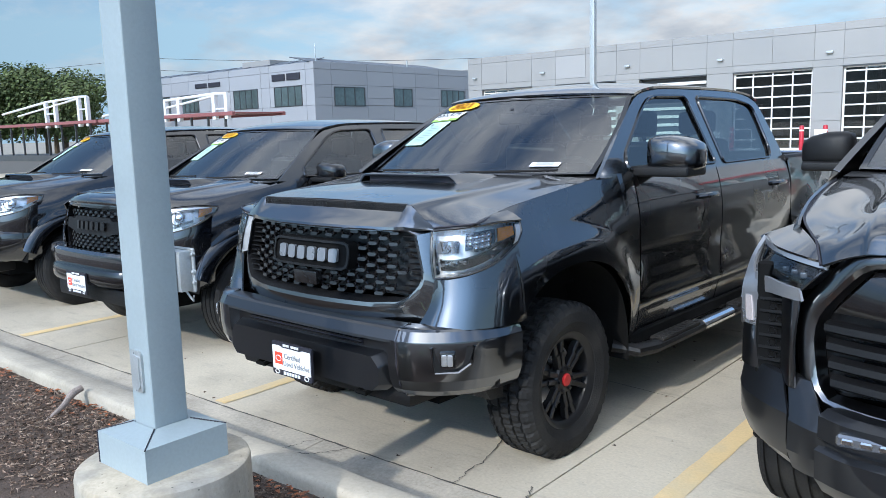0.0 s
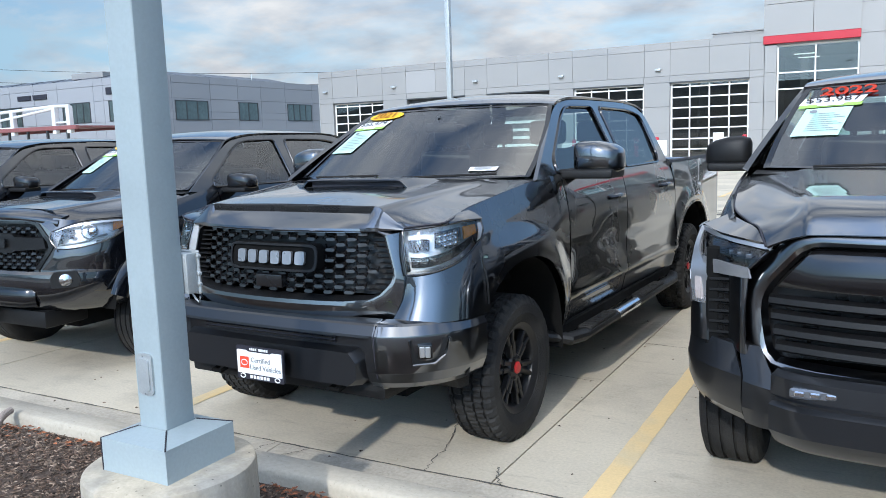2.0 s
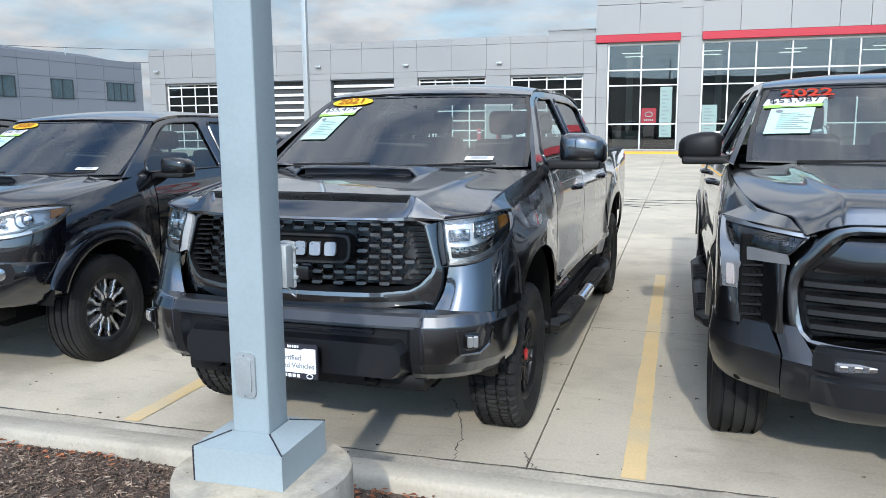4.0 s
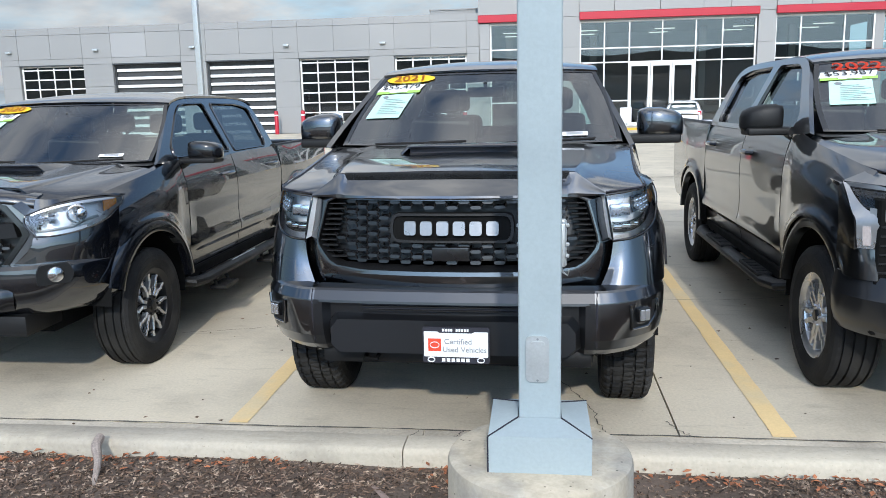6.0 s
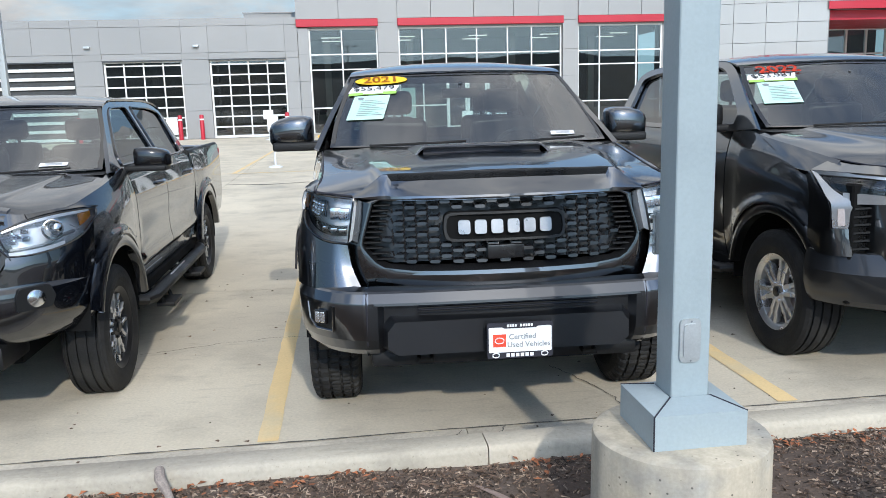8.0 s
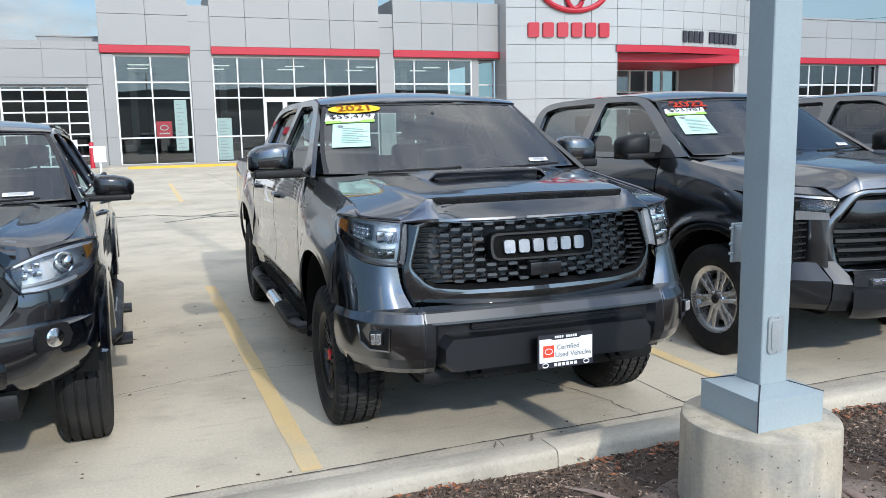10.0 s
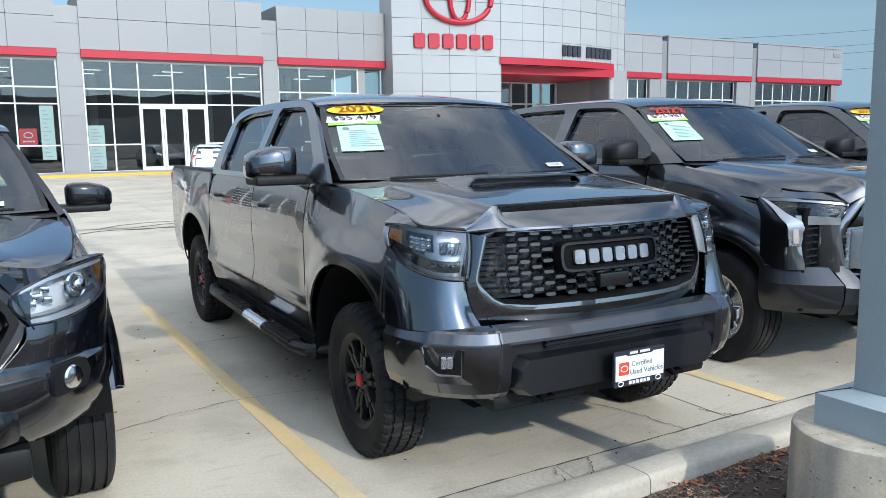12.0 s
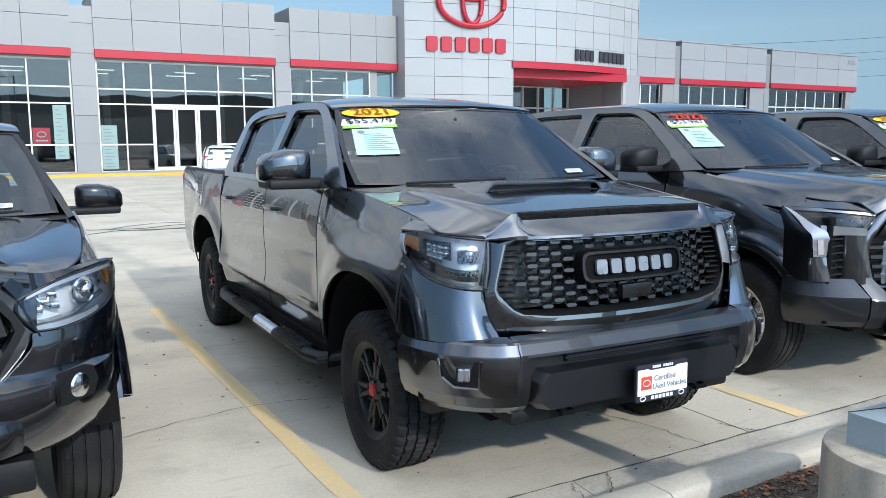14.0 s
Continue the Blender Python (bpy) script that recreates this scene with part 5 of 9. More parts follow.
# per model: height and half-width of the side's upper edge, half-width at the flank, wheel-arch radius
SHAPES = {
    "full": (smooth_lin([(-0.6, 1.262), (-0.42, 1.298), (-0.1, 1.340), (0.25, 1.382), (0.55, 1.410), (0.72, 1.395), (0.9, 1.385), (3.2, 1.385)]),
             smooth_lin([(-0.6, 0.86), (-0.42, 0.882), (-0.1, 0.886), (0.25, 0.898), (0.55, 0.922), (0.8, 0.938), (3.2, 0.938)]),
             smooth_lin([(-0.7, 0.985), (-0.42, 0.998), (-0.2, 1.000), (0.1, 1.000), (0.45, 0.998), (0.75, 0.990), (1.8, 0.990), (3.0, 0.995), (3.4, 1.005), (3.7, 1.012), (4.2, 1.005), (4.9, 0.985)]), 0.60),
    "other": (smooth_lin([(-0.6, 1.215), (-0.42, 1.24), (-0.1, 1.30), (0.25, 1.355), (0.55, 1.405), (0.72, 1.395), (0.9, 1.385), (3.2, 1.385)]),
              smooth_lin([(-0.6, 0.80), (-0.42, 0.872), (-0.1, 0.925), (0.25, 0.945), (0.55, 0.938), (0.8, 0.938), (3.2, 0.938)]),
              smooth_lin([(-0.7, 0.93), (-0.42, 0.985), (-0.2, 1.008), (0.1, 1.015), (0.45, 1.008), (0.75, 0.992), (1.8, 0.99), (3.0, 0.995), (3.4, 1.008), (3.7, 1.015), (4.2, 1.008), (4.9, 0.985)]), 0.555),
}
BODY = {}
HUB, SQ = 0.405, 2.3


def use_shape(kind):
    BODY["zt"], BODY["xt"], BODY["w"], BODY["arch"] = SHAPES["full" if kind == "full" else "other"]
    BODY["full"] = kind == "full"


def arch_z(y):
    z = 0.0
    for yc in (0.0, 3.70):
        d = abs(y - yc) / BODY["arch"]
        if d < 1:
            z = max(z, HUB + BODY["arch"] * (1 - d ** SQ) ** (1 / SQ))
    return z


def side_x(y, z, bed=False):
    w = BODY["w"](y)
    zt, xt = (1.385, 0.965) if bed else (BODY["zt"](y), BODY["xt"](y))
    s = min(1, max(0, (z - zt + 0.30) / 0.30))
    # the front fender slopes evenly, the doors roll in at the belt
    e = 2.0 if bed or not BODY["full"] else float(np.interp(y, [-0.45, -0.1, 0.45, 0.8], [1.6, 1.25, 1.25, 2.0]))
    x = w - (w - xt) * s ** e
    if z < 0.85:
        x -= 0.05 * ((0.85 - z) / 0.35) ** 2
    if not bed and 0.7 < y < 3.12:
        # pressed crease low on the doors, hollow above it
        x += 0.024 * math.exp(-((z - 0.66) / (0.055 if z > 0.66 else 0.022)) ** 2) - 0.010 * math.exp(-((z - 0.86) / 0.10) ** 2)
    A = BODY["arch"]
    for yc in (0.0, 3.70):
        r = (abs(y - yc) ** SQ + max(0.0, z - HUB) ** SQ) ** (1 / SQ)
        if BODY["full"]:
            # broad blister with a soft edge, and a narrow rolled lip
            k = min(1, max(0, (A + 0.20 - r) / 0.17))
            x += 0.024 * k * k * (3 - 2 * k) + 0.004 * math.exp(-((r - A) / 0.018) ** 2)
        else:
            x += 0.022 * math.exp(-((r - A) / 0.05) ** 2)
    return x


def side_rows(y0, y1, bed=False, ny=26, nz=34):
    ys = set(np.linspace(y0, y1, ny))
    for yc in (0.0, 3.70):
        for a in np.linspace(0, math.pi, 41):
            ys.add(min(max(yc - BODY["arch"] * math.cos(a) * 0.9995, y0), y1))
    rows = []
    for y in sorted(ys):
        top = 1.385 if bed else BODY["zt"](y)
        low = 0.50
        if y < -0.3:
            low = 0.80
        if bed and y > 4.3:
            low = 0.56
        low = max(low, arch_z(y))
        rows.append([V(side_x(y, low + (top - low) * k / nz, bed), y, low + (top - low) * k / nz) for k in range(nz + 1)])
    return rows


def both_sides(name, rows, material, t, W, solid=0.012, label="", angle=40):
    out = []
    for r in (rows, mirrored(rows)):
        verts, faces = grid_data(r)
        out.append(obj(name, verts, faces, material, t, label, angle=angle, solid=solid, warp=W))
    return out


def two(fn):
    """Runs fn with +1 and -1 for the two sides."""
    return [fn(s) for s in (1, -1)]


def cab_x(z):
    """Half-width of the cab above the belt line."""
    u = (z - 1.42) / (1.90 - 1.42)
    return 0.925 - 0.20 * u - 0.035 * u * u


WIN_F = rounded([(0.70, 1.425), (0.705, 1.505), (1.16, 1.785), (1.34, 1.852), (1.83, 1.858), (1.86, 1.412)], [0.02, 0.08, 0.15, 0.10, 0.05, 0.04], 6)
WIN_R = rounded([(1.985, 1.408), (2.0, 1.858), (2.68, 1.846), (2.935, 1.80), (2.905, 1.47), (2.86, 1.408)], [0.04, 0.05, 0.12, 0.07, 0.08, 0.05], 6)
CAB = rounded([(0.36, 1.40), (0.55, 1.52), (1.14, 1.865), (1.5, 1.905), (2.62, 1.905), (2.92, 1.885), (3.075, 1.83), (3.13, 1.45), (3.13, 1.37), (0.80, 1.37)], [0.02, 0.2, 0.25, 0.3, 0.2, 0.12, 0.08, 0.05, 0.01, 0.1], 5)


def wheel(parent, x, y, side, style, r=0.405, half=0.135):
    """A wheel with its face towards side (+1 or -1), hub at (x, y)."""
    w = new("wheel")
    w.parent = parent
    w.matrix_basis = pose(x, y, r - 0.012)
    s = side
    rim_r = 0.245
    # tyre with circumferential grooves and tread blocks
    bm = bmesh.new()
    n = 240 if style == "black" else 144
    prof = [(rim_r - 0.012, -0.095), (rim_r + 0.01, -0.115), (rim_r + 0.06, -half), (r - 0.05, -half * 0.99), (r - 0.02, -half * 0.90), (r - 0.004, -half * 0.78)]
    gro = [-0.62, -0.22, 0.22, 0.62]
    for g in gro:
        prof += [(r, half * (g - 0.055)), (r - 0.014, half * (g - 0.045)), (r - 0.014, half * (g + 0.045)), (r, half * (g + 0.055))]
    prof += [(r - 0.004, half * 0.78), (r - 0.02, half * 0.90), (r - 0.05, half * 0.99), (rim_r + 0.06, half), (rim_r + 0.01, 0.115), (rim_r - 0.012, 0.095)]
    rings = lathe(bm, prof, n, "x")
    for i, ring in enumerate(rings):
        a = prof[i][1] / half
        rad = prof[i][0]
        for k, v in enumerate(ring):
            cut = 0.0
            if style == "black":
                if rad > r - 0.006 and abs(a) > 0.5 and k % 6 in (0, 1):
                    cut = 0.014
                elif rad > r - 0.006 and abs(a) <= 0.5 and (k + (3 if a > 0 else 0)) % 6 == 0:
                    cut = 0.012
                elif r - 0.03 < rad < r - 0.006 and k % 6 in (0, 1):
                    cut = 0.011
            elif rad > r - 0.006 and abs(a) > 0.68 and k % 4 == 0:
                cut = 0.005
            if cut:
                f = (rad - cut) / rad
                v.co.y *= f
                v.co.z *= f
    part("tyre", bm, "rubber", w, angle=12)
    # rim
    bm = bmesh.new()
    o = s
    lathe(bm, [(rim_r - 0.012, -0.10 * o), (rim_r - 0.03, -0.08 * o), (rim_r - 0.045, 0.03 * o), (rim_r - 0.03, 0.09 * o), (rim_r - 0.008, 0.108 * o), (rim_r + 0.006, 0.112 * o), (rim_r + 0.008, 0.100 * o)], 64, "x")
    mats = {"black": "black_rim", "machined": "black_rim", "silver": "alloy"}
    rim = part("rim", bm, mats[style], w)
    bm = bmesh.new()
    lathe(bm, [(0.0, 0.0), (rim_r - 0.04, 0.0)], 48, "x")
    part("barrel", bm, "chassis", rim)
    n_sp = 6
    bm = bmesh.new()
    dark = bmesh.new()
    for k in range(n_sp):
        a = 2 * math.pi * k / n_sp + 0.26
        R = Matrix.Rotation(a, 4, "X")
        for d in (-1, 1):
            # each spoke is a pair of bars that parts towards the rim
            f0, f1, wd = {"black": (0.015, 0.036, 0.0135), "machined": (0.013, 0.060, 0.0115), "silver": (0.021, 0.040, 0.0165)}[style]
            pts_in = [(0.05, d * f0), (0.15, d * (f0 + f1) * 0.44), (rim_r - 0.018, d * f1)]
            if style == "machined":
                # straight root, then a sharp bend outwards to the rim
                pts_in = [(0.045, d * f0), (0.115, d * 0.019), (0.165, d * 0.046), (rim_r - 0.004, d * f1)]
            for (r0, t0), (r1, t1) in zip(pts_in, pts_in[1:]):
                vs = []
                for rr, tt, dep in ((r0, t0, 0.085), (r1, t1, 0.092)):
                    for q in (-wd, wd):
                        for xx in (dep - 0.035, dep - 0.005):
                            vs.append(bm.verts.new(R @ V(xx * o, tt + q, rr)))
                        vs.append(bm.verts.new(R @ V((dep) * o, tt + q * 0.6, rr)))
                for q in ((0, 6, 7, 1), (1, 7, 8, 2), (2, 8, 11, 5), (5, 11, 10, 4), (4, 10, 9, 3), (0, 1, 2, 5, 4, 3), (6, 9, 10, 11, 8, 7)):
                    bm.faces.new([vs[i] for i in q])
        b2 = bbox(dark, 0.045, 0.06, -0.02, 0.02, 0.05, rim_r - 0.03)
        for v in b2:
            v.co = R @ V(v.co.x * o, v.co.y, v.co.z)
    sp = part("spokes", bm, {"black": "black_rim", "machined": "alloy", "silver": "alloy"}[style], rim)
    part("spoke_web", dark, "black_rim" if style != "silver" else "alloy", rim)
    bm = bmesh.new()
    lathe(bm, [(0.075, 0.03 * o), (0.078, 0.075 * o), (0.07, 0.088 * o), (0.04, 0.092 * o), (0.0, 0.092 * o)], 32, "x")
    for k in range(6):
        a = 2 * math.pi * k / 6
        c = V(0.085 * o, 0.058 * math.cos(a), 0.058 * math.sin(a))
        tube(bm, [c, c + V(0.018 * o, 0, 0)], 0.009, 6)
    part("hub", bm, mats[style] if style != "machined" else "black_rim", rim)
    bm = bmesh.new()
    lathe(bm, [(0.034, 0.088 * o), (0.034, 0.100 * o), (0.028, 0.105 * o), (0.0, 0.106 * o)], 24, "x")
    part("centre_cap", bm, {"black": "red_cap", "machined": "black_rim", "silver": "lamp_dark"}[style], rim, {"black": "red centre cap"}.get(style, ""))
    bm = bmesh.new()
    lathe(bm, [(0.17, -0.02 * o), (0.17, 0.012 * o), (0.05, 0.02 * o), (0.0, 0.02 * o)], 32, "x")
    part("brake_disc", bm, "alloy", w)
    return w


def truck_body(t, paint, W, kind):
    # sides
    both_sides("fender", side_rows(-0.45 if kind == "full" else -0.42, 0.685, ny=24), paint, t, W)
    for rows, nm in ((side_rows(0.70, 1.812, ny=16), "front_door"), (side_rows(1.826, 3.115, ny=16), "rear_door")):
        for k, d in enumerate(both_sides(nm, rows, paint, t, W)):
            s = 1 if k == 0 else -1
            y = 1.66 if nm == "front_door" else 2.92
            z = 1.215
            bm = bmesh.new()
            x = side_x(y, z) + 0.002
            tube(bm, [V(s * x, y - 0.17, z), V(s * (x + 0.035), y - 0.14, z + 0.004), V(s * (x + 0.042), y - 0.07, z + 0.006), V(s * (x + 0.035), y + 0.02, z + 0.004), V(s * x, y + 0.04, z)], [0.016, 0.019, 0.02, 0.019, 0.016], 8)
            part("door_handle", bm, "gloss_black" if kind != "midsize" else paint, d, "", warp=W)
            bm = bmesh.new()
            lathe(bm, [(0.0, 0.004), (0.055, 0.004), (0.06, -0.01)], 20, "x")
            for v in bm.verts:
                v.co = V(s * (x + v.co.x), y - 0.06 + v.co.y * 1.2, z + v.co.z * 0.75)
            part("handle_cup", bm, "lamp_dark", d, warp=W)
    both_sides("bed_side", side_rows(3.13, 4.88, True, ny=20), paint, t, W)
    # sills and near-black filler inside: the shade in the gaps is put into its colour
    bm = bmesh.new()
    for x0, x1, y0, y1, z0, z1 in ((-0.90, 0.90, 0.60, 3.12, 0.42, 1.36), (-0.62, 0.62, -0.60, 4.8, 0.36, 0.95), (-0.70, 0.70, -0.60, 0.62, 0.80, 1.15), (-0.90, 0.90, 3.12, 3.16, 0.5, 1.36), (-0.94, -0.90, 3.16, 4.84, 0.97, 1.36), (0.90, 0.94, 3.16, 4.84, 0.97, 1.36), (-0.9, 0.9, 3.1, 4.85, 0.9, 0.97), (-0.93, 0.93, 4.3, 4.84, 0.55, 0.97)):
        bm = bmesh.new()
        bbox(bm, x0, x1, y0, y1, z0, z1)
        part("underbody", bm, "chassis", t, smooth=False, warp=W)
    # wheel-arch liners
    for yc in (0.0, 3.70):
        for s in (1, -1):
            rows = []
            for a in np.linspace(0.14, math.pi + (0.1 if yc > 1 else 0.05), 22):
                c_, s_ = math.cos(a), math.sin(a)
                y, z = yc - (BODY["arch"] - 0.004) * math.copysign(abs(c_) ** (2 / SQ), c_), HUB + (BODY["arch"] - 0.004) * math.copysign(abs(s_) ** (2 / SQ), s_)
                rows.append([V(s * x, y, z) for x in (0.985, 0.90, 0.75, 0.55)])
            rows = [[*r, V(s * 0.55, yc, HUB)] for r in rows]
            verts, faces = grid_data(rows)
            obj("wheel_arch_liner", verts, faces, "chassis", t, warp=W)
    # sill flange over the running boards
    for s in (1, -1):
        bm = bmesh.new()
        bbox(bm, min(s * 0.80, s * 0.975), max(s * 0.80, s * 0.975), 0.62, 3.10, 0.42, 0.50, 0.01, 1)
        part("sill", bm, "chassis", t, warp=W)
    # bed top rail, tailgate
    for s in (1, -1):
        bm = bmesh.new()
        tube(bm, [V(s * 0.945, 3.10, 1.388), V(s * 0.945, 4.86, 1.388)], 0.028, 8)
        part("bed_rail", bm, "black_plastic", t, warp=W)
    bm = bmesh.new()
    bbox(bm, -0.95, 0.95, 4.86, 4.92, 0.70, 1.385, 0.02, 2)
    bbox(bm, -0.92, 0.92, 4.90, 5.0, 0.50, 0.66, 0.03, 2)
    part("tailgate", bm, paint, t, warp=W)
    for s in (1, -1):
        bm = bmesh.new()
        bbox(bm, s * 0.955 - 0.035, s * 0.955 + 0.035, 4.83, 4.93, 0.90, 1.34, 0.015, 2)
        part("tail_light", bm, "sign_red", t, warp=W)
    # cab sides with window openings
    for s in (1, -1):
        put = lambda u, v: V(s * cab_x(v), u, v)
        bm = fill_holes(CAB, [WIN_F, WIN_R], put)
        cs = part("cab_side", bm, paint, t, angle=50, solid=0.03, warp=W)
        for loop, nm, g in ((WIN_F, "side_window", "side_glass"), (WIN_R, "rear_side_window", "rear_glass")):
            bm = bmesh.new()
            bm.faces.new([bm.verts.new(V(s * (cab_x(v) - 0.010), u, v)) for u, v in loop])
            bmesh.ops.triangulate(bm, faces=bm.faces)
            gl = part(nm, bm, g, cs, warp=W)
            bm = bmesh.new()
            tube(bm, [V(s * (cab_x(v) + 0.001), u, v) for u, v in loop], 0.011, 6, closed=True)
            part("window_seal", bm, "gloss_black", cs, warp=W)
    # roof
    net = []
    for y, zc, ze, xe in ((1.00, 1.872, 1.85, 0.735), (1.12, 1.905, 1.878, 0.725), (1.5, 1.95, 1.905, 0.695), (2.0, 1.962, 1.91, 0.690), (2.45, 1.955, 1.908, 0.690), (2.75, 1.94, 1.898, 0.695), (2.97, 1.908, 1.873, 0.712), (3.07, 1.855, 1.83, 0.735)):
        net.append([V(x * xe, y + (0.10 * x * x if y < 1.2 else 0.0), zc + (ze - zc) * abs(x) ** 2.4) for x in (-1, -0.8, -0.4, 0, 0.4, 0.8, 1)])
    verts, faces = grid_data(patch(net, 25, 25))
    obj("roof", verts, [tuple(reversed(f)) for f in faces], paint, t, angle=60, solid=0.015, warp=W)
    # windscreen: curved sheet between the pillars
    net = []
    for v, (yc, zc, ys, zs, xs) in enumerate(((0.20, 1.415, 0.42, 1.415, 0.865), (0.45, 1.56, 0.64, 1.55, 0.84), (0.72, 1.72, 0.88, 1.705, 0.79), (0.98, 1.862, 1.10, 1.852, 0.725))):
        net.append([V(x * xs, yc + (ys - yc) * abs(x) ** 2.2, zc + (zs - zc) * abs(x) ** 2.2) for x in (-1, -0.75, -0.4, 0, 0.4, 0.75, 1)])
    ws_rows = patch(net, 25, 17)
    verts, faces = grid_data(ws_rows)
    ws = obj("windscreen", verts, faces, "windshield_glass", t, angle=80, warp=W)
    # dark band printed round the windscreen edge
    rim = []
    n, k = len(ws_rows), len(ws_rows[0])
    loop = [ws_rows[0][j] for j in range(k)] + [ws_rows[i][k - 1] for i in range(1, n)] + [ws_rows[n - 1][j] for j in range(k - 2, -1, -1)] + [ws_rows[i][0] for i in range(n - 2, 0, -1)]
    c = V(0, 0.6, 1.64)
    verts = [V(*p) + V(0, -0.003, 0.004) for p in loop] + [c + (p - c) * 0.965 + V(0, -0.003, 0.004) for p in loop]
    L = len(loop)
    obj("screen_border", verts, [(i, (i + 1) % L, L + (i + 1) % L, L + i) for i in range(L)], "gloss_black", ws, warp=W)
    # rear window
    obj("rear_window", [V(-0.80, 3.105, 1.43), V(0.80, 3.105, 1.43), V(0.70, 3.055, 1.84), V(-0.70, 3.055, 1.84)], [(0, 1, 2, 3)], "back_glass", t, warp=W)
    bm = bmesh.new()
    bbox(bm, -0.92, 0.92, 3.085, 3.125, 1.30, 1.445, 0.008, 1)
    part("rear_panel", bm, paint, t, warp=W)
    for s in (1, -1):
        rows = [[V(s * (cab_x(z) - 0.004), y, z), V(s * (cab_x(z) - 0.07), y + 0.004, z), V(s * (cab_x(z) - 0.15), y - 0.003, z)] for y, z in ((3.128, 1.39), (3.115, 1.56), (3.095, 1.72), (3.07, 1.83), (2.98, 1.872))]
        verts, faces = grid_data(rows)
        obj("rear_pillar", verts, faces, paint, t, solid=0.01, warp=W)
    # cowl and wipers
    net = [[V(x * 0.9, 0.20 + 0.2 * abs(x) ** 2.2 + d, 1.405 - e) for x in np.linspace(-1, 1, 15)] for d, e in ((0.05, 0.0), (-0.10, 0.015))]
    verts, faces = grid_data(net)
    obj("cowl", verts, faces, "black_plastic", t, warp=W)
    for x0, x1 in ((-0.62, -0.05), (0.12, 0.70)):
        bm = bmesh.new()
        tube(bm, [V(x, 0.18 + 0.22 * (abs(x) / 0.87) ** 2.2, 1.428 + 0.003 * k) for k, x in enumerate(np.linspace(x0, x1, 6))], 0.008, 6)
        part("wiper", bm, "rubber", t, warp=W)
    # interior: dashboard, seats, wheel, mirror
    bm = bmesh.new()
    bbox(bm, -0.84, 0.84, 0.42, 0.78, 1.02, 1.385, 0.06, 3)
    bbox(bm, -0.15, 0.15, 0.75, 1.7, 0.8, 1.12, 0.05, 2)
    part("dashboard", bm, "interior", t, warp=W)
    for x, y in ((-0.42, 1.45), (0.42, 1.45), (-0.45, 2.35), (0.45, 2.35)):
        bm = bmesh.new()
        bbox(bm, x - 0.26, x + 0.26, y - 0.3, y + 0.25, 0.85, 1.05, 0.07, 3)
        bbox(bm, x - 0.25, x + 0.25, y + 0.17, y + 0.33, 1.0, 1.56, 0.07, 3)
        bbox(bm, x - 0.14, x + 0.14, y + 0.22, y + 0.33, 1.59, 1.77, 0.05, 3)
        bbox(bm, x - 0.07, x - 0.05, y + 0.26, y + 0.28, 1.5, 1.65)
        bbox(bm, x + 0.05, x + 0.07, y + 0.26, y + 0.28, 1.5, 1.65)
        part("seat", bm, "seat", t, warp=W)
    bm = bmesh.new()
    tube(bm, [V(0.42 + 0.19 * math.cos(a), 0.98 - 0.06 * math.sin(a), 1.30 + 0.18 * math.sin(a)) for a in np.linspace(0, math.tau, 33)[:-1]], 0.016, 8, closed=True)
    bbox(bm, 0.35, 0.49, 0.93, 0.99, 1.24, 1.36, 0.03, 2)
    tube(bm, [V(0.24, 0.98, 1.30), V(0.60, 0.98, 1.30)], 0.014, 6)
    part("steering_wheel", bm, "interior", t, warp=W)
    bm = bmesh.new()
    bbox(bm, -0.12, 0.12, 0.86, 0.89, 1.70, 1.765, 0.012, 2)
    tube(bm, [V(0, 0.87, 1.765), V(0, 0.85, 1.80)], 0.012, 6)
    part("rear_view_mirror", bm, "interior", t, warp=W)


def other_hood():
    half = []
    for y, cols in ((-0.70, ((0, 1.345), (0.30, 1.342), (0.53, 1.335), (0.585, 1.315), (0.64, 1.265), (0.69, 1.235))),
                    (-0.55, ((0, 1.362), (0.32, 1.358), (0.56, 1.350), (0.62, 1.325), (0.72, 1.275), (0.795, 1.225))),
                    (-0.30, ((0, 1.385), (0.33, 1.380), (0.58, 1.370), (0.65, 1.345), (0.79, 1.305), (0.89, 1.258))),
                    (0.0, ((0, 1.408), (0.34, 1.403), (0.60, 1.394), (0.68, 1.372), (0.84, 1.345), (0.93, 1.308))),
                    (0.22, ((0, 1.422), (0.34, 1.418), (0.62, 1.410), (0.70, 1.392), (0.86, 1.372), (0.945, 1.345))),
                    (0.36, ((0, 1.425), (0.34, 1.424), (0.63, 1.418), (0.71, 1.404), (0.87, 1.392), (0.945, 1.370)))):
        half.append([V(x, y - (0.18 * (1 - (x / 0.9) ** 2) if y > 0.3 else (0.09 * (1 - (x / 0.9) ** 2) if y > 0.2 else 0.0)), z) for x, z in cols])
    return half


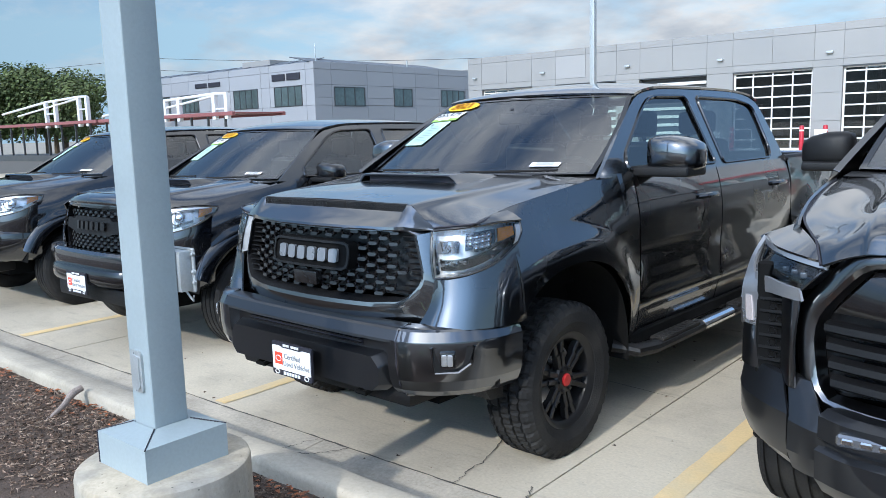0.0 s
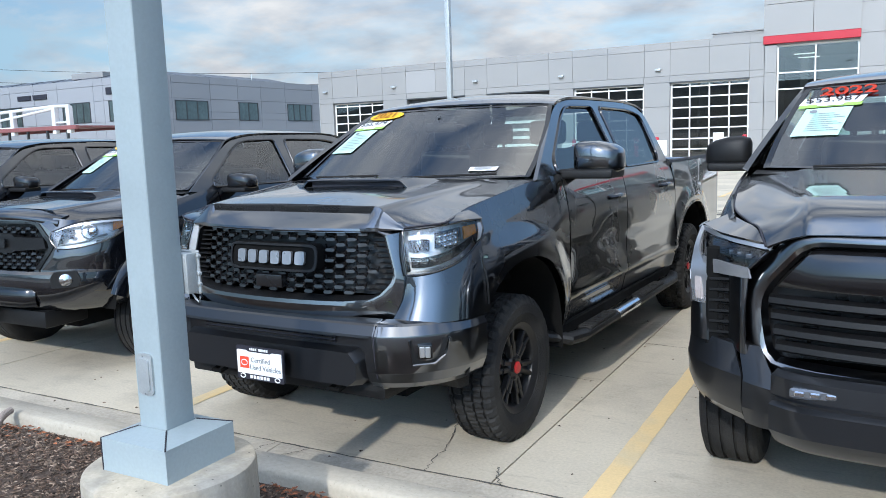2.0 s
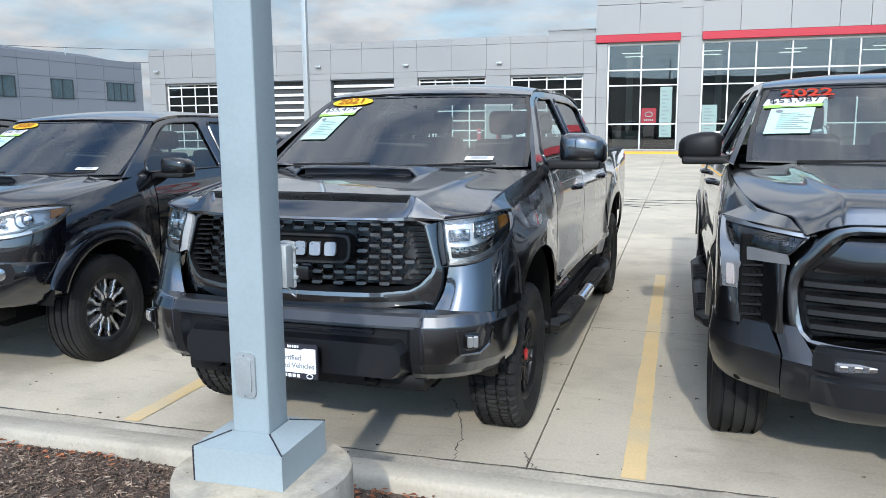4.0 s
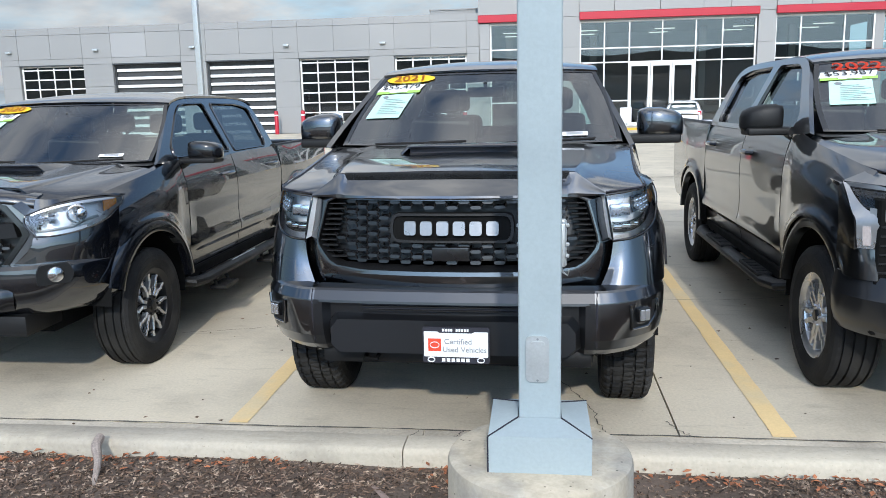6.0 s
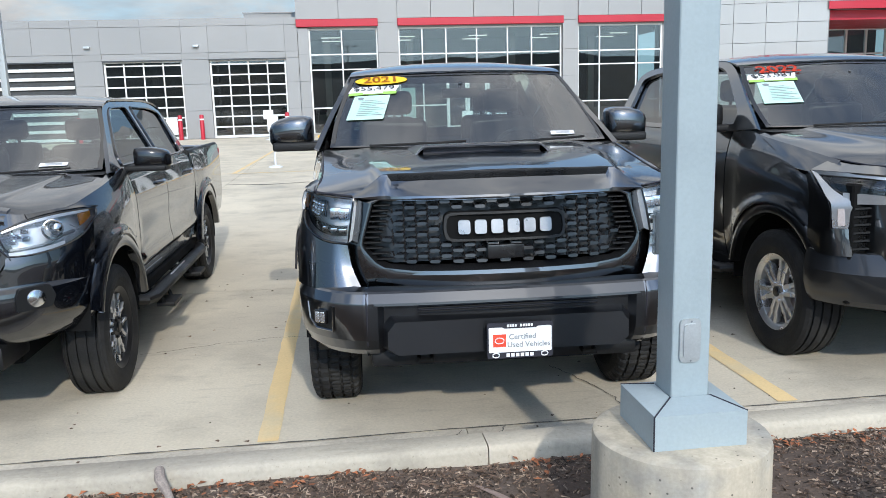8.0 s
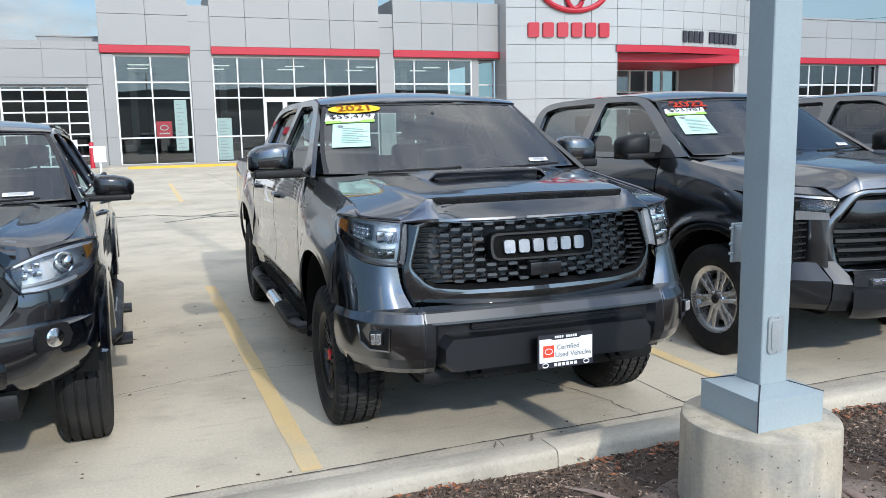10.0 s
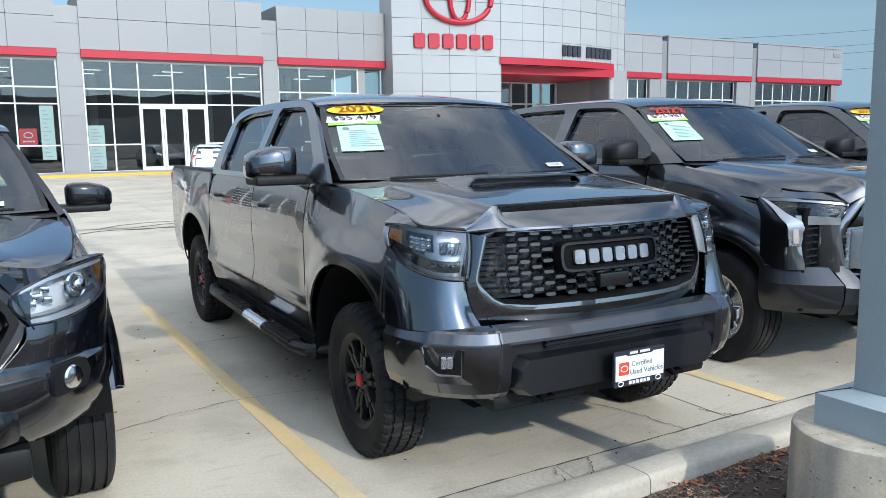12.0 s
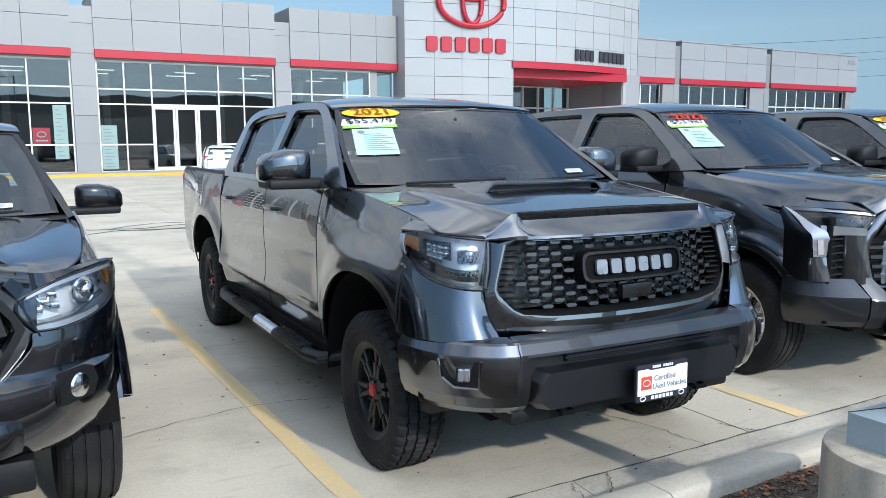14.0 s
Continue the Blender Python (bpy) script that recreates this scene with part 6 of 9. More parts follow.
def hood(t, paint, W, kind):
    if kind == "full":
        half = [[V(*p) for p in r] for r in (
            ((0, -0.70, 1.345), (0.30, -0.70, 1.342), (0.530, -0.70, 1.338), (0.575, -0.70, 1.334), (0.605, -0.70, 1.312), (0.665, -0.70, 1.270), (0.716, -0.70, 1.238)),
            ((0, -0.60, 1.357), (0.31, -0.60, 1.353), (0.545, -0.60, 1.349), (0.592, -0.60, 1.344), (0.625, -0.61, 1.320), (0.72, -0.655, 1.274), (0.805, -0.672, 1.248)),
            ((0, -0.48, 1.370), (0.32, -0.48, 1.366), (0.560, -0.48, 1.361), (0.610, -0.48, 1.355), (0.648, -0.50, 1.331), (0.78, -0.56, 1.288), (0.900, -0.605, 1.262)),
            ((0, -0.28, 1.388), (0.33, -0.28, 1.383), (0.575, -0.28, 1.377), (0.628, -0.28, 1.370), (0.668, -0.29, 1.350), (0.79, -0.34, 1.322), (0.876, -0.40, 1.299)),
            ((0, 0.0, 1.408), (0.34, 0.0, 1.403), (0.590, 0.0, 1.397), (0.645, 0.0, 1.389), (0.690, 0.0, 1.374), (0.81, -0.02, 1.357), (0.884, -0.06, 1.343)),
            ((0, 0.14, 1.420), (0.34, 0.15, 1.416), (0.600, 0.165, 1.409), (0.660, 0.175, 1.403), (0.710, 0.18, 1.396), (0.83, 0.20, 1.386), (0.898, 0.22, 1.377)),
            ((0, 0.19, 1.425), (0.34, 0.21, 1.423), (0.610, 0.27, 1.418), (0.670, 0.29, 1.413), (0.720, 0.30, 1.408), (0.84, 0.345, 1.402), (0.908, 0.37, 1.395)))]
    else:
        half = other_hood()
    if kind == "newer":
        # the nose runs on down to the grille frame and the lamps
        half[0][-1] = V(0.745, -0.69, 1.222)
        half.insert(0, [V(0, -0.835, 1.305), V(0.30, -0.83, 1.302), V(0.53, -0.805, 1.290), V(0.585, -0.79, 1.270), V(0.65, -0.77, 1.235), V(0.725, -0.74, 1.195)])
        half.insert(0, [V(0, -0.893, 1.222), V(0.30, -0.885, 1.222), V(0.53, -0.845, 1.215), V(0.585, -0.83, 1.206), V(0.64, -0.812, 1.188), V(0.705, -0.79, 1.160)])
    net = [[V(-p.x, p.y, p.z) for p in reversed(r[1:])] + r for r in half]
    verts, faces = grid_data(patch(net, 73, 31))
    hd = obj("hood", verts, faces, paint, t, angle=28, solid=0.012, warp=W)
    # dark shut line along each side
    for s in (1, -1):
        bm = bmesh.new()
        tube(bm, cr([V(s * (r[-1].x + 0.002), r[-1].y, r[-1].z + 0.001) for r in half], 30), 0.0048, 5)
        part("shut_line", bm, "ink", hd, warp=W)
    return hd


def scoop(t, W, w=0.33, y0=-0.16, z=1.388, h=0.050, paint="black_plastic"):
    """A raised hood scoop: flat-topped, with flared cheeks and a deep dark mouth towards the front."""
    net = []
    for y, hh, ww in ((y0 - 0.004, h * 0.90, w), (y0 + 0.006, h * 1.0, w * 1.0), (y0 + 0.05, h, w * 1.0), (y0 + 0.16, h * 0.86, w * 1.05), (y0 + 0.30, h * 0.42, w * 1.12), (y0 + 0.42, -0.006, w * 1.16)):
        base = z + (y - y0) * 0.06
        net.append([V(x * ww, y + 0.05 * max(0, abs(x) - 0.9), base + f * hh - (0.014 if f == 0 else 0)) for x, f in ((-1.20, 0), (-1.10, 0.45), (-1.02, 0.93), (-0.96, 1), (-0.5, 1.05), (0, 1.06), (0.5, 1.05), (0.96, 1), (1.02, 0.93), (1.10, 0.45), (1.20, 0))])
    verts, faces = grid_data(net)
    s = obj("hood_scoop", verts, faces, paint, t, angle=20, solid=0.010, warp=W)
    bm = bmesh.new()
    bbox(bm, -w * 1.0, w * 1.0, y0 + 0.045, y0 + 0.13, z - 0.02, z + h * 0.84, 0.002, 1)
    part("scoop_mouth", bm, "ink", s, warp=W)
    bm = bmesh.new()
    bbox(bm, -w * 0.98, w * 0.98, y0 - 0.02, y0 + 0.05, z - 0.012, z + 0.006, 0.004, 2)
    part("scoop_sill", bm, "black_plastic", s, warp=W)


def side_mirror(t, W0, paint_shell, s, kind):
    """Door mirror; s is the side."""
    k0, kz, dz = {"full": (1.06, 1.0, 0.0), "midsize": (0.86, 0.80, -0.03), "newer": (0.80, 0.90, -0.01)}[kind]
    W = lambda p: W0(V(math.copysign(0.95 + (abs(p[0]) - 0.95) * k0, p[0]), p[1], 1.45 + (p[2] - 1.45) * kz + dz))
    net = []
    for x, w, zc, hh in ((0.985, 0.03, 1.515, 0.06), (1.0, 0.07, 1.514, 0.088), (1.04, 0.09, 1.516, 0.097), (1.12, 0.10, 1.514, 0.098), (1.20, 0.095, 1.503, 0.088), (1.24, 0.075, 1.494, 0.072), (1.258, 0.03, 1.487, 0.045)):
        ring = []
        for a in np.linspace(0, math.tau, 25)[:-1]:
            c, q = math.cos(a), math.sin(a)
            ring.append(V(s * x, 0.86 + math.copysign(abs(c) ** 0.6, c) * w * (1.3 if kind == "full" else 1.0) + 0.12 * (x - 1.1), zc + math.copysign(abs(q) ** 0.5, q) * hh))
        net.append(ring)
    bm = bmesh.new()
    rr = [[bm.verts.new(p) for p in ring] for ring in net]
    for p, q in zip(rr, rr[1:]):
        for k in range(24):
            bm.faces.new((p[k], p[(k + 1) % 24], q[(k + 1) % 24], q[k]))
    bm.faces.new(rr[0])
    bm.faces.new(rr[-1])
    mr = part("side_mirror", bm, paint_shell, t, angle=50, warp=W)
    bm = bmesh.new()
    bbox(bm, min(s * 0.90, s * 1.235), max(s * 0.90, s * 1.235), 0.735 if kind == "full" else 0.755, 0.985 if kind == "full" else 0.965, 1.386, 1.444, 0.02, 3)
    part("mirror_arm", bm, "black_plastic", mr, warp=W)
    bm = bmesh.new()
    bbox(bm, min(s * 1.05, s * 1.20), max(s * 1.05, s * 1.20), 0.975 if kind == "full" else 0.945, 0.990 if kind == "full" else 0.958, 1.45, 1.575, 0.004, 1)
    part("mirror_glass", bm, "mirror", mr, warp=W)


def ring_rows(outer, inner, n, put, N=96):
    """Rings between two closed 2D loops, matched by angle from the inner loop's middle."""
    def resample(loop, c):
        pts = [Vector(p) for p in loop]
        out = []
        for k in range(N):
            a = math.tau * k / N
            d = Vector((math.cos(a), math.sin(a)))
            best = None
            for i in range(len(pts)):
                p, q = pts[i] - c, pts[(i + 1) % len(pts)] - c
                e = q - p
                den = d.x * e.y - d.y * e.x
                if abs(den) < 1e-12:
                    continue
                tt = (p.x * e.y - p.y * e.x) / den
                u = (p.x * d.y - p.y * d.x) / den
                if tt > 0 and -1e-9 <= u <= 1 + 1e-9:
                    best = max(best or 0, tt)
            out.append(c + d * (best or 0))
        return out
    c = sum((Vector(p) for p in inner), Vector((0, 0))) / len(inner)
    A, B = resample(outer, c), resample(inner, c)
    return [[put(*(A[k].lerp(B[k], i / n))) for k in range(N)] for i in range(n + 1)]


def ring_ob(name, rows, material, t, label="", solid=0.0, angle=35, W=None):
    N = len(rows[0])
    verts = [p for r in rows for p in r]
    faces = [(i * N + k, i * N + (k + 1) % N, (i + 1) * N + (k + 1) % N, (i + 1) * N + k) for i in range(len(rows) - 1) for k in range(N)]
    return obj(name, verts, faces, material, t, label, angle=angle, solid=solid, warp=W)


def level_loft(plan, levels, n=28):
    """A half plan (x >= 0, from the middle outwards) lofted through levels of (z, inset)."""
    pts = cr([V(x, y, 0) for x, y in plan], n)
    rows = []
    for z, ins in levels:
        r = []
        for i, p in enumerate(pts):
            a, b = pts[max(0, i - 1)], pts[min(len(pts) - 1, i + 1)]
            tg = (b - a).normalized()
            nrm = V(-tg.y, tg.x, 0)
            r.append(V(max(0, p.x + nrm.x * ins) if i else 0.0, p.y + nrm.y * ins, z))
        rows.append([V(-p.x, p.y, p.z) for p in reversed(r[1:])] + r)
    return rows


def face_y(x, z):
    return -0.895 + 0.13 * (abs(x) / 0.7) ** 2.2 + 0.16 * (z - 0.8)


def plate(t, x, y, z, tilt=0):
    """Dealer's advertising plate in a black frame."""
    m = pose(x, y, z, 90 + tilt, 0, 0)
    bm = bmesh.new()
    prism(bm, rounded([(-0.155, -0.085), (0.155, -0.085), (0.155, 0.085), (-0.155, 0.085)], 0.012, 3), 0, 0.012, lambda u, v, a: m @ V(u, v, a))
    p = part("plate_frame", bm, "ink", t, "black plastic plate frame")
    bm = bmesh.new()
    prism(bm, rounded([(-0.148, -0.055), (0.148, -0.055), (0.148, 0.065), (0.085, 0.065), (0.075, 0.058), (-0.075, 0.058), (-0.085, 0.065), (-0.148, 0.065)], 0.004, 2), 0.012, 0.015, lambda u, v, a: m @ V(u, v, a))
    part("plate", bm, "paper_white", p, "white advertising plate with red square")
    bm = bmesh.new()
    bbox(bm, -0.128, -0.068, -0.028, 0.032, 0.015, 0.0165, m=m)
    part("plate_square", bm, "sticker_red", p)
    bm = bmesh.new()
    tube(bm, [m @ V(-0.098 + 0.021 * math.cos(a), 0.002 + 0.014 * math.sin(a), 0.017) for a in np.linspace(0, math.tau, 17)[:-1]], 0.0022, 5, closed=True)
    part("plate_emblem", bm, "paper_white", p)
    lettering("plate_text", "Certified", 0.036, m @ pose(0.010, 0.018, 0.0165), "ink_grey", p)
    lettering("plate_text", "Used Vehicles", 0.036, m @ pose(0.040, -0.020, 0.0165), "ink_grey", p)
    for x0, x1, z0, z1 in [(-0.066 + 0.0225 * k, -0.050 + 0.0225 * k, -0.078, -0.062) for k in range(6)] + [(-0.062 + 0.0125 * k, -0.053 + 0.0125 * k, 0.066, 0.078) for k in range(10) if k != 4]:
        bm = bmesh.new()
        bbox(bm, x0, x1, z0, z1, 0.012, 0.0145, m=m)
        part("plate_bar", bm, "paper_white", p, smooth=False)
    for sx in (-0.115, 0.115):
        bm = bmesh.new()
        tube(bm, [m @ V(sx + 0.016 * math.cos(a), -0.069 + 0.0105 * math.sin(a), 0.014) for a in np.linspace(0, math.tau, 15)[:-1]], 0.003, 5, closed=True)
        part("plate_emblem", bm, "paper_white", p)
    return p


def head_lamp(t, W, s, net, label, depth=0.07, housing="lamp_inner", wall="lamp_dark"):
    """A lamp behind a clear lens; returns it and the places a little behind the lens, row by row from inner to outer edge."""
    rows = patch([[V(*p) for p in r] for r in net], 17, 9)
    if s < 0:
        rows = [[V(-p.x, p.y, p.z) for p in r] for r in rows]
    verts, faces = grid_data(rows)
    hl = obj("headlight", verts, faces, "clear_lens", t, label, angle=60, warp=W)
    c = V(s * 0.5, -0.25, 1.12)
    back = [[p + (c - p).normalized() * (depth + 0.012 * ((i + j) % 2)) for j, p in enumerate(r)] for i, r in enumerate(rows)]
    verts, faces = grid_data(back)
    obj("housing", verts, faces, housing, hl, angle=10, warp=W)
    edge = [rows[0][j] for j in range(17)] + [rows[i][16] for i in range(1, 9)] + [rows[8][j] for j in range(15, -1, -1)] + [rows[i][0] for i in range(7, 0, -1)]
    eb = [p + (c - p).normalized() * (depth + 0.014) for p in edge]
    L = len(edge)
    obj("lamp_wall", edge + eb, [(i, (i + 1) % L, L + (i + 1) % L, L + i) for i in range(L)], wall, hl, warp=W)
    bm = bmesh.new()
    tube(bm, [p - V(0, 0.001, 0) for p in edge], 0.0055, 6, closed=True)
    part("lamp_rim", bm, "gloss_black", hl, warp=W)
    return hl, [[p + (c - p).normalized() * 0.024 for p in r] for r in rows]


def marker(hl, W, s, inn, c0, c1, r0, r1, material="amber"):
    verts, faces = grid_data([r[c0:c1] for r in inn[r0:r1]])
    obj("marker_lamp", [v + V(0.010 * s, -0.010, 0) for v in verts], faces, material, hl, "amber side marker lamp", solid=0.01, warp=W)


def bars_in(g, W, inside, z0, nr, dz, dx, y_at, skip=lambda x, z: False, w=0.029, h=0.0105):
    """Staggered short grille bars, each an object on one mesh, with thin webs between."""
    bar = bmesh.new()
    prism(bar, [(-w, 0), (-w + 0.008, -h), (w - 0.008, -h), (w, 0), (w - 0.008, h), (-w + 0.008, h)], 0.0, 0.035, lambda u, v, a: V(u * (1 if a < 0.01 else 0.9), a + 0.18 * (v + h), v + a * 0.15))
    bme = bpy.data.meshes.new("grille_bar")
    bmesh.ops.recalc_face_normals(bar, faces=bar.faces)
    bar.to_mesh(bme)
    bar.free()
    bme.materials.append(M["grille_satin"])
    links = bmesh.new()
    n = int(0.8 / dx) + 1
    for r in range(nr):
        z = z0 + dz * r
        for k in range(-n, n + 1):
            x = (k + (0.5 if r % 2 else 0.0)) * dx
            if not inside(abs(x) + 0.02, z) or skip(x, z):
                continue
            o = new("grille_bar", bme)
            o.parent = g
            slope = (y_at(abs(x) + 0.01, z) - y_at(abs(x) - 0.01, z)) / 0.02
            q = W((x, y_at(x, z) + 0.016, z))
            o.matrix_basis = Matrix.Translation(q) @ pose(0, 0, 0, 0, 0, math.degrees(math.atan(slope)) * (1 if x > 0 else -1))
            if r < nr - 1:
                for d in (-1, 1):
                    tube(links, [W((x + d * (w - 0.004), y_at(x, z) + 0.03, z)), W((x + d * (dx / 2 - w + 0.004), y_at(x, z) + 0.03, z + dz))], 0.0045, 5)
    tagged(part("grille_web", links, "gloss_black", g), kind="stuff")


def nose_full(t, paint, W):
    """Front of the full-size truck: lip, grille with staggered bars, headlights, bumper."""
    # painted lip over the grille, with a dark vent slot
    xs = [0.0, 0.25, 0.45, 0.53, 0.546, 0.575, 0.605, 0.665, 0.716]
    hz = [1.306, 1.305, 1.304, 1.304, 1.334, 1.334, 1.312, 1.270, 1.238]
    hy = [-0.728, -0.727, -0.722, -0.716, -0.703, -0.702, -0.702, -0.702, -0.702]
    net = []
    for f, out in ((0.0, 0.0), (0.12, 0.006), (0.35, 0.006), (0.65, 0.003), (0.9, 0.0), (1.0, 0.0)):
        row = []
        for x, z, y in zip(xs, hz, hy):
            yf, zf = face_y(x, 1.22) - 0.014, 1.224
            row.append(V(x, yf + (y - yf) * f - out, zf + (z - zf) * f + out * 0.5))
        net.append([V(-p.x, p.y, p.z) for p in reversed(row[1:])] + row)
    verts, faces = grid_data(net)
    obj("hood_lip", verts, faces, paint, t, angle=17, solid=0.012, warp=W)
    bm = bmesh.new()
    bbox(bm, -0.545, 0.545, -0.705, -0.62, 1.255, 1.340, 0.004, 1)
    vent = part("hood_vent", bm, "lamp_dark", t, warp=W)
    bm = bmesh.new()
    for r in range(3):
        for k in range(44):
            x = -0.53 + 1.06 * (k + 0.5 * (r % 2)) / 43
            if abs(x) < 0.535:
                tube(bm, [V(x + 0.010 * math.cos(a), -0.709, 1.300 + 0.013 * r + 0.006 * math.sin(a)) for a in np.linspace(0, math.tau, 7)[:-1]], 0.0016, 4, closed=True)
    tagged(part("vent_mesh", bm, "grille_satin", vent, warp=W), kind="stuff")
    # grille surround
    inner = rounded([(0.605, 1.218), (0.672, 1.0), (0.575, 0.905), (-0.575, 0.905), (-0.672, 1.0), (-0.605, 1.218)], [0.025, 0.035, 0.05, 0.05, 0.035, 0.025], 5)
    outer = rounded([(0.690, 1.235), (0.738, 1.03), (0.752, 0.985), (0.742, 0.91), (0.696, 0.79), (-0.696, 0.79), (-0.742, 0.91), (-0.752, 0.985), (-0.738, 1.03), (-0.690, 1.235)], 0.012, 3)
    rows = ring_rows(outer, inner, 6, lambda u, v: V(u, face_y(u, v) - 0.015, v), 128)
    for i, d in enumerate((0.030, 0.021, 0.013, 0.006, 0.001, 0.002, 0.075)):
        rows[i] = [p + V(0, d, 0) for p in rows[i]]
    ring_ob("grille_surround", rows[:6], paint, t, "", 0.012, 16, W)
    ring_ob("grille_tunnel", rows[5:], "black_plastic", t, "", 0.006, 30, W)
    g = new("grille")
    g.parent = t
    bm = bmesh.new()
    vs = [bm.verts.new(V(u, face_y(u, v) + 0.10, v)) for u, v in inner]
    bm.faces.new(vs)
    bmesh.ops.triangulate(bm, faces=bm.faces)
    part("grille_backing", bm, "lamp_dark", g, solid=0.01, warp=W)
    inside = lambda x, z: abs(x) < 0.605 + 0.067 * (1.218 - z) / 0.218 - 0.012 if z > 1.0 else abs(x) < 0.672 - 0.097 * (1.0 - z) / 0.095 - 0.01
    bars_in(g, W, lambda x, z: inside(x + 0.06, z), 0.924, 12, 0.0256, 0.112, face_y, lambda x, z: abs(x) < 0.31 and 1.015 < z < 1.168, 0.027, 0.0080)
    # plain fins at both ends of the opening
    for s in (1, -1):
        for k in range(11):
            bm = bmesh.new()
            z = 0.935 + 0.0256 * k
            xe = 0.605 + 0.067 * (1.218 - z) / 0.218 if z > 1.0 else 0.672 - 0.097 * (1.0 - z) / 0.095
            y = face_y(xe - 0.03, z)
            bbox(bm, min(s * (xe - 0.075), s * (xe + 0.005)), max(s * (xe - 0.075), s * (xe + 0.005)), y + 0.02, y + 0.06, z - 0.003, z + 0.003)
            part("end_fin", bm, "black_plastic", g, warp=W)

    # centre plaque with plain silver blocks
    bm = bmesh.new()
    pl = rounded([(-0.285, 1.022), (0.285, 1.022), (0.295, 1.09), (0.285, 1.158), (-0.285, 1.158), (-0.295, 1.09)], 0.03, 4)
    prism(bm, pl, 0, 1, lambda u, v, a: V(u, face_y(u, v) - 0.012 + 0.05 * a, v))
    pq = part("grille_plaque", bm, "chassis", g, "black plaque with plain silver blocks")
    rows = ring_rows(pl, [(u * 0.955, 1.09 + (v - 1.09) * 0.84) for u, v in pl], 2, lambda u, v: V(u, face_y(u, v) - 0.020, v), 96)
    ring_ob("plaque_rim", rows, "black_plastic", pq, "", 0.008)
    for k in range(6):
        xa = -0.2245 + 0.0780 * k
        bm = bmesh.new()
        prism(bm, rounded([(xa, 1.057), (xa + 0.057, 1.057), (xa + 0.057, 1.122), (xa, 1.122)], 0.014, 3), 0, 1, lambda u, v, a: V(u, face_y(u, v) - 0.026 + 0.014 * a, v))
        part("plaque_block", bm, "letter_silver", pq, "plain silver block")
    bm = bmesh.new()
    bbox(bm, -0.09, 0.085, -0.885, -0.84, 0.936, 1.002, 0.006, 2)
    part("grille_sensor", bm, "grille_satin", g, warp=W)
    # headlights
    for s in (1, -1):
        top = [(0.712, -0.712, 1.226), (0.80, -0.685, 1.236), (0.89, -0.612, 1.248), (0.935, -0.51, 1.256), (0.958, -0.385, 1.252)]
        mid = [(0.730, -0.740, 1.122), (0.82, -0.712, 1.128), (0.90, -0.640, 1.146), (0.952, -0.525, 1.172), (0.976, -0.395, 1.204)]
        bot = [(0.748, -0.748, 1.016), (0.83, -0.720, 1.024), (0.902, -0.650, 1.044), (0.955, -0.545, 1.086), (0.977, -0.425, 1.158)]
        hl, inn = head_lamp(t, W, s, (bot, mid, top), "clear-lens headlight with bright reflectors and amber marker", 0.055, "lamp_silver", "lamp_silver")
        # bright bands along the top and round the outer end, black band along the bottom
        lens = patch([[V(s * p[0], p[1], p[2]) for p in r] for r in (bot, mid, top)], 17, 9)
        for nm, r0, r1, c0, c1, m_ in (("chrome_strip", 8, 9, 0, 14, "lamp_silver"), ("lower_strip", 0, 1, 0, 14, "lamp_silver"), ("outer_strip", 1, 8, 15, 17, "silver_trim")):
            verts, faces = grid_data([[q + V(s * 0.001, -0.002, 0.0) for q in r[c0:c1]] for r in lens[r0:r1]])
            obj(nm, verts, faces, m_, hl, solid=0.006, warp=W)
        for r_, c_ in ((6, 7), (6, 8), (6, 9), (6, 10), (5, 7), (5, 8), (5, 9), (5, 10), (4, 8), (4, 9), (4, 10)):
            bm = bmesh.new()
            bmesh.ops.create_uvsphere(bm, u_segments=12, v_segments=8, radius=0.017, matrix=Matrix.Translation(inn[r_][c_] + V(0, 0.012, 0)))
            part("led_cell", bm, "mirror", hl, warp=W)
        verts, faces = grid_data([[q + V(0, 0.018, 0) for q in r[6:12]] for r in inn[4:8]])
        obj("led_tray", verts, faces, "gloss_black", hl, warp=W, solid=0.01)
        # black sweep under the cells, from the inner edge out to the marker
        verts, faces = grid_data([[q + V(0, 0.012, 0.006 * k * (k - 9) / 20) for k, q in enumerate(r[1:15])] for r in inn[1:4]])
        obj("black_sweep", verts, faces, "gloss_black", hl, warp=W, solid=0.008)
        # curved bright bowls with a lens in each
        for r_, c_ in ((5, 2), (5, 4)):
            q = inn[r_][c_]
            bm = bmesh.new()
            bbox(bm, q.x - 0.030, q.x + 0.030, q.y + 0.002, q.y + 0.03, q.z - 0.030, q.z + 0.030, 0.012, 2)
            part("reflector", bm, "chrome", hl, warp=W)
        for c_ in (2, 4, 6):
            q = inn[2][c_]
            bm = bmesh.new()
            bbox(bm, q.x - 0.020, q.x + 0.020, q.y - 0.002, q.y + 0.02, q.z - 0.008, q.z + 0.008, 0.004, 2)
            part("reflector", bm, "chrome", hl, warp=W)
        marker(hl, W, s, inn, 12, 16, 4, 8)
        # painted panel under the lamp
        lo2 = [(0.69, -0.800, 0.80), (0.80, -0.805, 0.80), (0.918, -0.730, 0.80), (1.000, -0.590, 0.80), (1.026, -0.425, 0.80)]
        m2 = [(0.733, -0.762, 0.90), (0.815, -0.762, 0.905), (0.912, -0.694, 0.915), (0.984, -0.570, 0.94), (1.016, -0.428, 0.975)]
        hi2 = [(0.75, -0.748, 1.008), (0.83, -0.724, 1.016), (0.902, -0.658, 1.036), (0.957, -0.552, 1.078), (0.980, -0.430, 1.150)]
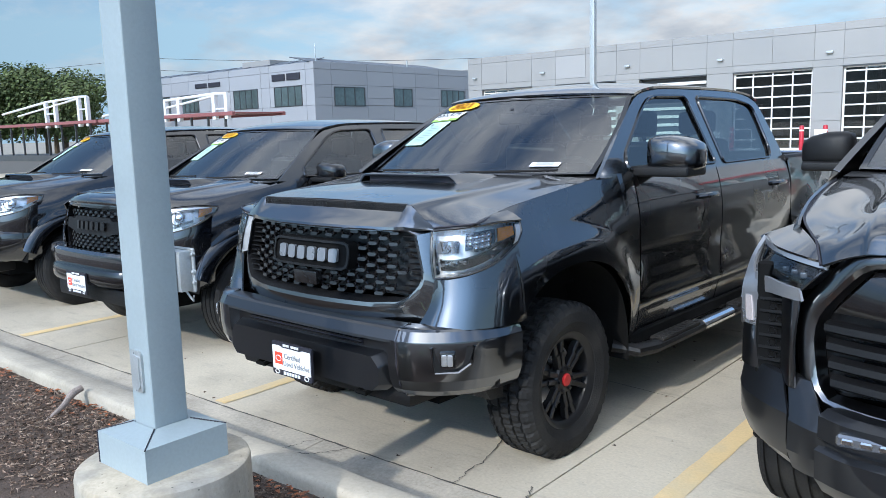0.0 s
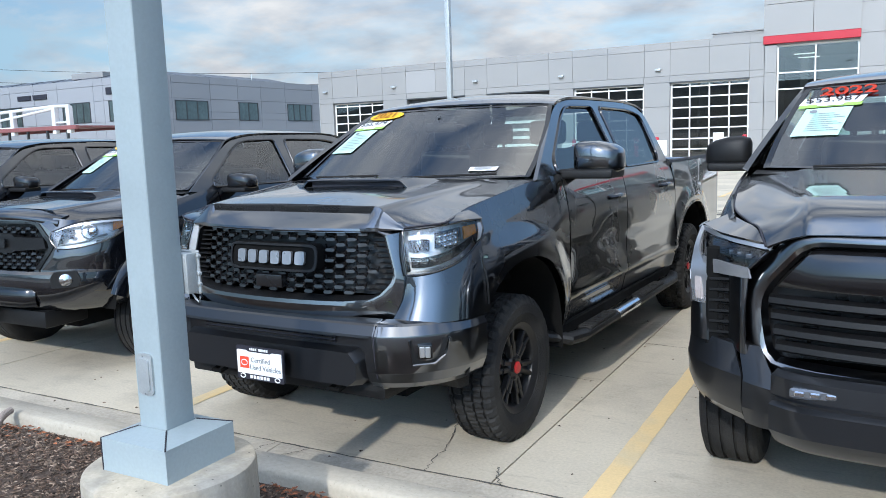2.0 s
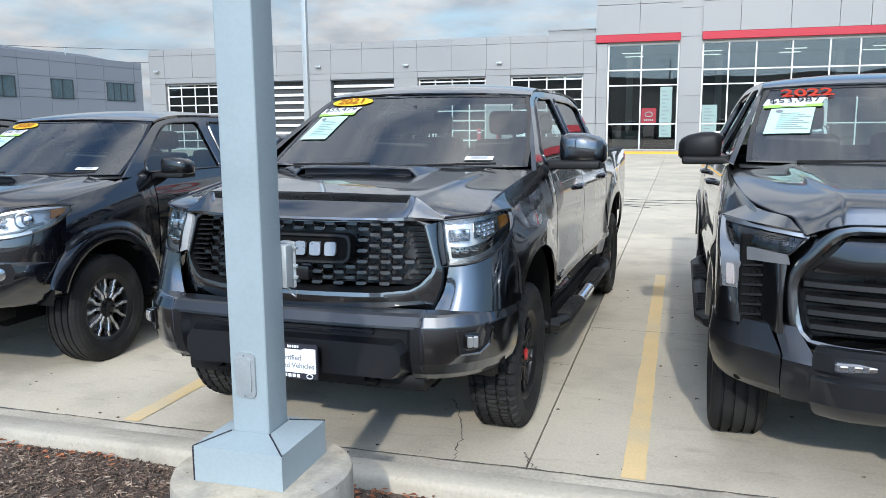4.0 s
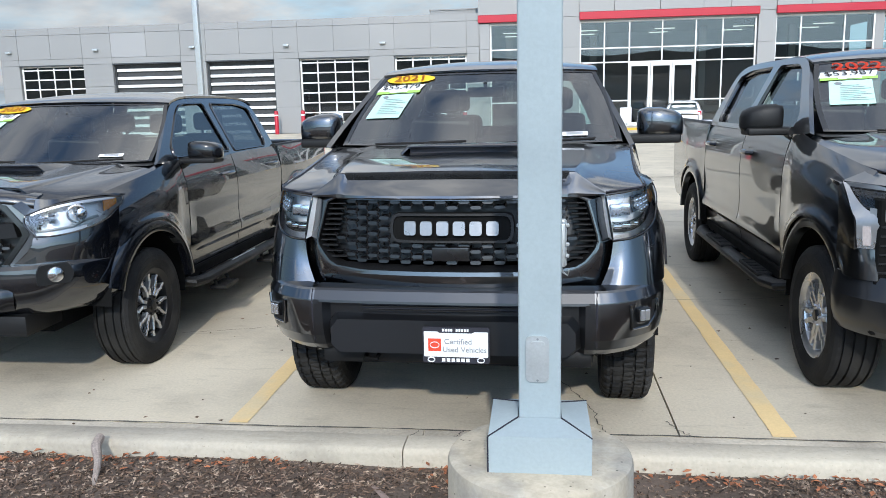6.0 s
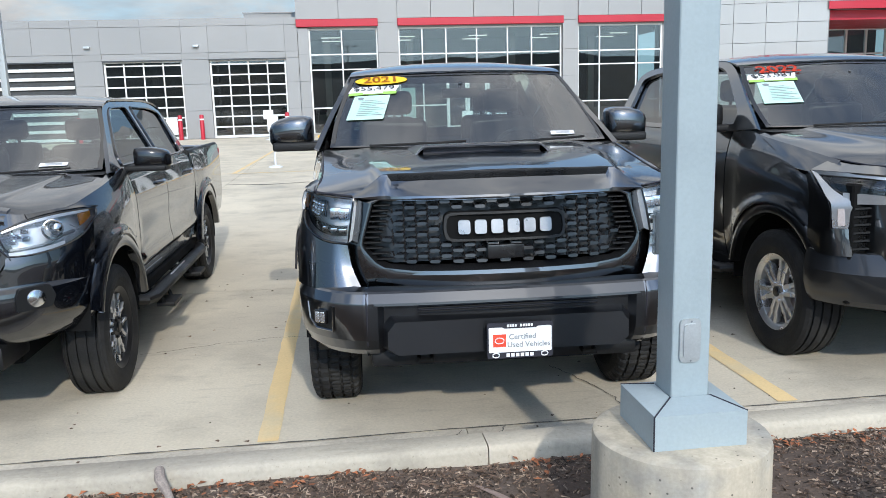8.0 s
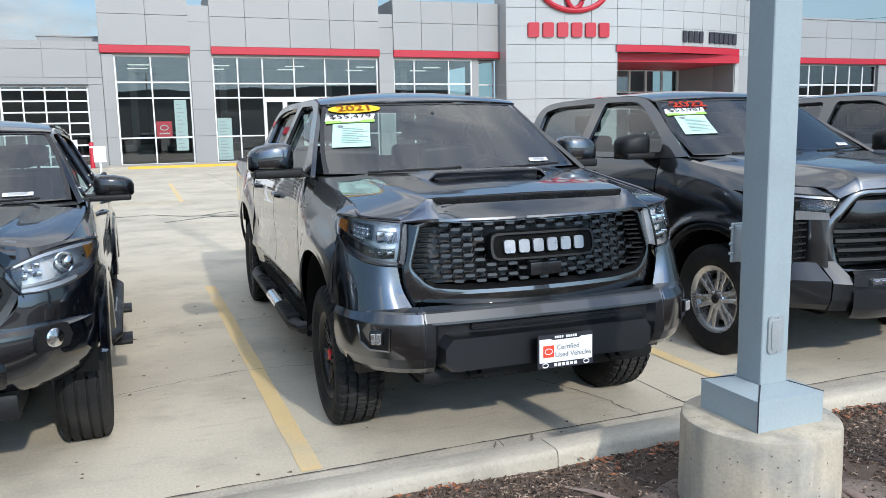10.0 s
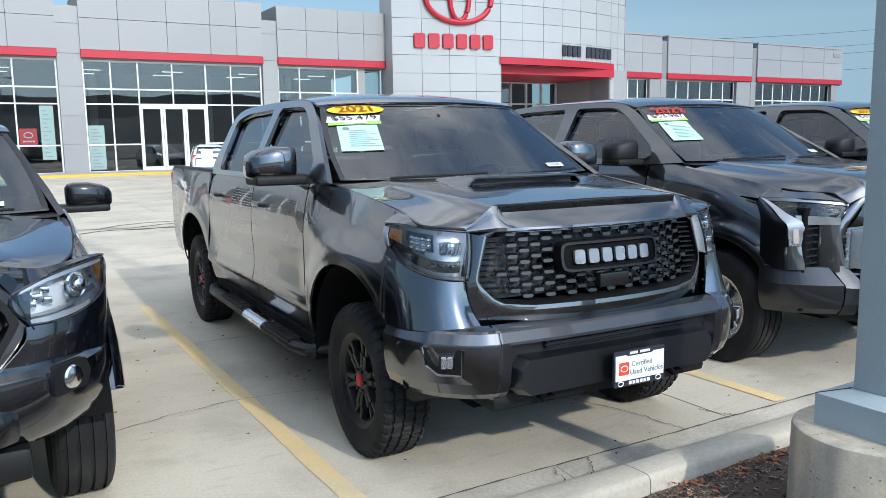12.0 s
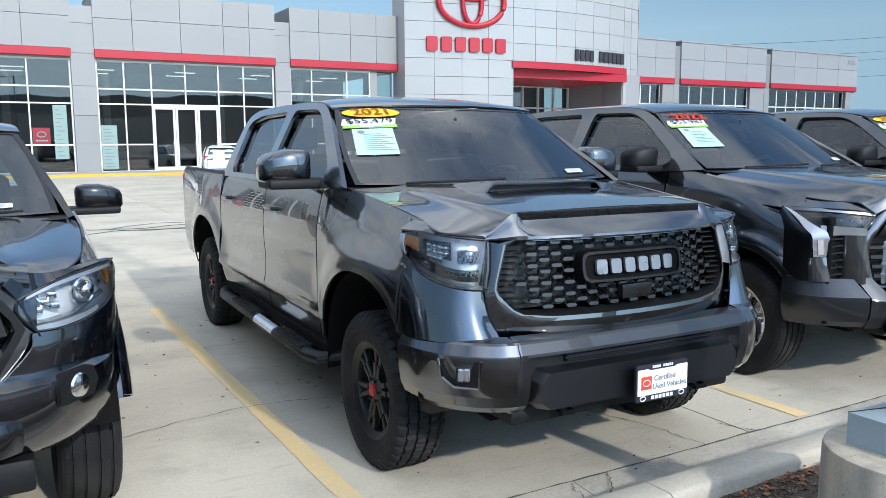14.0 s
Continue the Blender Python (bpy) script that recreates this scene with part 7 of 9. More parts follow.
        rows2 = patch([[V(*p) for p in r] for r in (lo2, m2, hi2)], 15, 9)
        if s < 0:
            rows2 = mirrored(rows2)
        verts, faces = grid_data(rows2)
        obj("front_quarter", verts, faces, paint, t, angle=60, solid=0.012, warp=W)
        # fender sliver between the hood's shut line and the lamp
        brow = [cr([V(s * a, b_, c_) for a, b_, c_ in r], 12) for r in (((0.890, -0.606, 1.263), (0.886, -0.50, 1.282), (0.880, -0.40, 1.298)), ((0.900, -0.602, 1.254), (0.918, -0.505, 1.270), (0.926, -0.39, 1.280)), ((0.894, -0.608, 1.249), (0.938, -0.508, 1.256), (0.964, -0.38, 1.252)))]
        verts, faces = grid_data(brow if s > 0 else [list(reversed(r)) for r in brow])
        obj("brow", verts, faces, paint, t, angle=60, solid=0.008, warp=W)
    # bumper
    plan = [(0, -0.955), (0.35, -0.950), (0.64, -0.934), (0.705, -0.925), (0.775, -0.898), (0.87, -0.828), (0.95, -0.725), (1.003, -0.595), (1.020, -0.455)]
    levels = [(0.815, 0.11), (0.812, 0.055), (0.806, 0.034), (0.797, 0.024), (0.755, 0.002), (0.745, 0.0), (0.64, 0.002), (0.575, 0.012), (0.525, 0.034), (0.495, 0.065), (0.482, 0.11), (0.478, 0.17)]
    # middle section with a sunken bay, painted corner caps outside the seams
    rows = level_loft(plan, levels, n=64)
    xs_ = [p.x for p in rows[5]]
    lo_, hi_ = next(k for k, x in enumerate(xs_) if x > -0.672), next(k for k, x in enumerate(xs_) if x > 0.672)
    middle = [[p.copy() for p in r[lo_:hi_]] for r in rows]
    deep = []
    for r in middle:
        z = r[0].z
        deep.append([p + V(0, 0.045, 0) if abs(p.x) < 0.615 and z < 0.75 else p for p in r])
    # the bay's upper edge: a second row just under the rim
    k = next(i for i, r in enumerate(middle) if r[0].z < 0.75)
    deep.insert(k, [p + V(0, 0, -0.002) for p in middle[k]])
    verts, faces = grid_data(deep)
    b = obj("front_bumper", verts, [tuple(reversed(f)) for f in faces], "satin_bumper", t, angle=14, solid=0.01, warp=W)
    for part_rows in ([r[:lo_ + 1] for r in rows], [r[hi_ - 1:] for r in rows]):
        verts, faces = grid_data(part_rows)
        obj("bumper_cap", verts, [tuple(reversed(f)) for f in faces], paint, b, angle=14, solid=0.01, warp=W)
    bm = bmesh.new()
    out = rounded([(-0.605, 0.640), (-0.565, 0.688), (0.565, 0.688), (0.605, 0.640), (0.605, 0.53), (0.56, 0.495), (-0.56, 0.495), (-0.605, 0.53)], 0.008, 3)
    prism(bm, out, 0, 1, lambda u, v, a: V(u * (1 - 0.045 * (1 - a)), -0.985 + 0.03 * abs(u / 0.6) ** 3 + 0.075 * a, v - 0.020 * (1 - a) * (1 if v > 0.6 else -0.6)))
    part("bumper_panel", bm, "satin_bumper", b, angle=18, warp=W)
    bm = bmesh.new()
    bbox(bm, -0.43, 0.43, -0.918, -0.88, 0.696, 0.736, 0.003, 1)
    part("intake_slot", bm, "ink", b, warp=W)
    for z in (0.705, 0.722):
        bm = bmesh.new()
        bbox(bm, -0.43, 0.43, -0.932, -0.905, z, z + 0.006)
        part("intake_vane", bm, "black_plastic", b, warp=W)
    for s in (1, -1):
        bm = bmesh.new()
        seam = [V(s * 0.672, -0.931, z) for z in (0.80, 0.75, 0.65, 0.55, 0.49)]
        seam = [V(p.x, p.y + {0: 0.026, 4: 0.07, 3: 0.020, 2: 0.002}.get(i, 0), p.z) for i, p in enumerate(seam)]
        tube(bm, seam, 0.004, 5)
        part("bumper_seam", bm, "ink", b, warp=W)
        # fog-lamp pocket
        bm = bmesh.new()
        pocket = [(0.835, 0.62), (0.825, 0.735), (0.955, 0.735), (0.940, 0.655), (0.91, 0.62)]
        P = lambda u, v, a: V(s * u, np.interp(u, [0.705, 0.775, 0.87, 0.95, 1.003], [-0.925, -0.898, -0.828, -0.725, -0.595]) + (0.045 if a > 0.5 else -0.007), v)
        prism(bm, rounded(pocket, 0.015, 3), 0, 1, P)
        fp = part("fog_pocket", bm, "black_plastic", b, warp=W)
        bm = bmesh.new()
        mm = pose(s * 0.885, -0.822, 0.682, 0, 0, s * 30)
        bbox(bm, -0.034, 0.034, -0.02, 0.03, -0.034, 0.034, 0.008, 2, m=mm)
        part("fog_light", bm, "gloss_black", fp, "small square fog light", warp=W)
        bm = bmesh.new()
        for dx in (-0.0135, 0.0135):
            bbox(bm, dx - 0.0125, dx + 0.0125, -0.026, -0.015, -0.026, 0.026, 0.004, 1, m=mm)
        part("fog_cell", bm, "alloy", fp, warp=W)
        bm = bmesh.new()
        tube(bm, [V(s * 0.828, -0.866, 0.735), V(s * 0.836, -0.860, 0.618), V(s * 0.912, -0.785, 0.618), V(s * 0.945, -0.738, 0.655), V(s * 0.958, -0.722, 0.735)], 0.007, 6)
        part("fog_trim", bm, paint, fp, warp=W)
        bm = bmesh.new()
        tube(bm, [V(s * 0.37, -0.86, 0.465), V(s * 0.37, -0.90, 0.455), V(s * 0.43, -0.90, 0.455), V(s * 0.43, -0.86, 0.465)], 0.012, 8)
        part("tow_hook", bm, "chassis", b, warp=W)
    bm = bmesh.new()
    bbox(bm, -0.66, 0.66, -0.84, -0.5, 0.41, 0.50, 0.03, 2)
    part("air_dam", bm, "black_plastic", b, warp=W)
    for s in (1, -1):
        # black splash guard between the bumper cap and the wheel
        bm = bmesh.new()
        prism(bm, [(-0.62, 0.50), (-0.52, 0.56), (-0.47, 0.56), (-0.49, 0.43), (-0.58, 0.44)], 0.70, 0.925, lambda u, v, a, s=s: V(s * a, u, v))
        part("splash_guard", bm, "black_plastic", b, warp=W)
    plate(t, 0.035, -1.012, 0.572)


def nose_mid(t, paint, W):
    """Front of the midsize truck: six-sided dark grille, long headlights, round fog lights."""
    I = lambda p: Vector(p)
    fy = lambda x, z: -0.86 + 0.13 * (abs(x) / 0.66) ** 2.2 + 0.10 * (z - 0.8)
    # hood front edge
    net = [[V(x, fy(x, 1.15) + d, z - 0.045 * (abs(x) / 0.6) ** 3) for x in (-0.64, -0.5, -0.25, 0, 0.25, 0.5, 0.64)] for z, d in ((1.238, 0.10), (1.225, 0.045), (1.20, 0.01), (1.178, 0.015))]
    verts, faces = grid_data(patch(net, 25, 9))
    obj("hood_lip", verts, faces, paint, t, angle=40, solid=0.015)
    inner = rounded([(0.47, 1.145), (0.585, 0.985), (0.46, 0.80), (-0.46, 0.80), (-0.585, 0.985), (-0.47, 1.145)], 0.03, 4)
    mid_ = rounded([(0.50, 1.165), (0.63, 0.985), (0.49, 0.775), (-0.49, 0.775), (-0.63, 0.985), (-0.50, 1.165)], 0.03, 4)
    outer = rounded([(0.545, 1.185), (0.675, 0.985), (0.54, 0.745), (-0.54, 0.745), (-0.675, 0.985), (-0.545, 1.185)], 0.03, 4)
    rows = ring_rows(mid_, inner, 4, lambda u, v: V(u, fy(u, v) - 0.012, v), 96)
    rows[-1] = [p + V(0, 0.05, 0) for p in rows[-1]]
    g = ring_ob("grille", rows, "gloss_black", t, "six-sided black grille", 0.01, 40)
    rows = ring_rows(outer, mid_, 4, lambda u, v: V(u, fy(u, v) - 0.004, v), 96)
    rows[0] = [p + V(0, 0.03, 0) for p in rows[0]]
    ring_ob("grille_surround", rows, "charcoal_paint", t, "satin grey grille surround", 0.012, 40)
    bm = bmesh.new()
    bm.faces.new([bm.verts.new(V(u, fy(u, v) + 0.08, v)) for u, v in inner])
    bmesh.ops.triangulate(bm, faces=bm.faces)
    part("grille_backing", bm, "lamp_dark", g, solid=0.01)
    ins = lambda x, z: abs(x) < np.interp(z, [0.80, 0.985, 1.145], [0.46, 0.585, 0.47]) - 0.01
    bars_in(g, I, ins, 0.825, 12, 0.026, 0.088, fy, lambda x, z: 0.945 < z < 1.075, 0.023, 0.008)
    bm = bmesh.new()
    prism(bm, [(-0.56, 0.965), (-0.54, 1.045), (-0.30, 1.05), (-0.27, 1.075), (0.27, 1.075), (0.30, 1.05), (0.54, 1.045), (0.56, 0.965), (0.30, 0.95), (0.27, 0.935), (-0.27, 0.935), (-0.30, 0.95)], 0, 1, lambda u, v, a: V(u, fy(u, v) - 0.008 + 0.05 * a, v))
    pq = part("grille_plaque", bm, "black_plastic", g, "black crossbar plaque with plain dark blocks")
    for k in range(6):
        xa = -0.212 + 0.0775 * k
        bm = bmesh.new()
        prism(bm, rounded([(xa, 0.975), (xa + 0.047, 0.975), (xa + 0.047, 1.04), (xa, 1.04)], 0.010, 3), 0, 1, lambda u, v, a: V(u, fy(u, v) - 0.022 + 0.014 * a, v))
        part("plaque_block", bm, "lamp_dark", pq)
    for s in (1, -1):
        top = [(0.60, -0.73, 1.085), (0.72, -0.665, 1.13), (0.84, -0.575, 1.155), (0.93, -0.45, 1.16), (0.975, -0.32, 1.15)]
        mid = [(0.60, -0.745, 1.035), (0.73, -0.69, 1.06), (0.85, -0.60, 1.075), (0.945, -0.47, 1.09), (0.98, -0.33, 1.13)]
        bot = [(0.655, -0.735, 0.965), (0.75, -0.70, 0.965), (0.86, -0.61, 0.985), (0.945, -0.49, 1.03), (0.98, -0.34, 1.11)]
        hl, inn = head_lamp(t, I, s, (bot, mid, top), "long clear headlight with round projector and amber marker", 0.055, "lamp_silver", "lamp_silver")
        bm = bmesh.new()
        c = inn[4][8]
        bmesh.ops.create_uvsphere(bm, u_segments=18, v_segments=12, radius=0.042, matrix=Matrix.Translation(c + V(0, 0.02, 0)))
        part("projector", bm, "mirror", hl)
        bm = bmesh.new()
        mr = pose(*(c + V(0, -0.012, 0)), 90, 0, s * 40)
        tube(bm, [mr @ V(0.05 * math.cos(a), 0.05 * math.sin(a), 0) for a in np.linspace(0, math.tau, 25)[:-1]], 0.007, 6, closed=True)
        part("projector_ring", bm, "chrome", hl)
        bm = bmesh.new()
        tube(bm, inn[1][0:8] + [inn[2][9], inn[2][11]], 0.010, 6)
        part("light_strip", bm, "silver_trim", hl)
        lens = patch([[V(s * p[0], p[1], p[2]) for p in r] for r in (bot, mid, top)], 17, 9)
        for nm, r0, r1, c0, c1 in (("top_strip", 7, 9, 1, 15), ("bottom_strip", 0, 2, 0, 10)):
            verts, faces = grid_data([[q + V(s * 0.001, -0.002, 0.0) for q in r[c0:c1]] for r in lens[r0:r1]])
            obj(nm, verts, faces, "silver_trim", hl, solid=0.006)
        for r_, c_ in ((5, 2), (5, 4), (3, 2), (3, 4), (4, 3)):
            q = inn[r_][c_]
            bm = bmesh.new()
            bbox(bm, q.x - 0.02, q.x + 0.02, q.y - 0.002, q.y + 0.03, q.z - 0.014, q.z + 0.014, 0.008, 2)
            part("reflector", bm, "chrome", hl)
        marker(hl, I, s, inn, 12, 16, 3, 8)
        # painted panels under and beside the lamp
        n2 = [[(0.53, -0.80, 0.80), (0.68, -0.755, 0.80), (0.82, -0.665, 0.80), (0.93, -0.52, 0.80), (0.962, -0.40, 0.80)],
              [(0.63, -0.765, 0.90), (0.74, -0.72, 0.90), (0.86, -0.63, 0.91), (0.945, -0.505, 0.93), (0.972, -0.395, 0.95)],
              [(0.645, -0.745, 0.96), (0.75, -0.705, 0.96), (0.86, -0.615, 0.98), (0.945, -0.495, 1.025), (0.978, -0.38, 1.095)]]
        rows = patch([[V(s * p[0], p[1], p[2]) for p in r] for r in n2], 15, 9)
        verts, faces = grid_data(rows)
        obj("front_quarter", verts, faces, paint, t, angle=60, solid=0.01)
        n3 = [[(0.56, -0.775, 1.15), (0.60, -0.735, 1.09), (0.655, -0.74, 0.97), (0.67, -0.75, 0.95)], [(0.60, -0.70, 1.18), (0.68, -0.66, 1.14), (0.66, -0.72, 1.02), (0.66, -0.735, 0.97)]]
        verts, faces = grid_data([[V(s * p[0], p[1], p[2]) for p in r] for r in n3])
        obj("lamp_filler", verts, faces, paint, t, angle=60, solid=0.01)
        n4 = [[(0.60, -0.70, 1.185), (0.72, -0.63, 1.16), (0.85, -0.53, 1.172), (0.94, -0.40, 1.17), (0.975, -0.30, 1.158)], [(0.60, -0.72, 1.09), (0.72, -0.655, 1.133), (0.84, -0.565, 1.158), (0.93, -0.44, 1.163), (0.975, -0.31, 1.152)]]
        verts, faces = grid_data([cr([V(s * p[0], p[1], p[2]) for p in r], 12) for r in n4])
        obj("brow", verts, faces, paint, t, angle=60, solid=0.01)
    plan = [(0, -0.925), (0.35, -0.915), (0.58, -0.885), (0.76, -0.79), (0.89, -0.62), (0.955, -0.45), (0.968, -0.38)]
    levels = [(0.80, 0.09), (0.805, 0.03), (0.79, 0.008), (0.74, 0.0), (0.67, 0.006), (0.61, 0.02), (0.56, 0.05), (0.525, 0.10), (0.515, 0.17)]
    verts, faces = grid_data(level_loft(plan, levels))
    b = obj("front_bumper", verts, faces, paint, t, angle=30, solid=0.01)
    # satin bar low across the middle, dark valance
    verts, faces = grid_data(level_loft([(0, -0.975), (0.30, -0.965), (0.50, -0.935), (0.58, -0.885)], [(0.685, 0.05), (0.68, 0.008), (0.66, 0.0), (0.60, 0.0), (0.575, 0.012), (0.565, 0.05)]))
    obj("bumper_bar", verts, faces, "gloss_black", b, angle=30, solid=0.01)
    bm = bmesh.new()
    bbox(bm, -0.62, 0.62, -0.86, -0.5, 0.40, 0.53, 0.03, 2)
    part("valance", bm, "black_plastic", b)
    for s in (1, -1):
        bm = bmesh.new()
        m = pose(s * 0.775, -0.775, 0.755, 90, 0, s * 44)
        prism(bm, rounded([(-0.10, -0.055), (0.075, -0.055), (0.10, 0.0), (0.075, 0.06), (-0.075, 0.06), (-0.10, 0.02)], 0.015, 3), -0.02, 0.014, lambda u, v, a: m @ V(u, v, a))
        fp = part("fog_pocket", bm, "black_plastic", b)
        bm = bmesh.new()
        lathe(bm, [(0.0, 0.03), (0.025, 0.028), (0.042, 0.022), (0.047, 0.014)], 24, "z")
        bmesh.ops.transform(bm, matrix=m, verts=bm.verts)
        part("fog_light", bm, "chrome", fp, "round fog light")
    plate(t, 0.0, -0.985, 0.575)
    # broad painted arch flares
    for yc in (0.0, 3.236):
        for s in (1, -1):
            rows = []
            for a in np.linspace(0.36 if yc < 1 else 0.12, math.pi - 0.16, 26):
                yy, zz = -math.cos(a), math.sin(a) ** 0.9
                rows.append([V(s * x, yc + yy * r, 0.39 + zz * r) for x, r in ((0.955, 0.485), (1.0, 0.49), (1.005, 0.51), (0.99, 0.57), (0.962, 0.60))])
            verts, faces = grid_data(rows)
            obj("arch_flare", verts, faces, paint, t, angle=45, solid=0.008)


def nose_new(t, paint, W):
    """Front of the newer truck: broad framed grille with slats, bracket-shaped lamps, blocky bumper."""
    I = lambda p: Vector(p)
    fy = lambda x, z: -0.90 + 0.13 * (abs(x) / 0.75) ** 2.4 + 0.06 * (z - 0.8)
    inner = rounded([(0.56, 1.185), (0.735, 0.98), (0.69, 0.725), (-0.69, 0.725), (-0.735, 0.98), (-0.56, 1.185)], [0.06, 0.1, 0.05, 0.05, 0.1, 0.06], 5)
    outer = rounded([(0.625, 1.255), (0.835, 1.0), (0.81, 0.78), (0.70, 0.65), (-0.70, 0.65), (-0.81, 0.78), (-0.835, 1.0), (-0.625, 1.255)], 0.04, 5)
    rows = ring_rows(outer, inner, 5, lambda u, v: V(u, fy(u, v) - 0.02, v), 112)
    for i, d in enumerate((0.06, 0.01, 0.0, 0.0, 0.012, 0.08)):
        rows[i] = [p + V(0, d, 0) for p in rows[i]]
    ring_ob("grille_surround", rows, paint, t, "charcoal grille frame", 0.012, 35)
    bm = bmesh.new()
    bm.faces.new([bm.verts.new(V(u, fy(u, v) + 0.09, v)) for u, v in inner])
    bmesh.ops.triangulate(bm, faces=bm.faces)
    g = part("grille", bm, "lamp_dark", t, "dark slatted grille", solid=0.01)
    hw = lambda z: np.interp(z, [0.725, 0.98, 1.185], [0.69, 0.735, 0.56])
    net = [[V(x * (hw(z) - 0.015), fy(x * hw(z), z) + d, z) for x in (-1, -0.6, 0, 0.6, 1)] for z, d in ((1.02, 0.012), (1.06, 0.0), (1.14, 0.01), (1.18, 0.03))]
    verts, faces = grid_data(patch(net, 21, 7))
    obj("grille_upper_panel", verts, faces, "gloss_black", g, angle=50, solid=0.02)
    for k in range(4):
        z = 0.755 + 0.062 * k
        rows = []
        for dz, d in ((0.0, 0.02), (0.012, 0.0), (0.034, 0.004), (0.042, 0.05)):
            rows.append([V(x * (hw(z) - 0.012), fy(x * hw(z), z) + 0.012 + d, z + dz) for x in np.linspace(-1, 1, 23)])
        verts, faces = grid_data(rows)
        obj("grille_slat", verts, faces, "black_plastic", g, angle=40, solid=0.006)
    bm = bmesh.new()
    m = pose(0, fy(0, 1.09) - 0.012, 1.09, 90, 0, 0)
    tube(bm, [m @ V(0.082 * math.cos(a), 0.056 * math.sin(a), 0.006) for a in np.linspace(0, math.tau, 33)[:-1]], 0.0085, 8, closed=True)
    tube(bm, [m @ V(0.030 * math.cos(a), 0.050 * math.sin(a), 0.006) for a in np.linspace(0, math.tau, 25)[:-1]], 0.0065, 8, closed=True)
    part("emblem_ring", bm, "chrome", g, "plain chrome oval emblem rings")
    for s in (1, -1):
        top = [(0.715, -0.775, 1.167), (0.80, -0.735, 1.178), (0.89, -0.66, 1.187), (0.97, -0.55, 1.192), (1.035, -0.40, 1.195)]
        mid = [(0.755, -0.785, 1.127), (0.83, -0.745, 1.135), (0.91, -0.68, 1.142), (0.98, -0.59, 1.147), (1.032, -0.47, 1.155)]
        bot = [(0.795, -0.772, 1.085), (0.855, -0.735, 1.09), (0.92, -0.68, 1.095), (0.975, -0.62, 1.10), (1.018, -0.55, 1.11)]
        hl, inn = head_lamp(t, I, s, (bot, mid, top), "dark headlight framed by a bright bracket-shaped strip", 0.05, "lamp_dark")
        for c_ in (3, 5, 7, 9, 11):
            q = inn[4][c_]
            bm = bmesh.new()
            bbox(bm, q.x - 0.012, q.x + 0.012, q.y + 0.01, q.y + 0.03, q.z - 0.010, q.z + 0.010, 0.005, 2)
            part("led_cell", bm, "fog_lens", hl)

        def band(nm, rows_, material, label="", n=16, solid=0.01):
            verts_, faces_ = grid_data(patch([[V(s * a, b_, c_) for a, b_, c_ in r] for r in rows_], 5, n))
            return obj(nm, verts_, faces_, material, hl, label, angle=40, solid=solid)

        # silver strip under the lamp, leg at the corner with the diagonal up to the fender, thin strip on top
        band("lamp_strip", [[(0.785, -0.785, 1.050), (0.795, -0.785, 1.092)], [(0.86, -0.738, 1.050), (0.86, -0.745, 1.098)], [(0.93, -0.675, 1.048), (0.925, -0.688, 1.104)], [(1.0, -0.622, 1.042), (1.005, -0.605, 1.110)]], "silver_trim", "bright satin strip under the lamp")
        band("lamp_bracket", [[(1.050, -0.36, 1.212), (1.034, -0.385, 1.203)], [(1.056, -0.46, 1.15), (1.032, -0.485, 1.155)], [(1.056, -0.535, 1.08), (1.018, -0.558, 1.112)], [(1.052, -0.578, 1.04), (0.968, -0.645, 1.05)], [(1.048, -0.585, 0.97), (0.972, -0.64, 0.975)], [(1.042, -0.588, 0.908), (0.978, -0.634, 0.908)]], "silver_trim", "bright satin bracket down the corner", 30)
        band("lamp_brow", [[(0.712, -0.782, 1.168), (0.705, -0.775, 1.188)], [(0.80, -0.742, 1.18), (0.80, -0.732, 1.203)], [(0.89, -0.667, 1.188), (0.89, -0.655, 1.213)], [(0.97, -0.555, 1.193), (0.975, -0.54, 1.217)], [(1.037, -0.395, 1.197), (1.045, -0.38, 1.217)]], "silver_trim", "", 20)
        band("corner_lamp", [[(1.030, -0.606, 1.02), (1.002, -0.626, 1.02)], [(1.028, -0.608, 0.97), (0.998, -0.63, 0.97)], [(1.024, -0.609, 0.925), (0.996, -0.63, 0.925)]], "corner_lens", "upright pinkish clear corner lamp", 9)
        band("lamp_tip", [[(1.058, -0.36, 1.215), (1.052, -0.37, 1.185)], [(1.058, -0.28, 1.218), (1.058, -0.29, 1.20)], [(1.050, -0.20, 1.222), (1.050, -0.21, 1.216)]], "gloss_black", "", 8)
        # vent with five ribs under the lamp, painted posts on both sides of it
        vrows = patch([[V(s * a, b_, z) for a, b_ in ((0.855, -0.655), (0.915, -0.640), (0.985, -0.615))] for z in (0.755, 0.90, 1.055)], 9, 9)
        verts, faces = grid_data(vrows)
        v = obj("corner_vent", verts, faces, "chassis", t, "black ribbed corner vent", solid=0.01)
        for k in range(6):
            bm = bmesh.new()
            z = 0.785 + 0.046 * k
            for d in (0.0, 0.011):
                vs = [bm.verts.new(V(s * a, b_, z + d - (b_ + 0.66) * 0.25)) for a, b_ in ((0.868, -0.690), (0.965, -0.665), (0.972, -0.625), (0.868, -0.65))]
                bm.faces.new(vs)
            bm.verts.ensure_lookup_table()
            for a in range(4):
                bm.faces.new([bm.verts[a], bm.verts[(a + 1) % 4], bm.verts[4 + (a + 1) % 4], bm.verts[4 + a]])
            part("vent_rib", bm, "black_plastic", v, smooth=False)
            if k < 5:
                for c_ in range(3):
                    bm = bmesh.new()
                    x = s * (0.890 + 0.028 * c_)
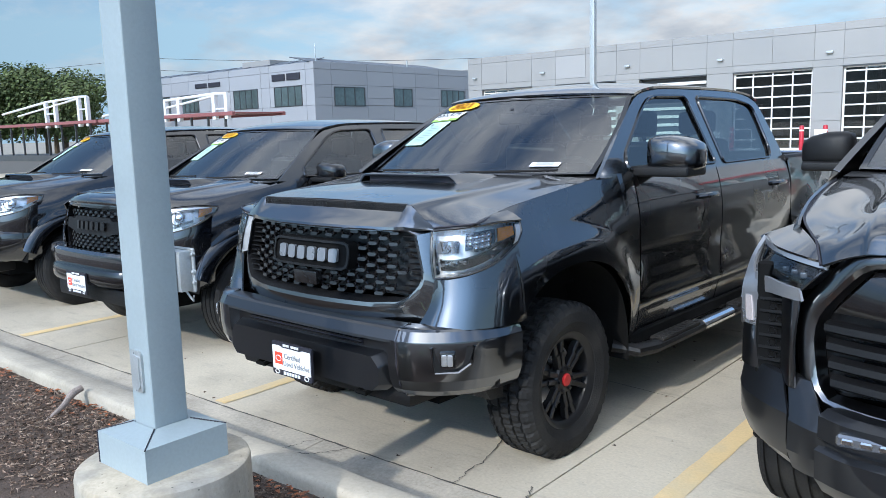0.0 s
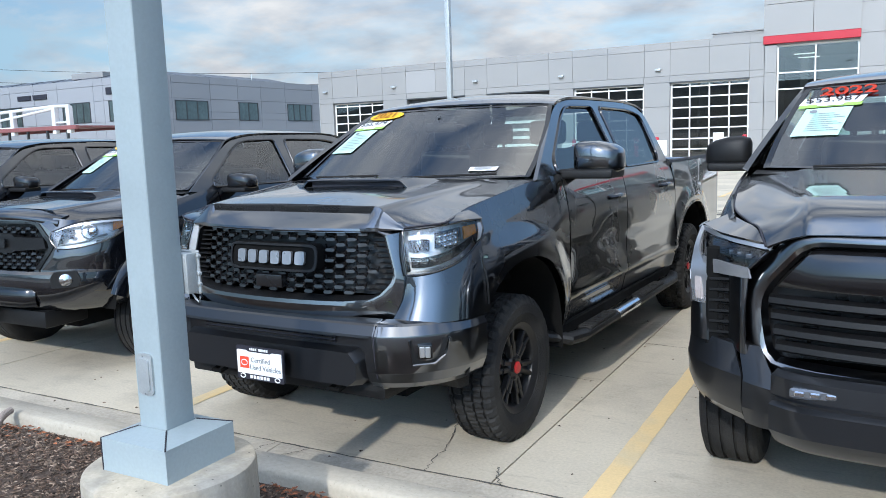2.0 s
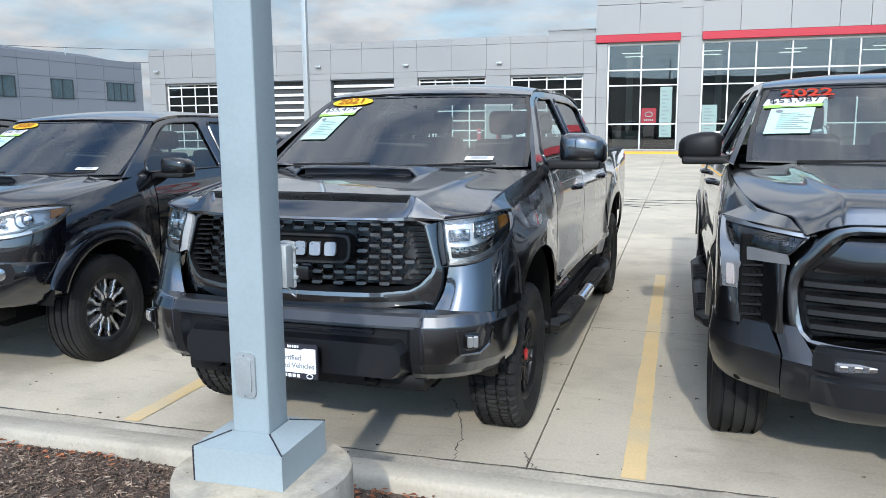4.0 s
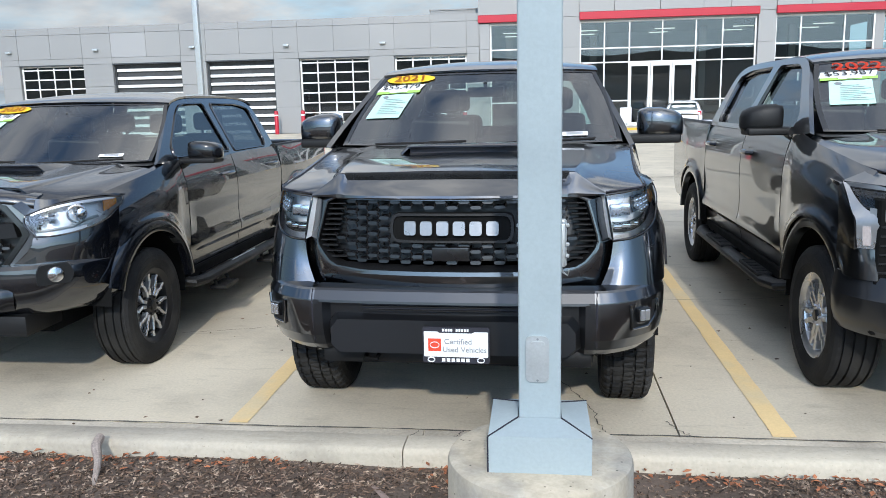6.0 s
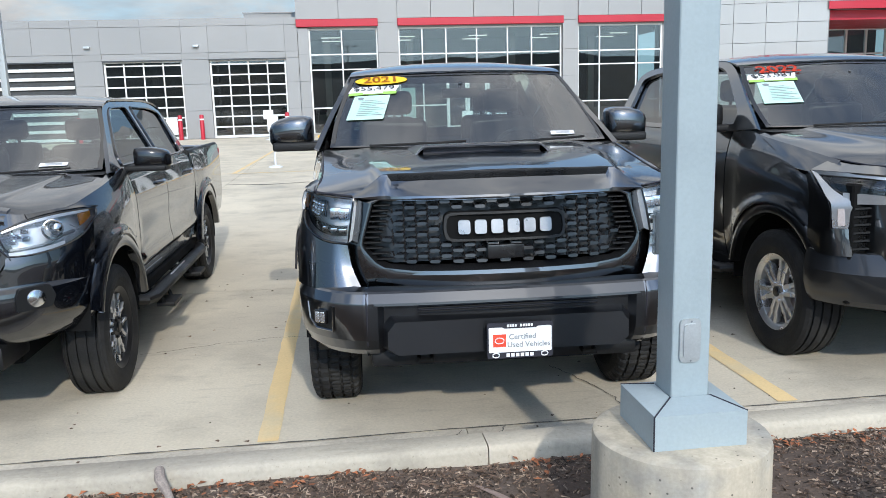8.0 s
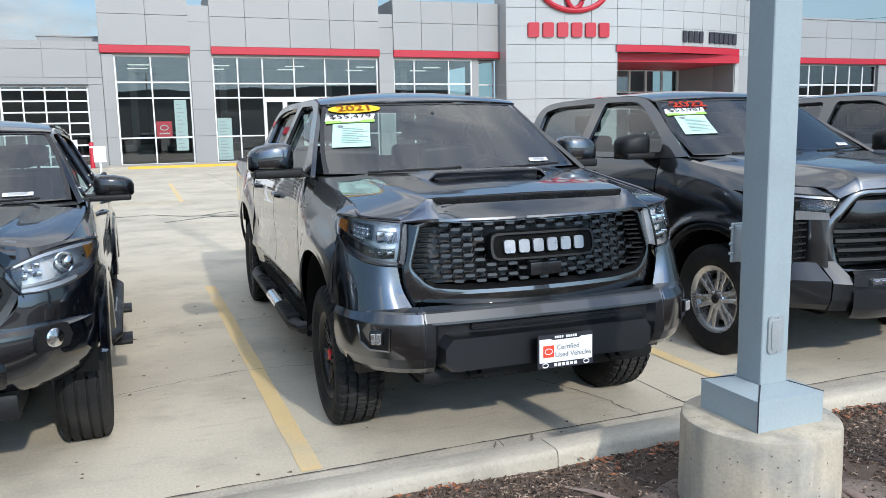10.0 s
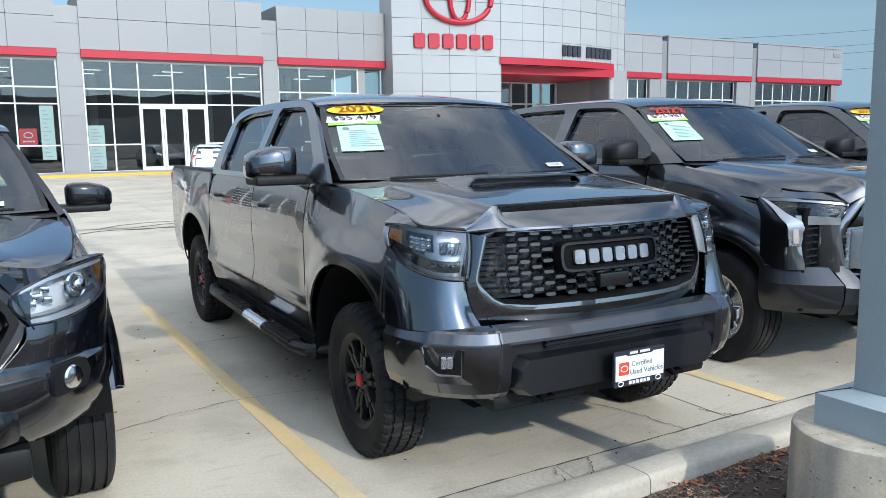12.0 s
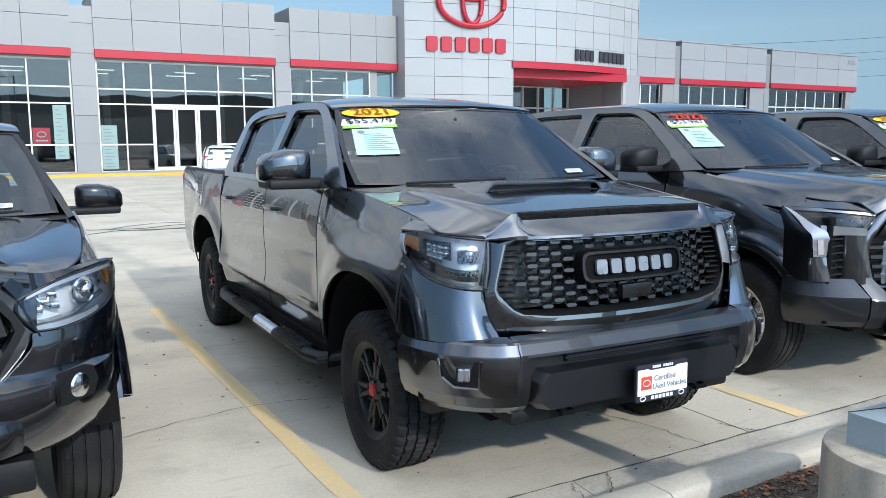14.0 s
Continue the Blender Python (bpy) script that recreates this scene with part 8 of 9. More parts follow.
                    tube(bm, [V(x + 0.012 * math.cos(a), -0.672 + 0.008 * c_, z + 0.028 + 0.014 * math.sin(a)) for a in np.linspace(0, math.tau, 7)[:-1]], 0.0025, 4, closed=True)
                    part("vent_cell", bm, "black_plastic", v, smooth=False)
        for nm, r in (("vent_post", (((0.79, -0.79, 0.74), (0.815, -0.775, 0.74), (0.868, -0.69, 0.755), (0.868, -0.64, 0.755)), ((0.80, -0.785, 0.90), (0.82, -0.77, 0.90), (0.868, -0.69, 0.90), (0.868, -0.64, 0.90)), ((0.79, -0.775, 1.05), (0.815, -0.765, 1.05), (0.868, -0.695, 1.05), (0.868, -0.64, 1.05)))),
                      ("front_quarter", (((0.968, -0.60, 0.75), (0.968, -0.655, 0.75), (1.025, -0.61, 0.75), (1.058, -0.53, 0.75), (1.062, -0.39, 0.76)), ((0.968, -0.60, 0.83), (0.970, -0.648, 0.83), (1.028, -0.602, 0.83), (1.058, -0.53, 0.83), (1.062, -0.39, 0.85)), ((0.972, -0.60, 0.905), (0.974, -0.636, 0.905), (1.032, -0.592, 0.905), (1.056, -0.53, 0.905), (1.062, -0.39, 0.92)))),
                      ("fender_front", (((1.048, -0.585, 0.90), (1.058, -0.50, 0.90), (1.062, -0.39, 0.90)), ((1.052, -0.578, 1.03), (1.060, -0.50, 1.03), (1.063, -0.39, 1.03)), ((1.055, -0.50, 1.11), (1.061, -0.45, 1.11), (1.063, -0.38, 1.11)), ((1.052, -0.37, 1.205), (1.055, -0.36, 1.205), (1.055, -0.33, 1.205))))):
            verts, faces = grid_data(patch([[V(s * a, b_, c_) for a, b_, c_ in row] for row in r], 13, 9))
            obj(nm, verts, faces, paint, t, angle=40, solid=0.01)
        n3 = [[(0.725, -0.765, 1.205), (0.785, -0.665, 1.247), (0.855, -0.50, 1.254), (0.935, -0.35, 1.272)], [(0.69, -0.785, 1.19), (0.80, -0.745, 1.206), (0.93, -0.62, 1.218), (1.05, -0.35, 1.222)]]
        verts, faces = grid_data([cr([V(s * p[0], p[1], p[2]) for p in r], 12) for r in n3])
        obj("brow", verts, faces, paint, t, angle=60, solid=0.01)
        # bumper corner block: sloping top, upright face
        rows = []
        for z, q in ((0.775, ((0.845, -0.735), (0.93, -0.655), (1.01, -0.57), (1.06, -0.47), (1.066, -0.40))),
                     (0.768, ((0.850, -0.752), (0.94, -0.672), (1.02, -0.585), (1.072, -0.475), (1.076, -0.40))),
                     (0.665, ((0.806, -0.835), (0.93, -0.735), (1.03, -0.62), (1.085, -0.485), (1.088, -0.40))),
                     (0.655, ((0.804, -0.842), (0.93, -0.742), (1.032, -0.625), (1.088, -0.487), (1.09, -0.40))),
                     (0.56, ((0.804, -0.842), (0.93, -0.742), (1.03, -0.622), (1.082, -0.485), (1.084, -0.40))),
                     (0.495, ((0.80, -0.825), (0.915, -0.725), (1.01, -0.605), (1.06, -0.475), (1.065, -0.40))),
                     (0.455, ((0.79, -0.79), (0.895, -0.69), (0.985, -0.58), (1.035, -0.46), (1.04, -0.40))),
                     (0.450, ((0.72, -0.70), (0.82, -0.60), (0.90, -0.50), (0.95, -0.42), (0.96, -0.38)))):
            rows.append(cr([V(s * a, b_, z) for a, b_ in q], 16))
        verts, faces = grid_data(rows)
        obj("bumper_corner", verts, faces, "satin_bumper", t, angle=22, solid=0.01)
        # slanted wing between the corner and the middle
        n4 = [[(0.745, -0.775, 0.785), (0.79, -0.755, 0.785), (0.83, -0.735, 0.785)], [(0.74, -0.80, 0.775), (0.79, -0.775, 0.775), (0.83, -0.75, 0.775)], [(0.66, -0.905, 0.645), (0.73, -0.88, 0.650), (0.795, -0.845, 0.655)], [(0.658, -0.912, 0.63), (0.73, -0.888, 0.635), (0.797, -0.850, 0.64)], [(0.66, -0.905, 0.53), (0.73, -0.88, 0.53), (0.80, -0.845, 0.53)], [(0.66, -0.86, 0.45), (0.73, -0.84, 0.45), (0.79, -0.80, 0.45)]]
        verts, faces = grid_data([cr([V(s * p[0], p[1], p[2]) for p in r], 6) for r in n4])
        obj("bumper_wing", verts, faces, "satin_bumper", t, angle=22, solid=0.015)
        bm = bmesh.new()
        bbox(bm, min(s * 0.62, s * 0.98), max(s * 0.62, s * 0.98), -0.66, -0.40, 0.47, 1.16, 0.01, 1)
        part("lamp_carrier", bm, "chassis", t)
    verts, faces = grid_data(level_loft([(0, -1.0), (0.35, -0.992), (0.56, -0.965), (0.68, -0.90)], [(0.70, 0.10), (0.705, 0.03), (0.69, 0.0), (0.625, 0.0), (0.61, 0.012), (0.59, 0.012), (0.575, -0.012), (0.48, -0.006), (0.43, 0.03), (0.40, 0.08)]))
    b = obj("front_bumper", verts, faces, "satin_bumper", t, angle=25, solid=0.01)
    for s in (1, -1):
        bm = bmesh.new()
        bbox(bm, s * 0.52 - 0.09, s * 0.52 + 0.09, -0.992, -0.95, 0.635, 0.675, 0.008, 1)
        fp = part("fog_light", bm, "fog_lens", b, "slim three-cell fog light")
        bm = bmesh.new()
        for k in (-1, 0, 1):
            bbox(bm, s * 0.52 + k * 0.055 - 0.02, s * 0.52 + k * 0.055 + 0.02, -0.997, -0.985, 0.643, 0.667, 0.006, 1)
        part("fog_cell", bm, "chrome", fp)
    bm = bmesh.new()
    for k in range(7):
        bbox(bm, -0.25 + 0.075 * k, -0.20 + 0.075 * k, -1.003, -0.96, 0.635, 0.665, 0.006, 1)
    part("bumper_slot", bm, "ink", b)
    bm = bmesh.new()
    bbox(bm, -0.66, 0.66, -0.86, -0.5, 0.39, 0.46, 0.03, 2)
    part("valance", bm, "black_plastic", b)
    plate(t, 0.0, -1.03, 0.505)
    for yc in (0.0, 3.70):
        for s in (1, -1):
            rows = []
            for a in np.linspace(0.34 if yc < 1 else 0.12, math.pi - 0.14, 26):
                yy, zz = -math.cos(a), math.sin(a) ** 0.85
                rows.append([V(s * x, yc + yy * r, 0.41 + zz * r) for x, r in ((1.02, 0.50), (1.075, 0.505), (1.08, 0.525), (1.065, 0.585), (1.03, 0.615))])
            verts, faces = grid_data(rows)
            obj("arch_flare", verts, faces, paint, t, angle=45, solid=0.008)


def running_board(t, W, kind):
    for s in (1, -1):
        bm = bmesh.new()
        tube(bm, [V(s * 0.88, 0.60, 0.43), V(s * 1.0, 0.66, 0.405), V(s * 1.03, 0.80, 0.40), V(s * 1.03, 2.95, 0.40), V(s * 1.0, 3.08, 0.405), V(s * 0.88, 3.12, 0.43)], 0.052, 12, flat=0.75)
        b = part("running_board", bm, "black_plastic", t, "black tubular running board with bright strip" if kind == "full" else "black running board", warp=W)
        if kind == "midsize":
            # dropped steps hung under the tube on two arms, and a bright strip along it
            for yc in (1.12, 2.32):
                bm = bmesh.new()
                prism(bm, rounded([(yc - 0.15, 0.285), (yc + 0.15, 0.285), (yc + 0.15, 0.315), (yc - 0.15, 0.315)], 0.008, 2), 1.01, 1.135, lambda u, v, a, s=s: V(s * a, u, v))
                part("drop_step", bm, "black_plastic", b, "dropped step hung under the tube", warp=W)
                for d in (-0.135, 0.135):
                    bm = bmesh.new()
                    tube(bm, [V(s * 1.03, yc + d * 0.7, 0.39), V(s * 1.05, yc + d, 0.345), V(s * 1.06, yc + d, 0.305)], 0.014, 8)
                    part("step_arm", bm, "black_plastic", b, warp=W)
            bm = bmesh.new()
            tube(bm, [V(s * 1.035, 1.45, 0.437), V(s * 1.035, 2.05, 0.437)], 0.007, 6)
            part("bright_strip", bm, "silver_trim", b, warp=W)
        for y0, y1 in () if kind == "midsize" else ((0.85, 1.35), (1.95, 2.55)):
            bm = bmesh.new()
            bbox(bm, min(s * 0.985, s * 1.075), max(s * 0.985, s * 1.075), y0, y1, 0.425, 0.448, 0.01, 2)
            for k in range(9):
                y = y0 + (y1 - y0) * (k + 0.5) / 9
                bbox(bm, min(s * 1.0, s * 1.06), max(s * 1.0, s * 1.06), y - 0.01, y + 0.01, 0.446, 0.452)
            part("step_pad", bm, "rubber", b, warp=W)
        if kind == "full":
            bm = bmesh.new()
            tube(bm, [V(s * 1.03, 1.42, 0.402), V(s * 1.03, 1.88, 0.402)], 0.0545, 14, flat=0.75)
            part("bright_strip", bm, "chrome", b, warp=W)
        for y in (0.9, 1.9, 2.8):
            bm = bmesh.new()
            bbox(bm, min(s * 0.8, s * 1.0), max(s * 0.8, s * 1.0), y - 0.03, y + 0.03, 0.40, 0.44)
            part("bracket", bm, "chassis", b, warp=W)


def stickers(t, W, year, shape, price, side=-1):
    """Windscreen stickers on the passenger side: year, price strip, window form, and a small label low on the driver side."""
    def at(x, u, lift=0.006):
        """A place on the screen: x across, u from 0 (base) to 1 (top)."""
        yc, zc = np.interp(u, [0, 0.33, 0.66, 1], [0.20, 0.45, 0.72, 0.98]), np.interp(u, [0, 0.33, 0.66, 1], [1.415, 1.56, 1.72, 1.862])
        ys, zs = np.interp(u, [0, 0.33, 0.66, 1], [0.42, 0.64, 0.88, 1.10]), np.interp(u, [0, 0.33, 0.66, 1], [1.415, 1.55, 1.705, 1.852])
        xs = np.interp(u, [0, 0.33, 0.66, 1], [0.865, 0.84, 0.79, 0.725])
        a = (abs(x) / xs) ** 2.2
        return V(x, yc + (ys - yc) * a - lift * 0.5, zc + (zs - zc) * a + lift)

    def sheet(name, x0, x1, u0, u1, material, label="", lift=0.006, skew=0.0, oval=False):
        rows = []
        for i in range(13 if oval else 6):
            f = i / (12 if oval else 5)
            half = math.sqrt(max(0, 1 - (2 * f - 1) ** 2)) if oval else 1
            xm, hw = (x0 + x1) / 2, (x1 - x0) / 2 * half
            rows.append([at(xm + hw * g + skew * (f - 0.5), u0 + (u1 - u0) * f, lift) for g in np.linspace(-1, 1, 9)])
        verts, faces = grid_data(rows)
        return obj(name, verts, faces, material, t, label, warp=W, solid=0.0)

    def words(body, size, x, u, material, bold=0.0, lift=0.012, parent=None):
        me = text_mesh(body, size, bold)
        for v in me.vertices:
            q = at(x + v.co.x, u + v.co.y / 0.92, lift)
            v.co = W(q)
        fin("sticker_text", me, material, t, smooth=False)

    if shape == "oval":
        sheet("year_sticker", -0.70, -0.35, 0.86, 0.995, "sticker_yellow", "yellow oval year sticker", oval=True)
        words(year, 0.12, -0.525, 0.925, "ink_brown", 0.002)
    else:
        words(year, 0.145, -0.50, 0.90, "sticker_red", 0.0035)
    sheet("price_strip", -0.735, -0.42, 0.745, 0.835, "paper_white", "white and green price strip", skew=0.03)
    sheet("price_strip_edge", -0.745, -0.43, 0.705, 0.745, "lime", skew=0.01)
    sheet("price_strip_tab", -0.65, -0.52, 0.71, 0.742, "paper_white", lift=0.01)
    words(price, 0.085, -0.575, 0.79, "ink", 0.0)
    sheet("window_form", -0.735, -0.50, 0.37, 0.69, "paper_green", "pale green window form", skew=0.06)
    for k in range(9):
        u = 0.42 + 0.024 * k
        sheet("form_line", -0.70 + 0.005 * k, -0.53 - 0.03 * (k % 3) + 0.004 * k, u, u + 0.006, "ink_grey", lift=0.009)
    sheet("form_seal", -0.685, -0.645, 0.625, 0.665, "ink_grey", lift=0.009, oval=True)
    sheet("barcode_label", 0.50, 0.66, 0.09, 0.14, "paper_white", "small white barcode label")
    for k in range(3):
        sheet("label_line", 0.53, 0.63, 0.10 + 0.012 * k, 0.105 + 0.012 * k, "ink_grey", lift=0.009)


def badges(t, W, kind):
    """Small plain bars where the doors, fenders and bed carry badges."""
    spots = {"full": [(1.12, 0.77, 0.24, 0.032, "gloss_black"), (0.60, 1.14, 0.09, 0.035, "lamp_dark"), (4.45, 1.27, 0.30, 0.05, "galvanised")],
             "midsize": [(1.05, 0.84, 0.24, 0.028, "chrome"), (4.5, 1.22, 0.28, 0.05, "galvanised")],
             "newer": [(1.15, 0.86, 0.26, 0.036, "chrome")]}[kind]
    for y, z, ln, h, m_ in spots:
        for s in (1, -1):
            for k in range(5):
                bm = bmesh.new()
                y0, y1 = y + ln * (k / 5 - 0.5), y + ln * ((k + 0.72) / 5 - 0.5)
                q = [V(s * (side_x(yy, zz, y > 3.1) + d), yy, zz) for d in (0.0, 0.006) for yy, zz in ((y0, z - h / 2), (y1, z - h / 2), (y1, z + h / 2), (y0, z + h / 2))]
                vs = [bm.verts.new(p) for p in q]
                for f in ((0, 1, 2, 3), (4, 5, 6, 7), (0, 1, 5, 4), (1, 2, 6, 5), (2, 3, 7, 6), (3, 0, 4, 7)):
                    bm.faces.new([vs[i] for i in f])
                part("badge_bar", bm, m_, t, warp=W, smooth=False)


def pickup(kind, paint, label, m, rim, year, shape, price, badge=True):
    t = thing("pickup_truck", label, "pickup truck", None, group="parked pickup trucks")
    W = make_warp(kind)
    use_shape(kind)
    truck_body(t, paint, W, kind)
    hood(t, paint, W, kind)
    if kind != "newer":
        scoop(t, W, paint=paint)
    r = {"full": 0.405, "midsize": 0.388, "newer": 0.41}[kind]
    xw = {"full": 0.862, "midsize": 0.845, "newer": 0.925}[kind]
    for y in (0.0, {"full": 3.70, "midsize": 3.236, "newer": 3.70}[kind]):
        for s in (1, -1):
            wheel(t, s * (xw + (0.025 if kind == "full" and y else 0)), y, s, rim, r, 0.137 if kind != "midsize" else 0.13)
    for s in (1, -1):
        side_mirror(t, W, {"full": paint, "midsize": "gloss_black", "newer": "black_plastic"}[kind], s, kind)
    {"full": nose_full, "midsize": nose_mid, "newer": nose_new}[kind](t, paint, W)
    running_board(t, W, kind)
    badges(t, W, kind)
    stickers(t, W, year, shape, price)
    t.matrix_world = m
    return t


pickup("full", "grey_paint", "dark grey crew-cab pickup truck with black wheels and blocky grille", pose(-3.01, 3.42, 0, 0, 0, -1.9), "black", "2021", "oval", "$55,479")
pickup("midsize", "black_paint", "black midsize crew-cab pickup truck with machined wheels", pose(-6.14, 3.82, 0), "machined", "2020", "oval", "$43,987")
pickup("midsize", "black_paint", "black midsize crew-cab pickup truck at the end of the row", pose(-9.02, 3.78, 0), "machined", "2020", "oval", "$41,987")
pickup("newer", "charcoal_paint", "charcoal newer crew-cab pickup truck with silver wheels", pose(0.0, 3.64, 0), "silver", "2022", "plain", "$53,987")
pickup("newer", "charcoal_paint", "dark charcoal newer crew-cab pickup truck with yellow year sticker", pose(2.90, 3.64, 0), "silver", "2022", "oval", "$49,987")
# ---------------- far things ----------------
def rand_box(bm, *a, **k):
    return bbox(bm, *a, **k)


def office_building():
    """Two-storey grey building: front face y = 58.5 (x from -108 to -67), side face x = -67 running back."""
    b = thing("office_building", "two-storey pale grey panelled commercial building with dark-framed windows", "building", kind="structure")
    YF, XS, TOP, X0, YB = 58.5, -66.9, 9.55, -108.0, 86.5
    fw = [(-106.5, -103.0, 0), (-99.5, -95.5, 0), (-93.0, -89.0, 0), (-81.5, -76.9, 1), (-73.75, -69.0, 1)]
    bm = bmesh.new()
    bbox(bm, X0, XS - 0.1, YF + 0.1, YB, 0, TOP - 0.1)
    core = part("wall", bm, "wall_joint", b, smooth=False)
    zs = [0.2, 2.6, 4.4, 5.6, 7.1, 7.5, 8.7, TOP]
    xs = [X0, -103.5, -99, -95, -91, -86.5, -82.3, -76.2, -74.6, -68.3, XS]
    wz = (4.85, 7.1)
    for a, c in zip(xs, xs[1:]):
        for z0, z1 in ((0.2, 2.6), (2.6, 4.85), (4.85, 7.1), (7.1, 8.75), (8.75, TOP)):
            panel(core, a, c, z0, z1, y=YF, material="util_panel", depth=0.1, g=0.02)
    # side face panels
    ys = [YF, 61, 66.6, 71, 75, 79.5, 85, YB]
    for a, c in zip(ys, ys[1:]):
        for z0, z1 in ((0.2, 2.6), (2.6, 4.85), (4.85, 5.7), (5.7, 7.1), (7.1, 8.75), (8.75, TOP)):
            g = 0.02
            verts = [V(x, y, z) for x in (XS, XS - 0.1) for y, z in ((a + g, z0 + g), (c - g, z0 + g), (c - g, z1 - g), (a + g, z1 - g))]
            obj("wall_panel", verts, [(0, 1, 2, 3), (0, 4, 5, 1), (1, 5, 6, 2), (2, 6, 7, 3), (3, 7, 4, 0)], "util_panel", core, smooth=False)

    def win(put, a, c, z0, z1, n):
        """put(u, d, z): u along the wall, d out of it."""
        bm = bmesh.new()
        pieces = [(a, c, z0, z0 + 0.1), (a, c, z1 - 0.1, z1)] + [(a + (c - a) * k / n - 0.06, a + (c - a) * k / n + 0.06, z0, z1) for k in range(n + 1)]
        for u0, u1, w0, w1 in pieces:
            vs = [bm.verts.new(put(u, d, z)) for u in (u0, u1) for d in (0.0, 0.06) for z in (w0, w1)]
            for q in ((0, 1, 3, 2), (4, 6, 7, 5), (0, 4, 5, 1), (2, 3, 7, 6), (0, 2, 6, 4), (1, 5, 7, 3)):
                bm.faces.new([vs[i] for i in q])
        w = part("window", bm, "frame_dark", b, smooth=False)
        for k in range(n):
            u0, u1 = a + (c - a) * k / n + 0.06, a + (c - a) * (k + 1) / n - 0.06
            obj("pane", [put(u0, 0.02, z0), put(u1, 0.02, z0), put(u1, 0.02, z1), put(u0, 0.02, z1)], [(0, 1, 2, 3)], "office_glass", w, smooth=False)
    for a, c, k in fw:
        win(lambda u, d, z: V(u, YF - d, z), a, c, wz[0], wz[1], 4)
    for a, c, n in ((61.4, 66.1, 3), (71.1, 74.3, 2), (79.9, 84.7, 4)):
        win(lambda u, d, z: V(XS + d, u, z), a, c, 4.75, 6.9, n)
    # plain sign bars
    for a, c, z0, z1, m_, n in ((-74.0, -68.8, 7.75, 8.5, "ink", 2), (-89.4, -83.7, 7.8, 8.35, "ink", 2), (-107.4, -102.6, 7.6, 9.0, "sign_red", 6)):
        for k in range(n):
            bm = bmesh.new()
            u0, u1 = a + (c - a) * k / n, a + (c - a) * (k + 0.86) / n
            bbox(bm, u0, u1, YF - 0.15, YF - 0.01, z0, z1, 0.03, 1)
            part("sign_block", bm, m_, b, "plain sign block", smooth=False)
    # roof: panels on racks, plant box, mast
    for k in range(9):
        x = -104 + 4.1 * k
        bm = bmesh.new()
        bbox(bm, -1.7, 1.7, -1.6, 1.6, -0.04, 0.04, m=pose(x, YF + 2.4, TOP + 0.35, 14, 0, 0))
        part("solar_panel", bm, "solar", b, smooth=False)
    for k in range(5):
        bm = bmesh.new()
        bbox(bm, -1.6, 1.6, -2.2, 2.2, -0.04, 0.04, m=pose(XS - 2.2, 60.5 + 4.6 * k, TOP + 0.35, 0, 12, 0))
        part("solar_panel", bm, "solar", b, smooth=False)
    bm = bmesh.new()
    bbox(bm, -83.6, -78.2, YF + 3.0, YF + 6, TOP - 0.2, TOP + 1.15, 0.05, 1)
    part("roof_plant", bm, "panel_white", b, "boxy rooftop air unit", smooth=False)
    bm = bmesh.new()
    tube(bm, [(XS - 0.3, YF + 0.6, TOP - 0.1), (XS - 0.3, YF + 0.6, TOP + 1.9)], 0.05, 6)
    tube(bm, [(XS - 0.4, 74.0, TOP - 0.1), (XS - 0.4, 74.0, TOP + 0.8)], 0.08, 6)
    part("mast", bm, "galvanised", b)


M["office_glass"] = mat("office_glass", (0.10, 0.135, 0.14), 0.12, 0.3, 0.3, 0.35, 3, coat=0.6)


def tree(x, y, h, r, seed):
    rnd = random.Random(seed)
    t = thing("tree", "broad leafy green shade tree behind the lot", "tree", pose(x, y, 0), group="trees beyond the lot")
    bm = bmesh.new()
    tube(bm, [(0, 0, -0.2), (0.05, 0.02, h * 0.25), (0.15, -0.1, h * 0.5), (0.1, 0, h * 0.75)], [0.34, 0.26, 0.18, 0.06], 9)
    for k in range(7):
        a, z = rnd.uniform(0, math.tau), h * rnd.uniform(0.25, 0.6)
        e = V(math.cos(a) * r * 0.7, math.sin(a) * r * 0.7, z + h * 0.22)
        tube(bm, [(0.08, 0, z), e * 0.5 + V(0, 0, z * 0.5), e], [0.12, 0.07, 0.03], 6)
    part("trunk", bm, "bark", t)
    verts, faces = [], []
    lobes = [(V(rnd.gauss(0, r * 0.42), rnd.gauss(0, r * 0.42), h * rnd.uniform(0.35, 0.86)), r * rnd.uniform(0.28, 0.5)) for _ in range(24)]
    for c, lr in lobes:
        for _ in range(420):
            d = V(rnd.gauss(0, 1), rnd.gauss(0, 1), rnd.gauss(0, 0.85)).normalized() * lr * rnd.uniform(0.62, 1.08)
            p = c + d
            if p.z > h or p.z < h * 0.16:
                continue
            n = (d + V(rnd.uniform(-1, 1), rnd.uniform(-1, 1), rnd.uniform(0, 1)) * lr).normalized()
            u = n.orthogonal().normalized()
            w = n.cross(u)
            s = rnd.uniform(0.10, 0.26)
            k = len(verts)
            verts += [p - u * s, p + w * s * 0.6, p + u * s, p - w * s * 0.6]
            faces += [(k, k + 1, k + 2, k + 3)]
    obj("crown", verts, faces, "leaf", t, smooth=False)


